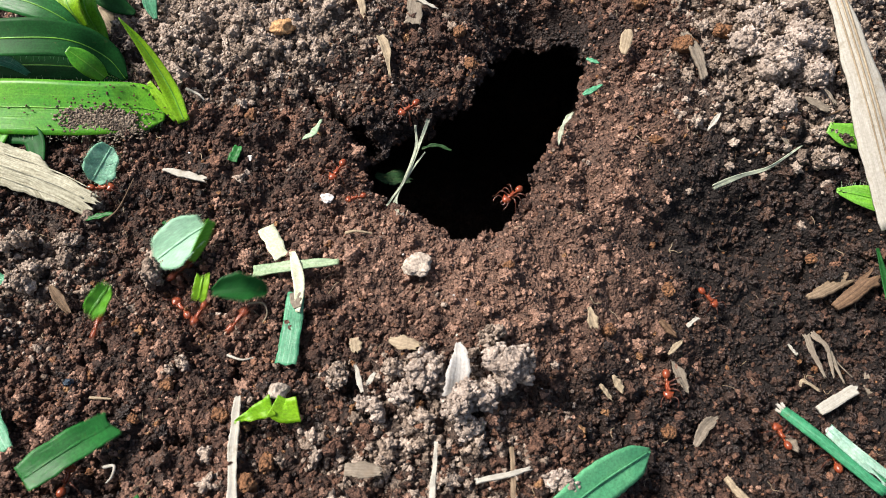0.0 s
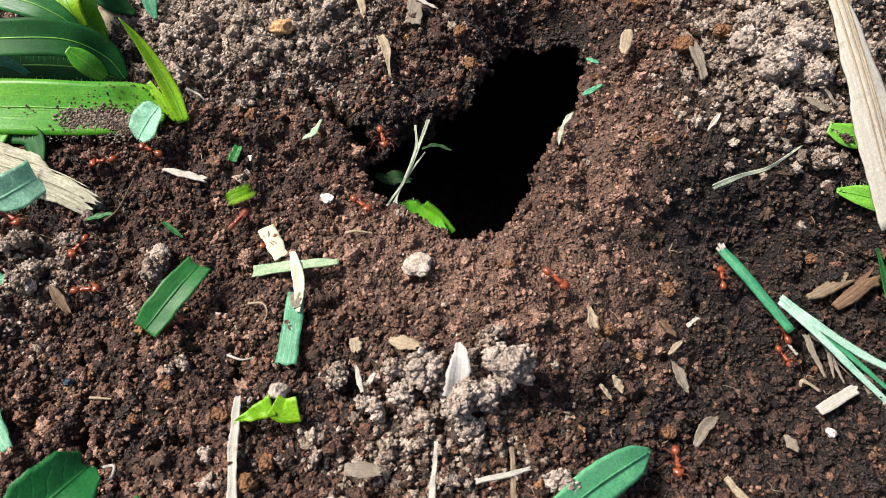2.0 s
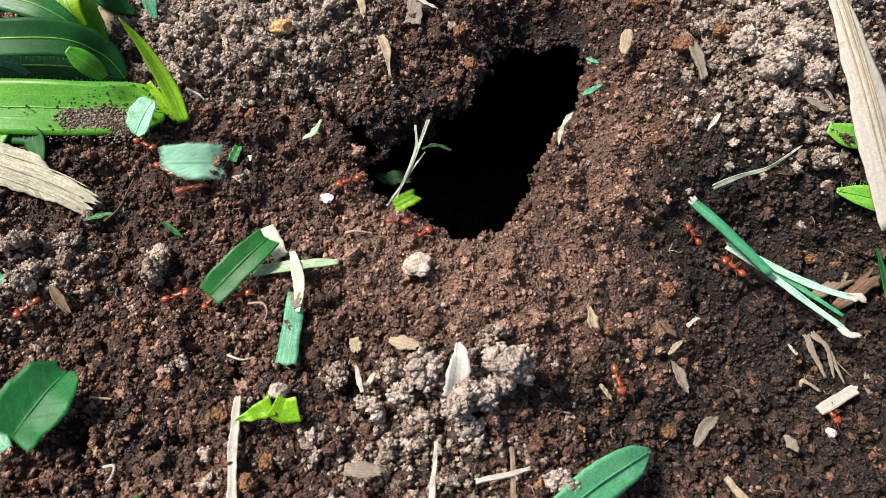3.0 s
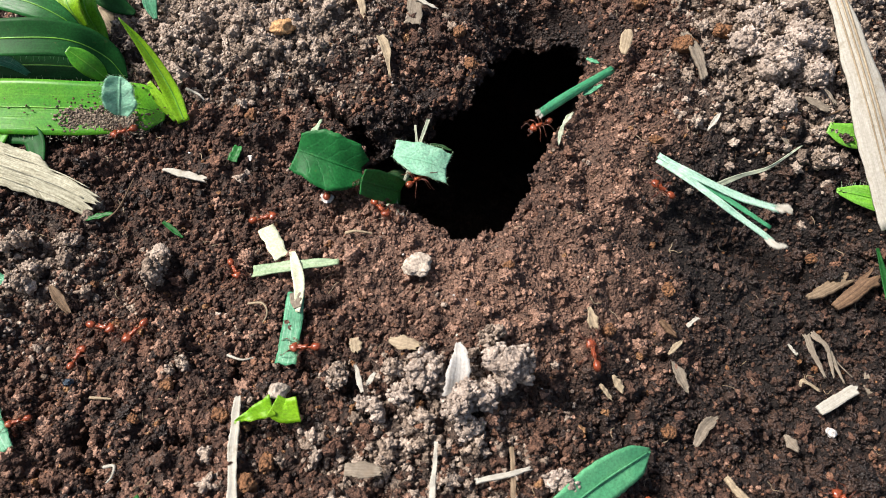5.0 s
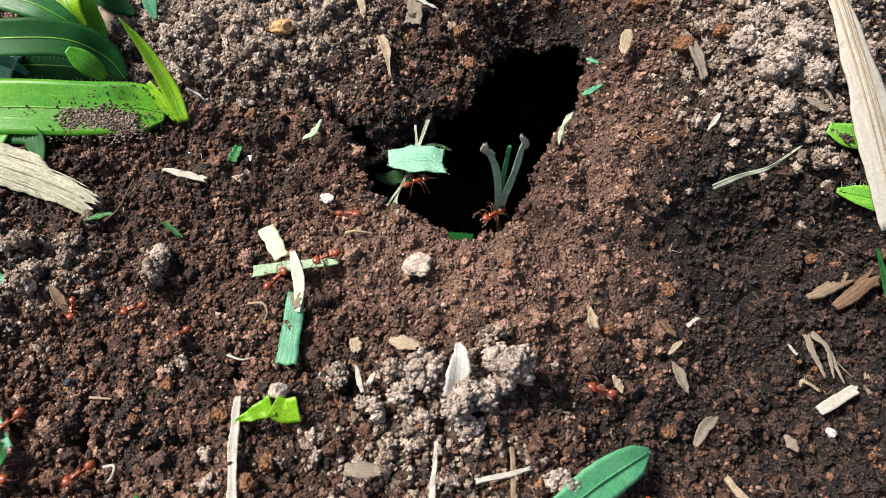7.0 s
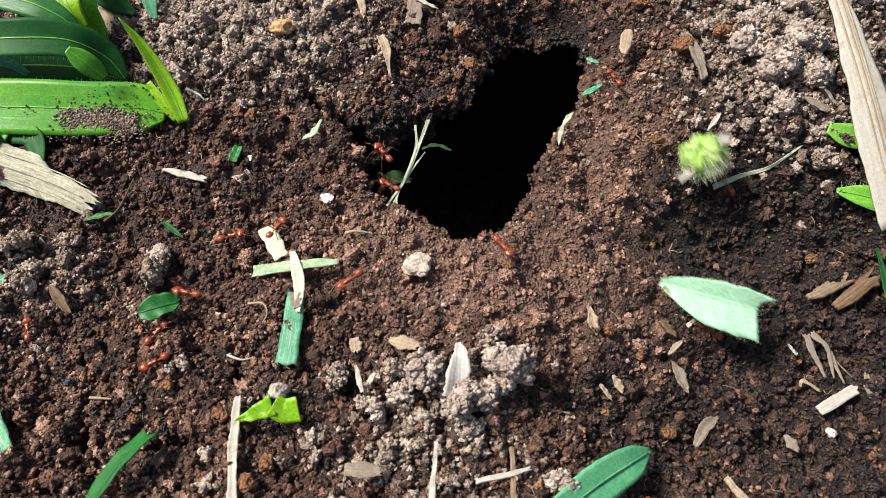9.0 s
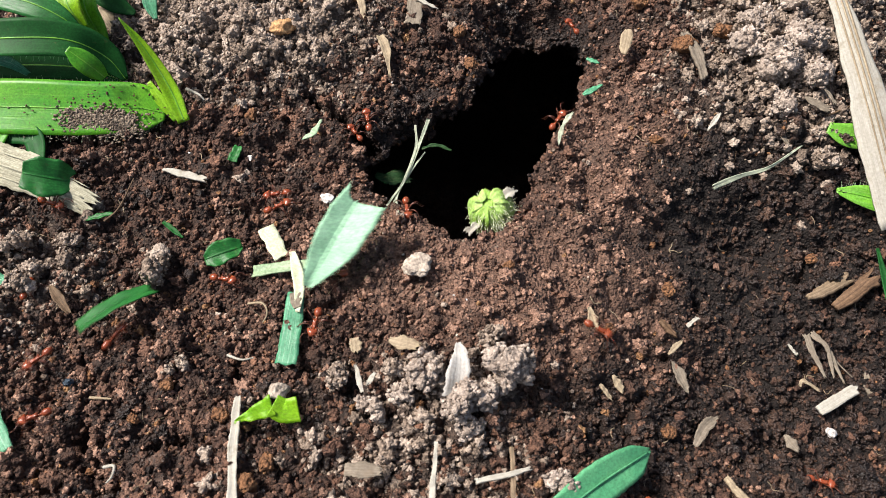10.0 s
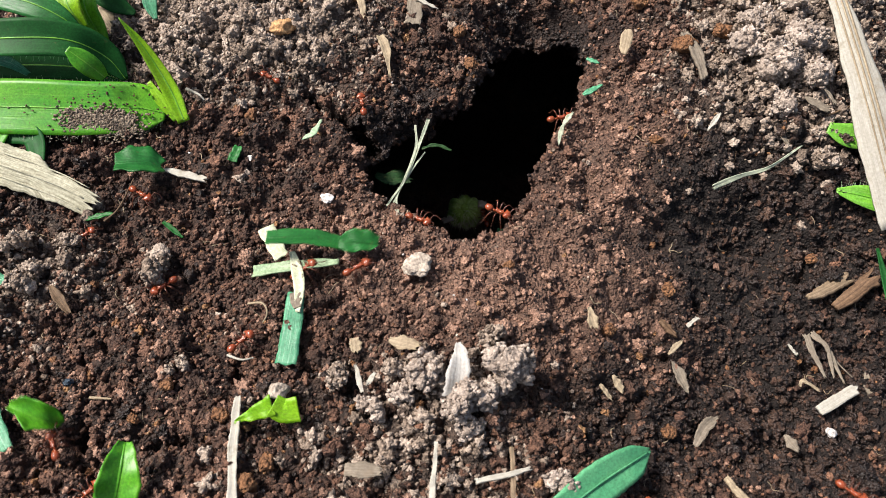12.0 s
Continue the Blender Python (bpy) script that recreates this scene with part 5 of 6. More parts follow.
def edge_hairs(leaf, n, across):
    """Short pale hairs that stand out all along a leaf piece's edge."""
    g = np.random.default_rng(len(leaf.name) + n)
    co = np.array([v.co[:] for v in leaf.data.vertices[: n * across]]).reshape(n, across, 3) / U
    rim = [(co[i, k], co[i, k] - co[i, q]) for i in range(n) for k, q in ((0, 2), (across - 1, across - 3))]
    rim += [(co[i, k], co[i, k] - co[q, k]) for k in range(across) for i, q in ((0, 2), (n - 1, n - 3))]
    verts, faces = [], []
    for p, out in rim:
        out = out / (np.linalg.norm(out) + 1e-9)
        a = p + g.normal(size=3) * 0.12
        b = a + out * g.uniform(0.15, 0.5) + g.normal(size=3) * 0.12
        tv, tf = tube([a, (a + b) / 2, b], [0.045, 0.035, 0.015], 3)
        faces += [tuple(k + len(verts) for k in q) for q in tf]
        verts += [tuple(q) for q in tv]
    ob = new("hairs", mesh_of("hairs", np.array(verts), faces, M_WHITEGREEN))
    ob.data.uv_layers.new(name="UVMap")
    ob.parent = leaf
    tagged(ob, "fine pale hairs along the edge", kind="stuff")


def stem_part(stem, name, points, widths, material, label, **kw):
    ob = new(name, ribbon(name, points, widths, material, under=M_WHITEGREEN, **kw))
    ob.parent = stem
    ob["label"] = label


def green_stem():
    """A cut piece of rolled grass stem with a frayed white end, which lies at the origin; the rest runs along x."""
    stem = tagged(new("cut_grass"), "cut blue-green grass stem with a frayed white end", "cut grass", "leaf pieces carried by ants")
    stem_part(stem, "sheath", [(0.8, 0, 0), (8, 0.2, 0.4), (23.4, 0, 0)], [1.9, 2.2, 2.1, 1.8], M_STEM, "rolled blue-green sheath", thick=0.9, fold=-0.5, bite=0.02)
    for k, y in enumerate((-0.55, 0.1, 0.6)):
        stem_part(stem, "cut_end", [(1.2, y, 0.2), (0.2 - 0.5 * (k % 2), y * 1.5, 0.3)], [0.7, 0.5], M_BLEACHED, "frayed white cut end", thick=0.4, ragged=0.3, seed=k)
    return stem


def split_stem():
    """A bleached grass stem split lengthwise, whole at the origin and forked into frayed strands behind."""
    stem = tagged(new("cut_grass"), "pale split grass stem forked into frayed strands", "cut grass", "leaf pieces carried by ants")
    stem_part(stem, "strand", [(0, 0.5, 0), (9, 0.8, 0.4), (19, 2.0, 0.3), (27, 4.0, 0.6)], [1.2, 1.5, 1.5, 1.2], M_SPLIT, "pale split strand", thick=0.45, fold=0.4, wavy=0.15, seed=1, bite=0.05, tear=1.5)
    stem_part(stem, "strand", [(0.4, -0.6, 0), (10, -0.7, 0.5), (20, -1.6, 0.7), (30, -2.2, 0.2)], [1.0, 1.4, 1.3, 1.0], M_SPLIT, "pale split strand", thick=0.45, fold=0.4, wavy=0.15, seed=2, bite=0.05, tear=1.5)
    stem_part(stem, "strand", [(5, 0.0, -0.3), (15, 0.4, -0.2), (28, 0.2, -0.4)], [0.9, 1.1, 0.7], M_STEM, "green inner strand", thick=0.35, fold=0.3, seed=3, bite=0.05)
    stem_part(stem, "frayed_end", [(26, 3.6, 0.6), (28, 4.9, 0.9), (30, 5.2, 0.4)], [1.3, 1.7, 0.8], M_BLEACHED, "frayed white end", thick=0.3, ragged=0.4, tear=1.0, seed=4)
    stem_part(stem, "frayed_end", [(28.5, -2.2, 0.3), (31, -2.6, 0.6), (33, -1.4, 0.2)], [1.2, 1.5, 0.7], M_BLEACHED, "frayed white end", thick=0.3, ragged=0.4, tear=1.0, seed=5)
    return stem


def flower_tuft():
    """A plucked flower head: pale green bracts folded round a woolly core, white hairs hanging below."""
    head = tagged(new("flower_head"), "fluffy pale green flower head with white woolly hairs", "flower", "leaf pieces carried by ants")
    g = np.random.default_rng(77)
    v, f = blob((0, 0, 0.3), (7.2, 6.2, 7.2), level=3)
    core = new("core", mesh_of("core", v * g.uniform(0.9, 1.08, (len(v), 1)), f, M_TUFT))
    core.data.uv_layers.new(name="UVMap")
    core.parent = head
    for k in range(11):
        a = k * 2.4 + g.uniform(-0.3, 0.3)
        d = np.array((math.cos(a), math.sin(a) * 0.9, 0.0))
        h = g.uniform(-0.8, 1.2)
        pts = [d * 1.2 + (0, 0.8, 3.4 + 0.2 * h), d * 3.3 + (0, 0.5, 2.9 + 0.3 * h), d * 4.6 + (0, -0.4, 0.6), d * g.uniform(4.6, 5.8) + (0, -1.4, -1.6)]
        ob = new("bract", ribbon("bract", pts, [1.6, 3.4, 3.2, 0.6], (M_BRACT, M_TUFT)[k % 4 == 3], thick=0.2, fold=0.2, facing=tuple(d * 0.8 + (0, 0, 0.7)), ragged=0.15, bite=0.03, seed=k, tear=0.6))
        ob.parent = head
        if k == 0:
            ob["label"] = "pale green folded bract"
    for k, (x, y, dx, dy) in enumerate(((-3, -2.0, -3.6, -1.4), (3, 1.2, 3.8, 1.0))):
        ob = new("petal", ribbon("petal", [(x, y, 1.5), (x + dx / 2, y + dy / 2, 2.2), (x + dx, y + dy, 1.2)], [1.2, 2.0, 1.4], M_BLEACHED, fold=0.4, seed=k, ragged=0.5, bite=0.15, tear=1.0))
        ob.parent = head
        ob["label"] = "withered white petal"
    verts, faces = [], []
    for k in range(620):
        d = g.normal(size=3) + (0, -0.5, 0)
        d /= np.linalg.norm(d)
        a = d * np.array((3.4, 3.0, 2.8))
        b = d * np.array((5.6, 5.4, 4.6)) * g.uniform(0.75, 1.12) + g.normal(size=3) * 0.5 + (0, -0.7, 0)
        tv, tf = tube(curve_through([a, (a + b) / 2 + g.normal(size=3) * 0.3, b], 4), [0.12, 0.1, 0.07, 0.03], 3)
        faces += [tuple(i + len(verts) for i in q) for q in tf]
        verts += [tuple(q) for q in tv]
    hairs = new("bristles", mesh_of("bristles", np.array(verts), faces, M_TUFTHAIR))
    hairs.data.uv_layers.new(name="UVMap")
    hairs.parent = head
    tagged(hairs, "white woolly hairs", kind="stuff")
    return head


def ant_at(x, y, dz=0.0):
    return float(land(np.array([x]), np.array([y]))[0]) + 1.1 + dz


def held(rows):
    """The same rows from the clip's start to its end."""
    rows = list(rows)
    if rows[0][0] > 0:
        rows.insert(0, (0.0, *rows[0][1:]))
    if rows[-1][0] < 12:
        rows.append((12.0, *rows[-1][1:]))
    return rows


def march(rows, size=0.92, label="", ant=None):
    """An ant that goes along rows of seconds, x, y (and a rise or fall against the earth), its legs stepping as it goes."""
    rows = [(r[0], r[1], r[2], r[3] if len(r) > 3 else 0.0) for r in rows]
    t, x, y, low = rows[0]
    if t > 0 and low > -30 and abs(x) < 97 + 0.33 * y and -55 < y:
        # it came out of the nest or over the edge of the clearing, whichever is nearer
        edge = -118.0 if x < 0 else 118.0
        home = math.hypot(x, y - 12)
        away = (abs(edge - x), edge, y - 6.0, 0.0) if abs(edge - x) < home else (home, 0.0, 12.1, -36.0)
        if y < -40 and y + 68 < away[0]:
            away = (y + 68, x, -68.0, 0.0)
        rows.insert(0, (max(0.0, t - away[0] / 45), *away[1:]))
        if rows[1][0] <= rows[0][0] + 0.05:
            rows.pop(0)
    rows = held(rows)
    ant = ant or copy_thing(ANT, Matrix())
    ant.scale = (size, size, size)
    if label:
        ant["label"] = label
    ts = np.array([r[0] for r in rows])
    xyz = np.array([r[1:] for r in rows])
    times = np.unique(np.round(np.concatenate([ts, np.arange(0, 12.01, 0.2)]), 2))
    pos = np.stack([np.interp(times, ts, xyz[:, k]) for k in range(3)], -1)
    step = np.diff(pos[:, :2], axis=0)
    dist = np.hypot(step[:, 0], step[:, 1])
    ahead = np.zeros(len(times))
    last = None
    for i in range(len(times)):
        a, b = max(0, i - 1), min(len(times) - 1, i + 1)
        d = pos[b, :2] - pos[a, :2]
        if np.hypot(*d) > 0.25:
            h = math.atan2(d[1], d[0])
            if last is not None:
                turn = (h - last + math.pi) % (2 * math.pi) - math.pi
                h = last + max(-1.2, min(1.2, turn))
            last = h
        ahead[i] = last if last is not None else 99
    first = next((a for a in ahead if a != 99), 0.6)
    ahead[ahead == 99] = first
    keys = []
    for t, p, h in zip(times, pos, ahead):
        z = ant_at(p[0], p[1], p[2])
        dx, dy = math.cos(h), math.sin(h)
        rise = (ant_at(p[0] + 2 * dx, p[1] + 2 * dy) - ant_at(p[0] - 2 * dx, p[1] - 2 * dy)) / 4
        keys.append((t, pose(p[0] * U, p[1] * U, z * U, 0, -math.degrees(math.atan(rise)), math.degrees(h))))
    walk(ant, keys)
    gone = np.concatenate([[0], np.cumsum(dist)])
    beat = np.round(np.arange(0, 12.01, 0.1), 2)
    way = np.interp(beat, times, gone)
    moving = np.concatenate([[False], np.diff(way) > 0.05])
    moving |= np.concatenate([moving[1:], [False]])
    legs = [c for c in ant.children if c.name.startswith("leg")]
    for k, leg in enumerate(legs):
        home = leg.matrix_basis.copy()
        side = LEGS[k][1]
        rest = [(0.0, home)]
        for t, w, m in zip(beat[1:-1], way[1:-1], moving[1:-1]):
            if m:
                ph = w / 5.5 * 2 * math.pi + (0 if k in (0, 3, 4) else math.pi)
                rest.append((float(t), home @ pose(0, 0, 0, side * max(0, 14 * math.sin(ph)), 0, side * -20 * math.cos(ph))))
        rest.append((12.0, home))
        walk(leg, rest)
    return ant


def lifted(above):
    """How far from the earth the bearer of a piece walks: down in the nest, on the earth, or up on a blade."""
    return above - 2 if above < 2 else above - 7 if above > 9 else 0.0


def carry(leaf, rows, aside=(0.0, -4.5), size=0.92, ant=True):
    """A leaf piece that travels through rows of seconds, x, y, z and turn, with the ant that bears it."""
    walk(leaf, [(t, pose(x * U, y * U, z * U, rx, ry, rz)) for t, x, y, z, rx, ry, rz in held(rows)])
    if ant:
        march([(r[0], r[1] + aside[0], r[2] + aside[1], lifted(r[3] - ant_at(r[1], r[2]))) for r in rows], size, "red-brown leafcutter ant bearing a leaf piece")


def drag(stem, rows, size):
    """A stem pulled along by an ant: rows of seconds, its front end and a point towards its rear."""
    keys, path = [], []
    for t, *ends in held(rows):
        a, b = Vector(ends[:3]), Vector(ends[3:])
        along = (b - a).normalized()
        side = Vector(tuple(VIEWED)).cross(along).normalized()
        turn = Matrix((along, side, along.cross(side))).transposed().to_4x4()
        keys.append((t, Matrix.Translation(a * U) @ turn))
        p = a + along * 3.5
        path.append((t, p.x - 1.5, p.y - 2.5, min(0.0, p.z - ant_at(p.x, p.y) - 2)))
    walk(stem, keys)
    march(path, size, "red-brown leafcutter ant dragging a cut stem")


def motions():
    disc = leaf_piece("leaf_piece", "round", 12, 9, M_PALE, "pale round leaf piece held aloft", M_GRASS, True)
    flap = new("flap", ribbon("flap", [(-0.6, -4.6, 0.5), (3.4, -2.9, 1.6), (7.6, -0.6, 2.2)], [1.6, 2.5, 2.2], M_GRASS, thick=0.25, fold=0.2, bite=0.04, facing=(0.5, -0.8, 1.0)))
    flap.parent = disc
    flap["label"] = "bright green edge folded over"
    carry(disc,
          [(0, -55.2, -1.0, 3.6, 19, -8, 40), (0.2, -48.7, 4.7, 5.0, 10, -0, 26), (0.4, -44.9, 13.6, 6.6, 7, -2, 25), (0.6, -37.8, 21.3, 8.1, -1, -1, 19), (0.8, -35.6, 24.3, 8.6, 4, -2, 19), (1, -32.7, 23.5, 8.5, 14, 1, 15),
           (1.2, -21.2, 20.8, 8.4, 18, 22, -15), (1.3, -14.8, 18.6, 8.4, -18, 22, -19), (1.4, -8.5, 16.6, 8.3, -89, 22, -24), (1.5, -4.8, 14.1, 6.3, -94, 19, -21), (1.6, -2.4, 13.4, 5.3, -98, 16, -19), (1.8, -0.8, 13.9, 0.3, -115, 18, -24), (2, -5.0, 9.6, -3.5, -155, 13, -15), (2.4, -0.6, 15.7, -49.7, -159, 0, 0)])
    carry(leaf_piece("leaf_piece", "curl", 10.5, 6, M_DEEP, "dark green curled leaf piece with pale underside", M_PALE),
          [(0, -41.0, -13.1, 2.9, 13, 13, 8), (0.2, -35.9, -6.0, 4.4, 16, -1, 24), (0.4, -32.2, -2.1, 5.2, 15, -12, 35), (0.6, -21.1, 6.0, 6.7, 39, -4, 16), (0.8, -8.1, 11.9, 6.3, 40, 2, 2), (1, 0.7, 9.8, 2.5, 38, 6, -8),
           (1.2, 3.1, 8.8, -3.4, 29, -23, 34), (1.6, 2.5, 15.7, -49.7, 24, -20, 35)])
    carry(leaf_piece("leaf_piece", "round", 7, 4.5, M_GRASS, "small bright green leaf piece held aloft"),
          [(0, -70.6, -13.0, 0.2, 36, -15, 60), (0.2, -69.7, 0.4, 2.2, 38, -18, 58), (0.4, -69.0, 8.1, 3.6, 38, -23, 61), (0.6, -65.7, 10.8, 4.2, 40, -18, 52), (0.8, -55.1, 5.3, 3.6, 20, 8, 20), (1, -42.9, 3.3, 4.3, 18, 9, 13), (1.2, -38.0, 6.3, 5.1, 40, -3, 24),
           (1.4, -25.8, 10.5, 6.5, 40, 7, 6), (1.5, -15.9, 14.0, 7.1, 39, 14, -8), (1.8, -8.0, 10.7, 2.4, 34, 20, -23), (2.2, -0.6, 15.7, -49.7, 27, 15, -26)], size=0.8)
    carry(leaf_piece("leaf_piece", "blade", 5, 3, M_LIME, "tiny lime-green leaf piece held aloft"),
          [(0, -49.6, -11.1, 1.9, 22, -29, 80), (0.2, -51.9, -16.6, 1.1, 35, 4, 27), (0.4, -53.1, -16.5, 1.0, 35, -2, 36), (0.6, -59.5, -13.9, 0.6, 20, -31, 92), (0.8, -64.6, -18.8, 3.8, 33, -17, 65), (1, -65.8, -24.0, 5.5, 36, -4, 48), (1.2, -62.6, -22.2, 5.7, 36, -5, 48),
           (1.4, -56.7, -14.2, 4.8, 35, -14, 54), (1.5, -55.1, -6.9, 1.8, 37, -6, 40), (1.8, -50.4, 3.9, 3.7, 40, 0, 27), (2, -44.3, 10.8, 5.2, 41, -2, 25), (2.2, -36.8, 21.7, 7.2, 43, 9, 8), (2.5, -33.7, 22.5, 7.4, 43, 8, 7), (2.8, -18.5, 10.1, 6.9, 39, -8, 20),
           (3.1, -4.8, 8.5, 3.6, 35, -17, 25), (3.6, -0.6, 15.7, -49.7, 27, -15, 26)], size=0.8)
    carry(leaf_piece("leaf_piece", "blade", 16.5, 6.2, M_MID, "long green cut blade piece held aloft"),
          [(0, -67.5, -45.3, 1.1, 11, 7, 42), (0.2, -67.3, -42.6, 0.9, 16, -10, 69), (0.4, -67.4, -39.4, 0.6, 15, -23, 91), (0.6, -67.9, -36.6, 0.5, 13, -25, 95), (0.8, -69.3, -32.9, 0.3, 16, -23, 87), (1, -67.7, -28.5, 0.3, 21, -17, 71), (1.2, -65.8, -25.1, 0.4, 22, -15, 66),
           (1.5, -59.5, -21.7, 1.0, 26, -18, 66), (1.8, -57.5, -16.2, 1.5, 22, -18, 63), (2, -54.9, -13.4, 2.1, 19, -14, 54), (2.2, -51.0, -12.2, 2.6, 20, -10, 46), (2.5, -47.5, -13.7, 2.9, 20, -7, 40), (2.8, -45.1, -8.6, 3.8, 21, -5, 34), (3.1, -39.8, -7.4, 4.7, 22, -18, 50),
           (3.6, -30.6, -4.3, 6.3, 35, 7, 43), (4.2, -20.7, 4.9, 7.8, 49, 35, 34), (4.8, -14.6, 13.5, 7.1, 71, 52, 41), (5.1, -12.7, 10.7, 7.2, 69, 49, 50), (5.5, -10.9, 10.7, 6.3, 58, 42, 54), (5.8, -10.1, 10.7, 5.3, 58, 42, 53), (6.2, -6.7, 9.0, 1.5, 52, 39, 46),
           (6.5, -4.9, 6.7, -0.3, 46, 33, 35), (7, -1.2, 10.5, -13.5, 35, 0, 0), (7.5, 0.9, 15.7, -49.7, 31, -0, -0)])
    carry(leaf_piece("leaf_piece", "round", 8.6, 7.2, M_MINT, "mint-green round leaf piece held aloft", None, True),
          [(0, -76.1, 19.1, 5.9, 41, -25, 60), (0.4, -75.5, 19.1, 5.9, 41, -25, 60), (0.8, -74.0, 21.0, 6.3, 44, -19, 52), (1.2, -66.0, 23.0, 6.8, 26, -7, 36), (1.5, -63.8, 26.0, 8.5, 47, -4, 32), (1.8, -65.1, 27.9, 8.8, 24, -22, 49), (2.2, -68.5, 29.6, 9.2, 1, -28, 57),
           (2.5, -69.7, 30.8, 9.4, -10, -31, 61), (3.2, -67.5, 29.8, 9.2, 1, -28, 57), (4.2, -69.1, 32.7, 9.9, 18, -34, 65), (4.8, -70.8, 34.6, 12.3, 23, -40, 73), (5.1, -74.8, 32.9, 12.9, 27, -44, 84), (5.5, -81.0, 38.0, 17.0, -9, 52, -70), (5.7, -84.0, 40.4, 21.4, 4, 54, -53),
           (6, -88.0, 40.4, 19.4, 8, -29, 56), (6.5, -87.4, 41.1, 17.6, -12, -29, 56), (6.9, -95.1, 43.3, 14.0, -12, -28, 57), (7.4, -119.6, 38.9, 9.3, -9, -25, 61)])
    carry(leaf_piece("leaf_piece", "square", 12.5, 8.4, M_MINT, "pale mint leaf piece held aloft", None, True),
          [(1.2, -106.9, 13.0, 5.4, 46, -22, 65), (1.5, -96.7, 17.4, 5.9, 44, -23, 63), (2, -94.5, 11.9, 4.7, 48, -1, 43), (2.2, -91.2, 10.6, 4.4, 45, 14, 27), (2.5, -76.7, 19.1, 5.9, 25, 14, 20), (2.8, -66.2, 16.0, 5.3, 20, 23, 6), (3, -55.9, 18.9, 6.1, 23, 13, 12),
           (3.2, -40.6, 24.4, 7.5, 22, 17, 1), (3.8, -22.0, 21.8, 7.5, 21, 12, -3), (4.4, -10.6, 21.0, 6.6, 11, 9, -5), (4.8, -6.2, 20.3, 5.5, 9, 15, -14), (5.5, -4.6, 21.7, 2.6, 1, -2, 5), (6.5, -6.7, 21.6, 2.6, -4, -2, 5), (7.2, -5.9, 22.0, 2.6, -4, 1, 1),
           (7.8, -5.1, 21.2, -2.4, 0, 1, 1), (8.4, 0.9, 15.7, -49.7, -9, -0, -0)])
    broad = leaf_piece("leaf_piece", "angular", 15, 12, M_BROAD, "broad dark green leaf piece with a dew drop")
    v, f = blob((0.5, -1.2, 1.3), (1.3, 1.3, 0.9))
    part("dew_drop", v, f, M_DEW, broad, "clear round dew drop")
    carry(broad,
          [(0.4, -68.4, -65.1, 3.4, 23, 19, 29), (1, -69.7, -53.7, 2.0, 25, 19, 25), (1.5, -71.0, -58.2, 2.5, 27, 15, 36), (2, -67.5, -53.7, 2.0, 30, 5, 51), (2.2, -72.7, -50.8, 1.7, 32, -7, 71), (2.5, -78.4, -47.5, 1.3, 19, -19, 89), (2.8, -76.0, -42.7, 0.8, 11, -15, 79), (3, -75.6, -35.8, 0.4, 15, -6, 60), (3.2, -73.7, -32.0, 0.2, 16, -1, 51), (3.8, -55.2, -15.1, 1.9, 26, -1, 37),
           (4.4, -31.8, 7.2, 6.8, 40, 2, 15), (4.8, -23.1, 17.2, 8.0, 40, 12, -3), (5, -24.7, 17.9, 8.0, 38, 19, -10), (5.2, -20.8, 24.8, 8.9, 37, 25, -19), (5.5, -12.0, 25.2, 8.0, 22, 38, -51), (5.8, -8.5, 25.7, 7.1, 23, 38, -51), (6, -4.2, 17.8, 4.4, 28, 31, -42),
           (6.2, -2.4, 16.4, 2.3, 36, 19, -23), (6.4, -0.8, 11.7, -2.6, 12, 7, -9), (6.5, -0.3, 10.9, -4.6, 2, 5, -6), (6.8, -0.5, 9.2, -9.4, -4, 0, 0), (7.2, -0.6, 15.7, -49.7, 1, 0, 0)])
    drag(green_stem(), [(0, 66.4, -32.7, -7.6, 80.7, -48.5, -7.5), (0.6, 63.5, -22.9, -6.8, 77.4, -41.0, -7.1), (1.2, 62.1, -14.0, -5.2, 78.7, -29.2, -5.1), (1.8, 60.7, -1.2, -2.7, 73.8, -21.2, -7.3), (2.4, 61.0, 9.4, -4.3, 76.2, -10.4, -8.7),
                        (3.0, 55.2, 12.8, 1.3, 71.1, -5.0, -3.2), (3.2, 54.0, 15.2, 3.5, 69.9, -1.4, -0.7), (4.0, 40.0, 27.0, 9.5, 60.0, 16.5, 9.0), (4.8, 24.4, 33.2, 10.7, 43.2, 39.1, 16.5), (5.0, 21.4, 30.9, 9.0, 40.3, 44.7, 10.6),
                        (5.5, 23.7, 28.7, 5.8, 28.2, 48.7, 6.2), (6.0, 23.1, 25.6, -1.8, 28.2, 36.5, 14.0), (6.5, 18.0, 24.0, -30.0, 24.0, 38.0, -14.0), (7.0, 10.4, 22.0, -60.0, 16.0, 36.0, -46.0)], 0.85)
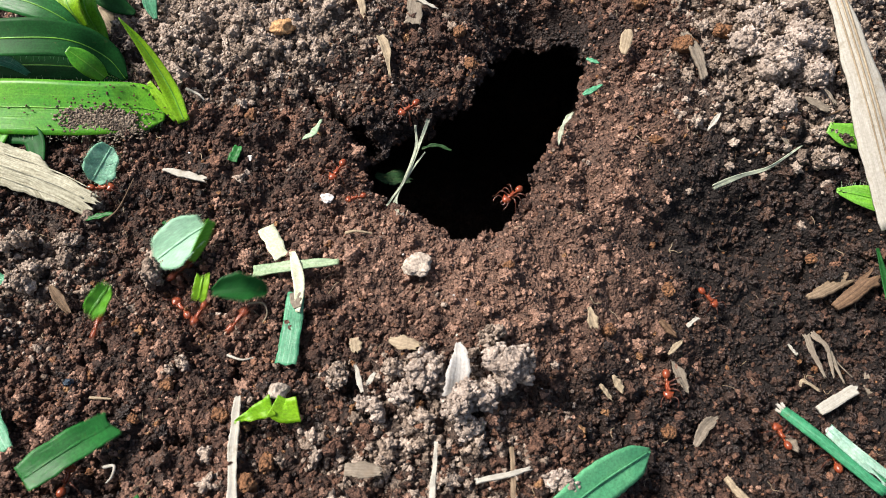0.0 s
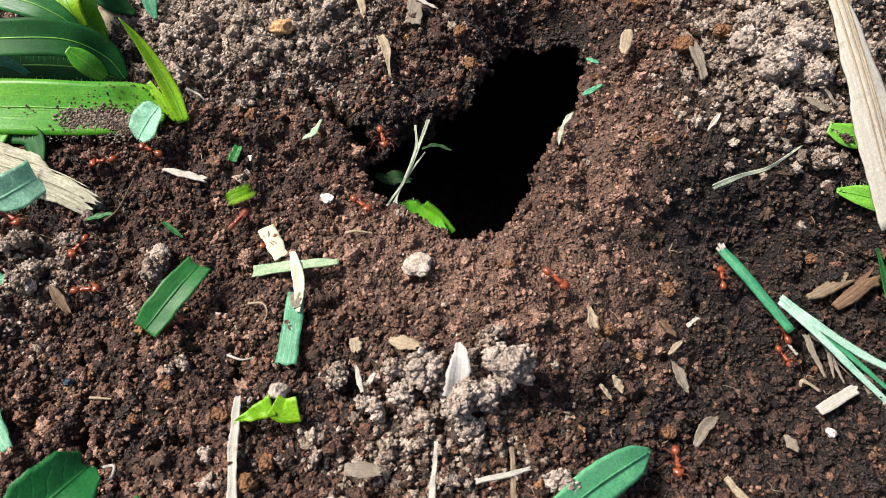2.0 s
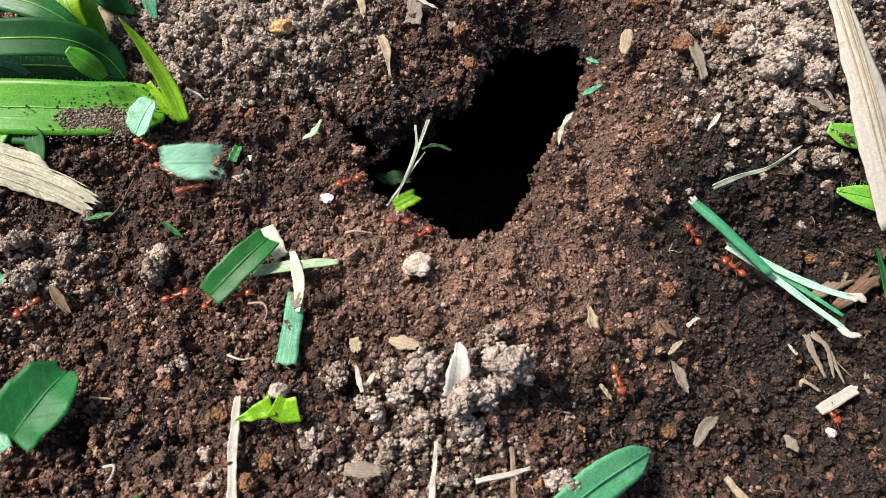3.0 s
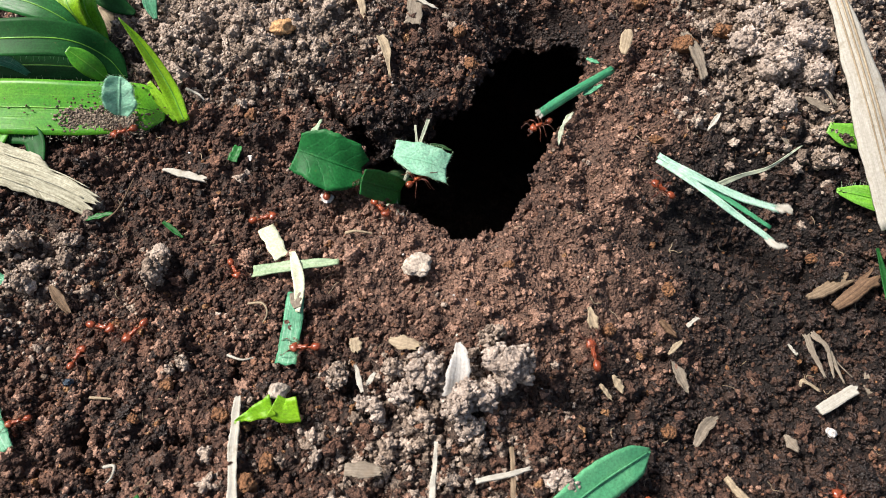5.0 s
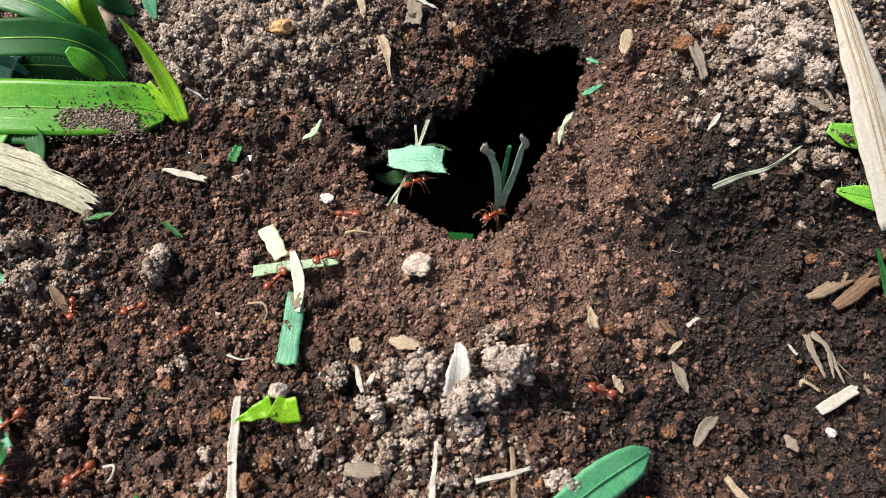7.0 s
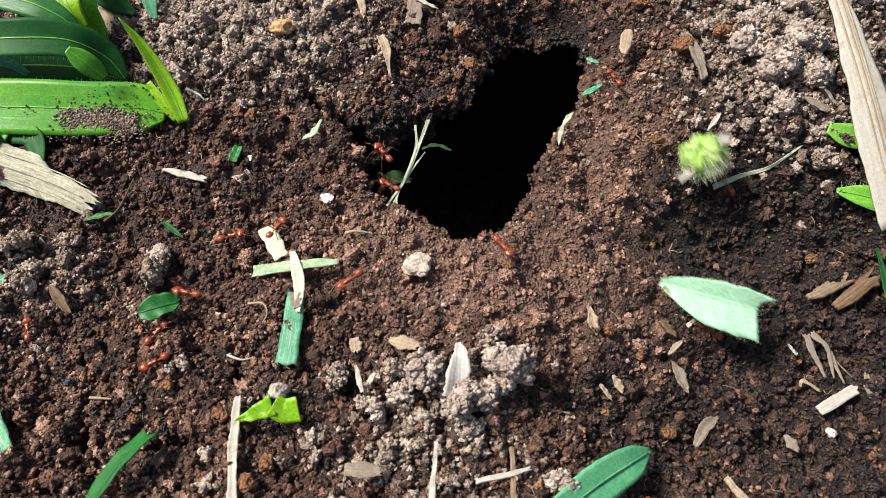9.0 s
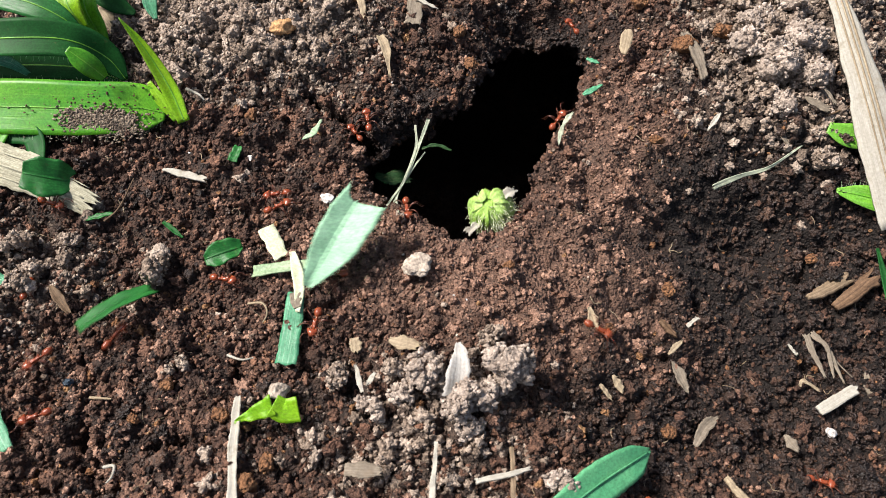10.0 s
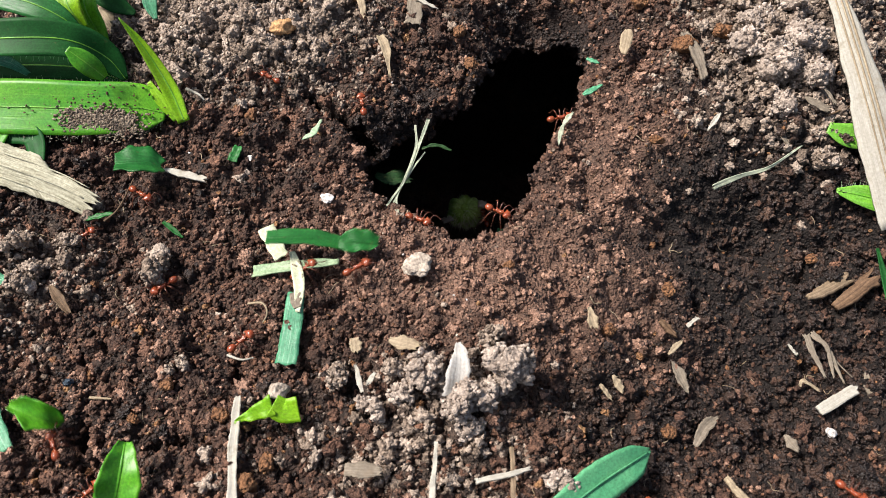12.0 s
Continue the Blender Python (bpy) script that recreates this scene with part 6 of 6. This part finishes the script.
    drag(split_stem(), [(0, 75.4, -37.3, -8.3, 94.0, -56.0, -14.0), (0.6, 75.1, -28.1, -9.0, 94.5, -46.0, -15.0), (1.2, 78.2, -20.5, -9.1, 94.5, -42.0, -13.0), (1.8, 73.8, -11.7, -7.6, 93.2, -31.8, -13.0), (2.4, 70.3, -1.7, -5.6, 91.2, -21.5, -9.2),
                        (3.0, 63.8, 5.5, -5.8, 86.4, -15.5, -5.4), (3.2, 62.3, 5.9, -5.1, 86.6, -9.6, -8.5), (4.0, 58.0, 11.5, 1.0, 80.0, -7.0, -3.0), (4.8, 51.1, 18.4, 6.3, 73.2, -3.0, 2.4), (5.1, 45.5, 20.5, 8.0, 69.5, 3.0, 6.0),
                        (5.5, 36.8, 24.8, 9.8, 63.3, 13.0, 9.2), (5.8, 29.0, 21.5, 9.2, 55.0, 27.0, 12.0), (6.0, 23.2, 18.8, 8.2, 44.6, 38.1, 11.4), (6.2, 21.8, 17.4, 6.0, 30.9, 44.8, 3.1), (6.45, 11.5, 17.9, 5.0, 36.9, 33.8, 5.1), (6.6, 11.0, 14.4, 0.0, 26.8, 38.7, 0.8),
                        (7.0, 12.8, 14.1, -5.1, 13.4, 8.6, 23.0), (7.4, 9.0, 14.5, -28.0, 11.0, 16.0, 1.0), (8.0, 8.0, 15.0, -70.0, 12.0, 24.0, -42.0)], 0.95)
    carry(leaf_piece("leaf_piece", "wedge", 20.5, 9.6, M_PALE, "large pale folded leaf piece held aloft", None, True),
          [(7.4, 118.9, -39.5, -2.9, 39, -21, -41), (8.1, 91.8, -26.5, -8.2, 37, -11, -40), (8.8, 60.2, -15.3, -3.7, 35, -6, -29), (9, 55.7, -11.1, -1.5, 36, -7, -24), (9.2, 44.4, -5.9, 3.5, 37, 2, -30), (9.5, 27.2, -3.1, 8.3, 25, -13, 1), (9.7, 5.9, -2.4, 10.8, 19, -24, 33),
           (10, -22.2, -4.5, 8.7, 16, -27, 57), (10.2, -25.4, 0.4, 8.2, 27, 7, 5), (10.5, -41.5, 7.8, 7.0, 31, 3, 18), (10.7, -55.0, 7.7, 6.1, 32, 1, 28), (10.9, -64.0, 6.4, 5.4, 33, 3, 79), (11.2, -76.4, -4.3, 3.3, 29, -9, 88), (11.4, -82.6, -15.6, 1.9, 32, -25, 79),
           (11.7, -88.0, -28.6, 1.3, 36, -13, 69), (12, -98.5, -37.1, 2.2, 38, -11, 72)])
    carry(leaf_piece("leaf_piece", "round", 8, 5, M_MID, "small dark green leaf piece held aloft"),
          [(6.6, -87.1, -50.4, 0.9, 36, 6, 55), (7.2, -77.3, -44.1, -0.0, 33, -9, 70), (8, -68.6, -32.4, -0.7, 33, 11, 31), (8.8, -58.7, -19.8, 0.1, 14, 9, 24), (9, -57.7, -15.0, 0.6, 15, 8, 24), (9.2, -55.1, -14.7, 0.9, 15, 8, 24), (9.5, -50.6, -9.0, 2.0, 22, 3, 27),
           (9.8, -47.7, -3.2, 3.1, 23, -2, 30), (10.2, -43.1, -4.4, 3.5, 21, 9, 13), (10.5, -38.6, -6.6, 3.9, 22, 17, -1), (11, -37.7, -6.4, 4.1, 15, 8, 12), (11.4, -31.5, -5.3, 5.1, 16, 6, 11), (11.7, -25.8, -8.0, 6.0, 15, 5, 9), (12, -17.2, -3.6, 7.4, 15, 8, -0)], size=0.9)
    carry(leaf_piece("leaf_piece", "blade", 15.5, 4.8, M_MID, "long dark blue-green blade piece held aloft"),
          [(8.2, -54.6, -61.5, 3.2, -34, -2, 63), (8.8, -55.8, -52.4, 2.2, -34, -3, 58), (9.2, -59.6, -46.0, 1.4, -32, -4, 58), (9.5, -65.9, -38.7, 0.6, -34, -7, 61), (9.8, -70.4, -24.5, 0.3, -27, -12, 62), (10, -66.2, -15.5, 1.0, -20, 2, 37), (10.2, -61.0, -8.6, 2.1, -13, 11, 21),
           (10.5, -49.0, -5.8, 3.6, -16, 17, 5), (11, -42.5, -7.6, 4.2, -17, 15, 4), (11.4, -39.9, -6.3, 4.8, -17, 16, 1), (11.7, -33.5, -6.8, 5.7, -17, 15, -0), (12, -28.4, -2.9, 6.8, -15, 11, 2)])
    carry(leaf_piece("leaf_piece", "angular", 10, 8.4, M_MID, "green leaf piece with cut edge held aloft"),
          [(8.6, -112.5, 22.1, 8.2, 52, -2, 45), (9.2, -96.3, 22.1, 7.8, -11, 47, -26), (9.5, -89.6, 19.9, 7.3, -11, 46, -26), (9.8, -88.5, 16.0, 6.4, 17, 41, -13), (10.2, -84.5, 14.7, 6.1, 45, 16, 22), (10.5, -82.6, 14.4, 6.0, 43, 20, 17), (10.8, -81.0, 13.5, 5.8, 45, 12, 25), (11, -75.8, 16.1, 6.3, 26, 3, 32),
           (11.2, -71.7, 19.5, 7.0, 6, 9, 23), (11.7, -70.6, 19.7, 7.1, 1, 9, 23), (12, -67.1, 17.6, 6.6, -8, 20, 10)])
    carry(leaf_piece("leaf_piece", "bent", 10, 7.5, M_GRASS, "bent green leaf piece held aloft"),
          [(9.8, -67.9, -61.5, 2.9, 29, 7, 51), (10.4, -66.2, -52.5, 1.9, 30, 4, 50), (11, -64.6, -49.4, 1.6, 30, 3, 50), (11.4, -62.6, -54.6, 1.9, 22, -21, 97), (11.7, -57.5, -49.9, 1.9, 23, -17, 87), (12, -56.9, -49.2, 1.9, 23, -17, 87)], aside=(-6, -3))
    carry(leaf_piece("leaf_piece", "curl", 9.5, 5.5, M_GRASS, "curled bright green leaf piece held aloft"),
          [(10.4, -84.3, -55.8, 2.4, 34, 7, 55), (11.2, -75.0, -57.4, 1.5, 33, 4, 52), (11.5, -72.5, -54.0, 1.2, 26, 16, 24), (11.7, -71.0, -47.5, 1.0, 22, 24, 10), (12, -75.9, -38.1, 0.5, 14, 32, -11)], aside=(4, -5))
    carry(flower_tuft(),
          [(7, 105.8, -2.3, -5.1, 38, -26, -19), (8, 84.4, 7.8, -6.4, 39, -21, -16), (8.8, 62.2, 15.5, -0.2, 38, -22, -4), (9, 58.4, 21.5, 6.1, 37, -28, 4), (9.2, 44.8, 31.0, 11.6, 36, -10, -10), (9.5, 19.3, 26.8, 8.3, 34, -5, -4), (9.7, 14.5, 23.9, 5.7, 31, -13, 8),
           (10, 10.7, 12.1, -1.9, 25, -15, 14), (10.5, 11.3, 16.0, -14.9, 26, -9, 6), (11, 10.5, 30.1, -32.5, 37, -2, -2), (11.5, 8.7, 43.3, -44.2, 38, -2, -1), (12, 6.6, 50.3, -51.0, 38, -1, -1)], aside=(6, -2))
    # ants that bear nothing
    march([(0, -7.9, 35.4), (0.6, -8.8, 34.6), (1, -12.2, 32.2), (1.5, -15.0, 29.8), (2, -13.9, 27.3), (2.2, -12.7, 22.3), (2.5, -13.8, 17.2), (3, -20.8, 15.0), (4, -43.7, 3.7), (5, -62.2, -19.1), (6, -78.6, -38.5), (6.6, -89.9, -49.8)])
    march([(0, -23.5, 18.2), (0.5, -24.7, 15.9), (1, -23.7, 13.6), (1.5, -22.1, 12.7), (2.2, -15.9, 6.9), (3, -4.7, 0.7, -2), (3.4, -0.6, 12.1, -36)])
    march([(0, -19.0, 10.7), (0.6, -22.9, 9.4), (1.2, -27.6, 5.4), (2, -37.0, 0.4), (3, -47.6, -12.9), (4.2, -64.1, -31.4), (5.6, -92.6, -43.3)], 0.7)
    march([(0.8, -97.9, -19.4), (1.5, -89.4, -13.3), (2, -74.6, -9.6), (2.5, -69.8, -11.2), (2.8, -61.5, -13.0), (3, -54.9, -11.5), (4, -27.2, 0.9), (4.8, -10.3, 5.8), (5.2, -0.6, 12.1, -36)])
    march([(0.2, -85.2, 17.0), (1, -77.0, 21.3), (1.5, -75.3, 22.8), (2, -77.0, 21.3), (2.4, -75.7, 26.0), (3.2, -58.2, 16.9), (4.4, -38.8, 16.4), (5, -18.3, 15.7), (5.6, -2.1, 12.1, -36)], 0.9)
    march([(0, -53.5, -14.4), (0.8, -65.7, -0.8), (1.5, -75.3, 5.7), (2, -78.3, 0.6), (3, -85.8, -13.9), (4, -100.4, -22.0)], 0.9)
    march([(4, -93.4, -2.3), (4.8, -73.5, -15.6), (5, -69.5, -18.1), (5.4, -61.7, -16.8), (5.6, -53.9, -15.3), (6, -53.4, -13.2), (6.2, -46.3, -13.7), (6.6, -37.6, -13.2), (7, -34.1, -9.0), (7.4, -29.1, -4.6), (8.2, -12.7, 5.9), (8.7, -0.6, 12.1, -36)])
    march([(4, -78.6, -38.5), (5, -72.9, -24.6), (5.4, -72.3, -22.8), (5.8, -74.7, -17.1), (6.2, -78.1, -12.7), (6.6, -78.1, -11.2), (7, -76.7, -13.8), (8, -76.5, -31.3), (9, -88.7, -45.4)], 0.8)
    march([(4.4, -2.1, 12.1, -36), (4.9, -18.3, 15.7), (5.2, -36.7, 20.8), (5.4, -45.9, 21.9), (5.5, -51.3, 18.2), (5.6, -57.4, 11.0), (5.8, -60.7, 7.5), (6, -60.1, 0.1), (6.2, -63.9, -3.5), (6.4, -70.2, -12.1), (6.5, -73.5, -21.4), (6.8, -77.9, -33.7), (7.4, -89.9, -49.8)], 1.1)
    march([(4.4, -50.1, 4.0), (5.2, -34.9, 6.8), (5.5, -23.6, 5.7), (5.8, -7.8, 6.1), (6.1, -2.3, 3.0, -4), (6.6, -0.6, 12.1, -36)], 0.9)
    march([(3.6, -22.6, 5.0), (4.8, -44.9, -4.6), (5.2, -42.5, -7.4), (5.5, -44.5, -8.9), (6, -47.3, -10.9), (6.5, -47.1, -16.1), (7.2, -55.7, -21.8), (8.4, -72.1, -38.4), (9.4, -89.1, -51.9)], 0.8)
    march([(5.4, -49.1, -2.9), (6.2, -39.3, 2.9), (6.5, -33.7, 6.7), (6.8, -30.9, 7.1), (7, -20.2, 6.2), (7.6, -7.9, 4.1, -2), (8, 0.9, 12.1, -36)], 0.8)
    march([(5.4, 0.9, 12.1, -36), (6, -2.9, -0.1), (6.2, -8.6, -4.0), (6.4, -16.5, -6.5), (6.6, -20.7, -6.9), (7, -24.0, -4.9), (7.4, -26.3, -9.0), (8.2, -40.0, -15.4), (9.4, -65.2, -31.4), (10.6, -89.5, -43.2)], 0.9)
    march([(4.2, -7.1, -18.6), (4.8, -21.8, -24.9), (5.2, -31.5, -24.7), (5.5, -32.7, -25.3), (5.8, -36.1, -26.2), (6, -39.8, -29.6), (6.5, -56.2, -39.6), (7, -65.7, -48.6), (7.4, -72.5, -55.9)])
    march([(5.4, -41.4, -4.8), (6.2, -55.5, -9.4), (6.6, -60.5, -11.6), (7, -63.8, -13.9), (7.2, -71.1, -16.6), (8, -87.5, -24.1), (8.6, -97.0, -31.7)], 0.8)
    march([(3.6, 33.3, -53.4), (4.4, 30.4, -38.7), (4.8, 28.2, -31.0), (5, 29.4, -25.1), (5.3, 22.2, -11.2), (5.5, 18.0, -7.3), (5.8, 13.9, 0.3), (6.1, 9.5, 5.6, -4), (6.6, 8.2, 12.2, -36)])
    march([(1, 6.8, 12.2, -36), (1.3, 9.4, 3.3), (1.5, 12.0, -2.2), (2, 22.7, -10.4), (2.5, 30.4, -18.3), (3, 34.1, -29.5), (4.2, 37.2, -55.3)])
    march([(4.6, 80.9, -56.1), (5.5, 69.0, -45.1), (6, 59.6, -36.4), (6.5, 48.8, -27.4), (7, 30.0, -32.2), (7.6, 24.2, -22.0), (8.4, 17.0, -7.7), (8.8, 10.5, 4.1), (9.2, 8.2, 12.2, -36)])
    march([(0, 44.6, -29.1), (0.5, 44.3, -35.2), (1, 43.7, -39.2), (1.6, 44.2, -39.8), (2.2, 43.7, -47.5), (2.8, 41.9, -58.2)])
    march([(0, 56.7, -8.3), (0.6, 63.2, -14.3), (1.2, 68.0, -9.7), (2, 72.6, -19.6), (3.2, 80.6, -34.7), (4.4, 93.4, -47.1)], 0.8)
    march([(0, 15.5, 13.7, -3), (0.4, 13.5, 11.7, -4), (1, 8.2, 12.2, -36)])
    march([(8.4, 6.8, 12.2, -36), (8.8, 8.0, 4.0), (9, 12.5, -3.7), (9.5, 21.8, -14.5), (10, 30.5, -20.0), (10.5, 48.9, -25.2), (11.2, 63.5, -35.5), (12, 77.3, -49.4)])
    march([(8.8, 57.2, -56.6), (9.5, 67.5, -45.7), (10.4, 75.6, -48.2), (11.4, 91.2, -51.7)], 0.8)
    march([(8, 0.9, 12.1, -36), (8.5, -7.6, -0.7), (8.8, -14.6, -5.6), (9, -18.6, -10.9), (9.2, -24.9, -13.4), (9.6, -24.6, -17.1), (10.2, -25.4, -20.9), (10.6, -28.7, -21.6), (11, -35.9, -23.7), (11.5, -41.5, -23.9), (12, -39.7, -22.4)])
    march([(7.6, -71.6, -8.6), (8.8, -47.0, 1.6), (9.2, -43.4, 2.5), (9.5, -42.5, 6.1), (10.2, -33.1, 10.2), (10.5, -26.1, 17.8), (11, -16.9, 13.3), (11.5, -5.5, 3.9, -5), (12, -0.6, 12.1, -36)])
    march([(8.6, -38.5, 1.9), (9.5, -31.9, 5.7), (10, -36.5, 12.2), (10.6, -44.8, 2.3), (11.4, -51.4, -4.1), (12, -58.1, -9.0)], 0.9)
    march([(8, -26.6, -4.9), (8.8, -45.0, -12.8), (9.2, -61.0, -9.1), (9.4, -67.5, -11.9), (9.6, -71.9, -15.6), (10, -80.5, -25.2), (10.6, -93.3, -38.7)])
    march([(8, -80.9, -31.3), (8.8, -83.5, -21.6), (9.2, -85.5, -15.1), (9.5, -87.3, -12.6), (10, -87.0, -9.0), (10.8, -86.0, -3.4), (12, -77.6, 3.3)], 0.8)
    march([(8, -0.6, 12.1, -36), (8.8, -12.4, 23.6, -4), (9.5, -17.7, 29.8), (10, -17.5, 32.2), (10.5, -18.5, 34.2), (12, -19.0, 36.6)])
    march([(9, -12.2, 17.2, -4), (9.8, -18.8, 26.7), (10.5, -24.2, 33.6), (11.2, -32.9, 39.2), (12, -41.4, 43.9)], 0.8)
    march([(8.4, 2.4, 12.1, -36), (9.2, -9.9, 10.7, -1), (9.5, -8.0, 9.7, -2), (10.5, -7.7, 7.3, -2), (12, -5.2, 6.1, -3)])
    march([(9.2, 11.2, 12.2, -36), (10, 27.4, 34.8, -4), (10.4, 27.8, 34.2, -3), (11.6, 27.5, 34.2, -3), (12, 27.8, 34.3, -3)], 0.9)
    march([(10.8, 8.2, 12.2, -36), (11.5, 11.6, 9.6, -5), (11.8, 12.0, 9.2, -3.5), (12, 12.2, 9.2, -3.5)])
    march([(8.6, 43.3, 37.3), (9.5, 36.3, 48.3), (10, 31.7, 58.5), (10.5, 26.7, 66.4), (11.2, 21.7, 82.2)], 0.8, ant=ANT)


motions()
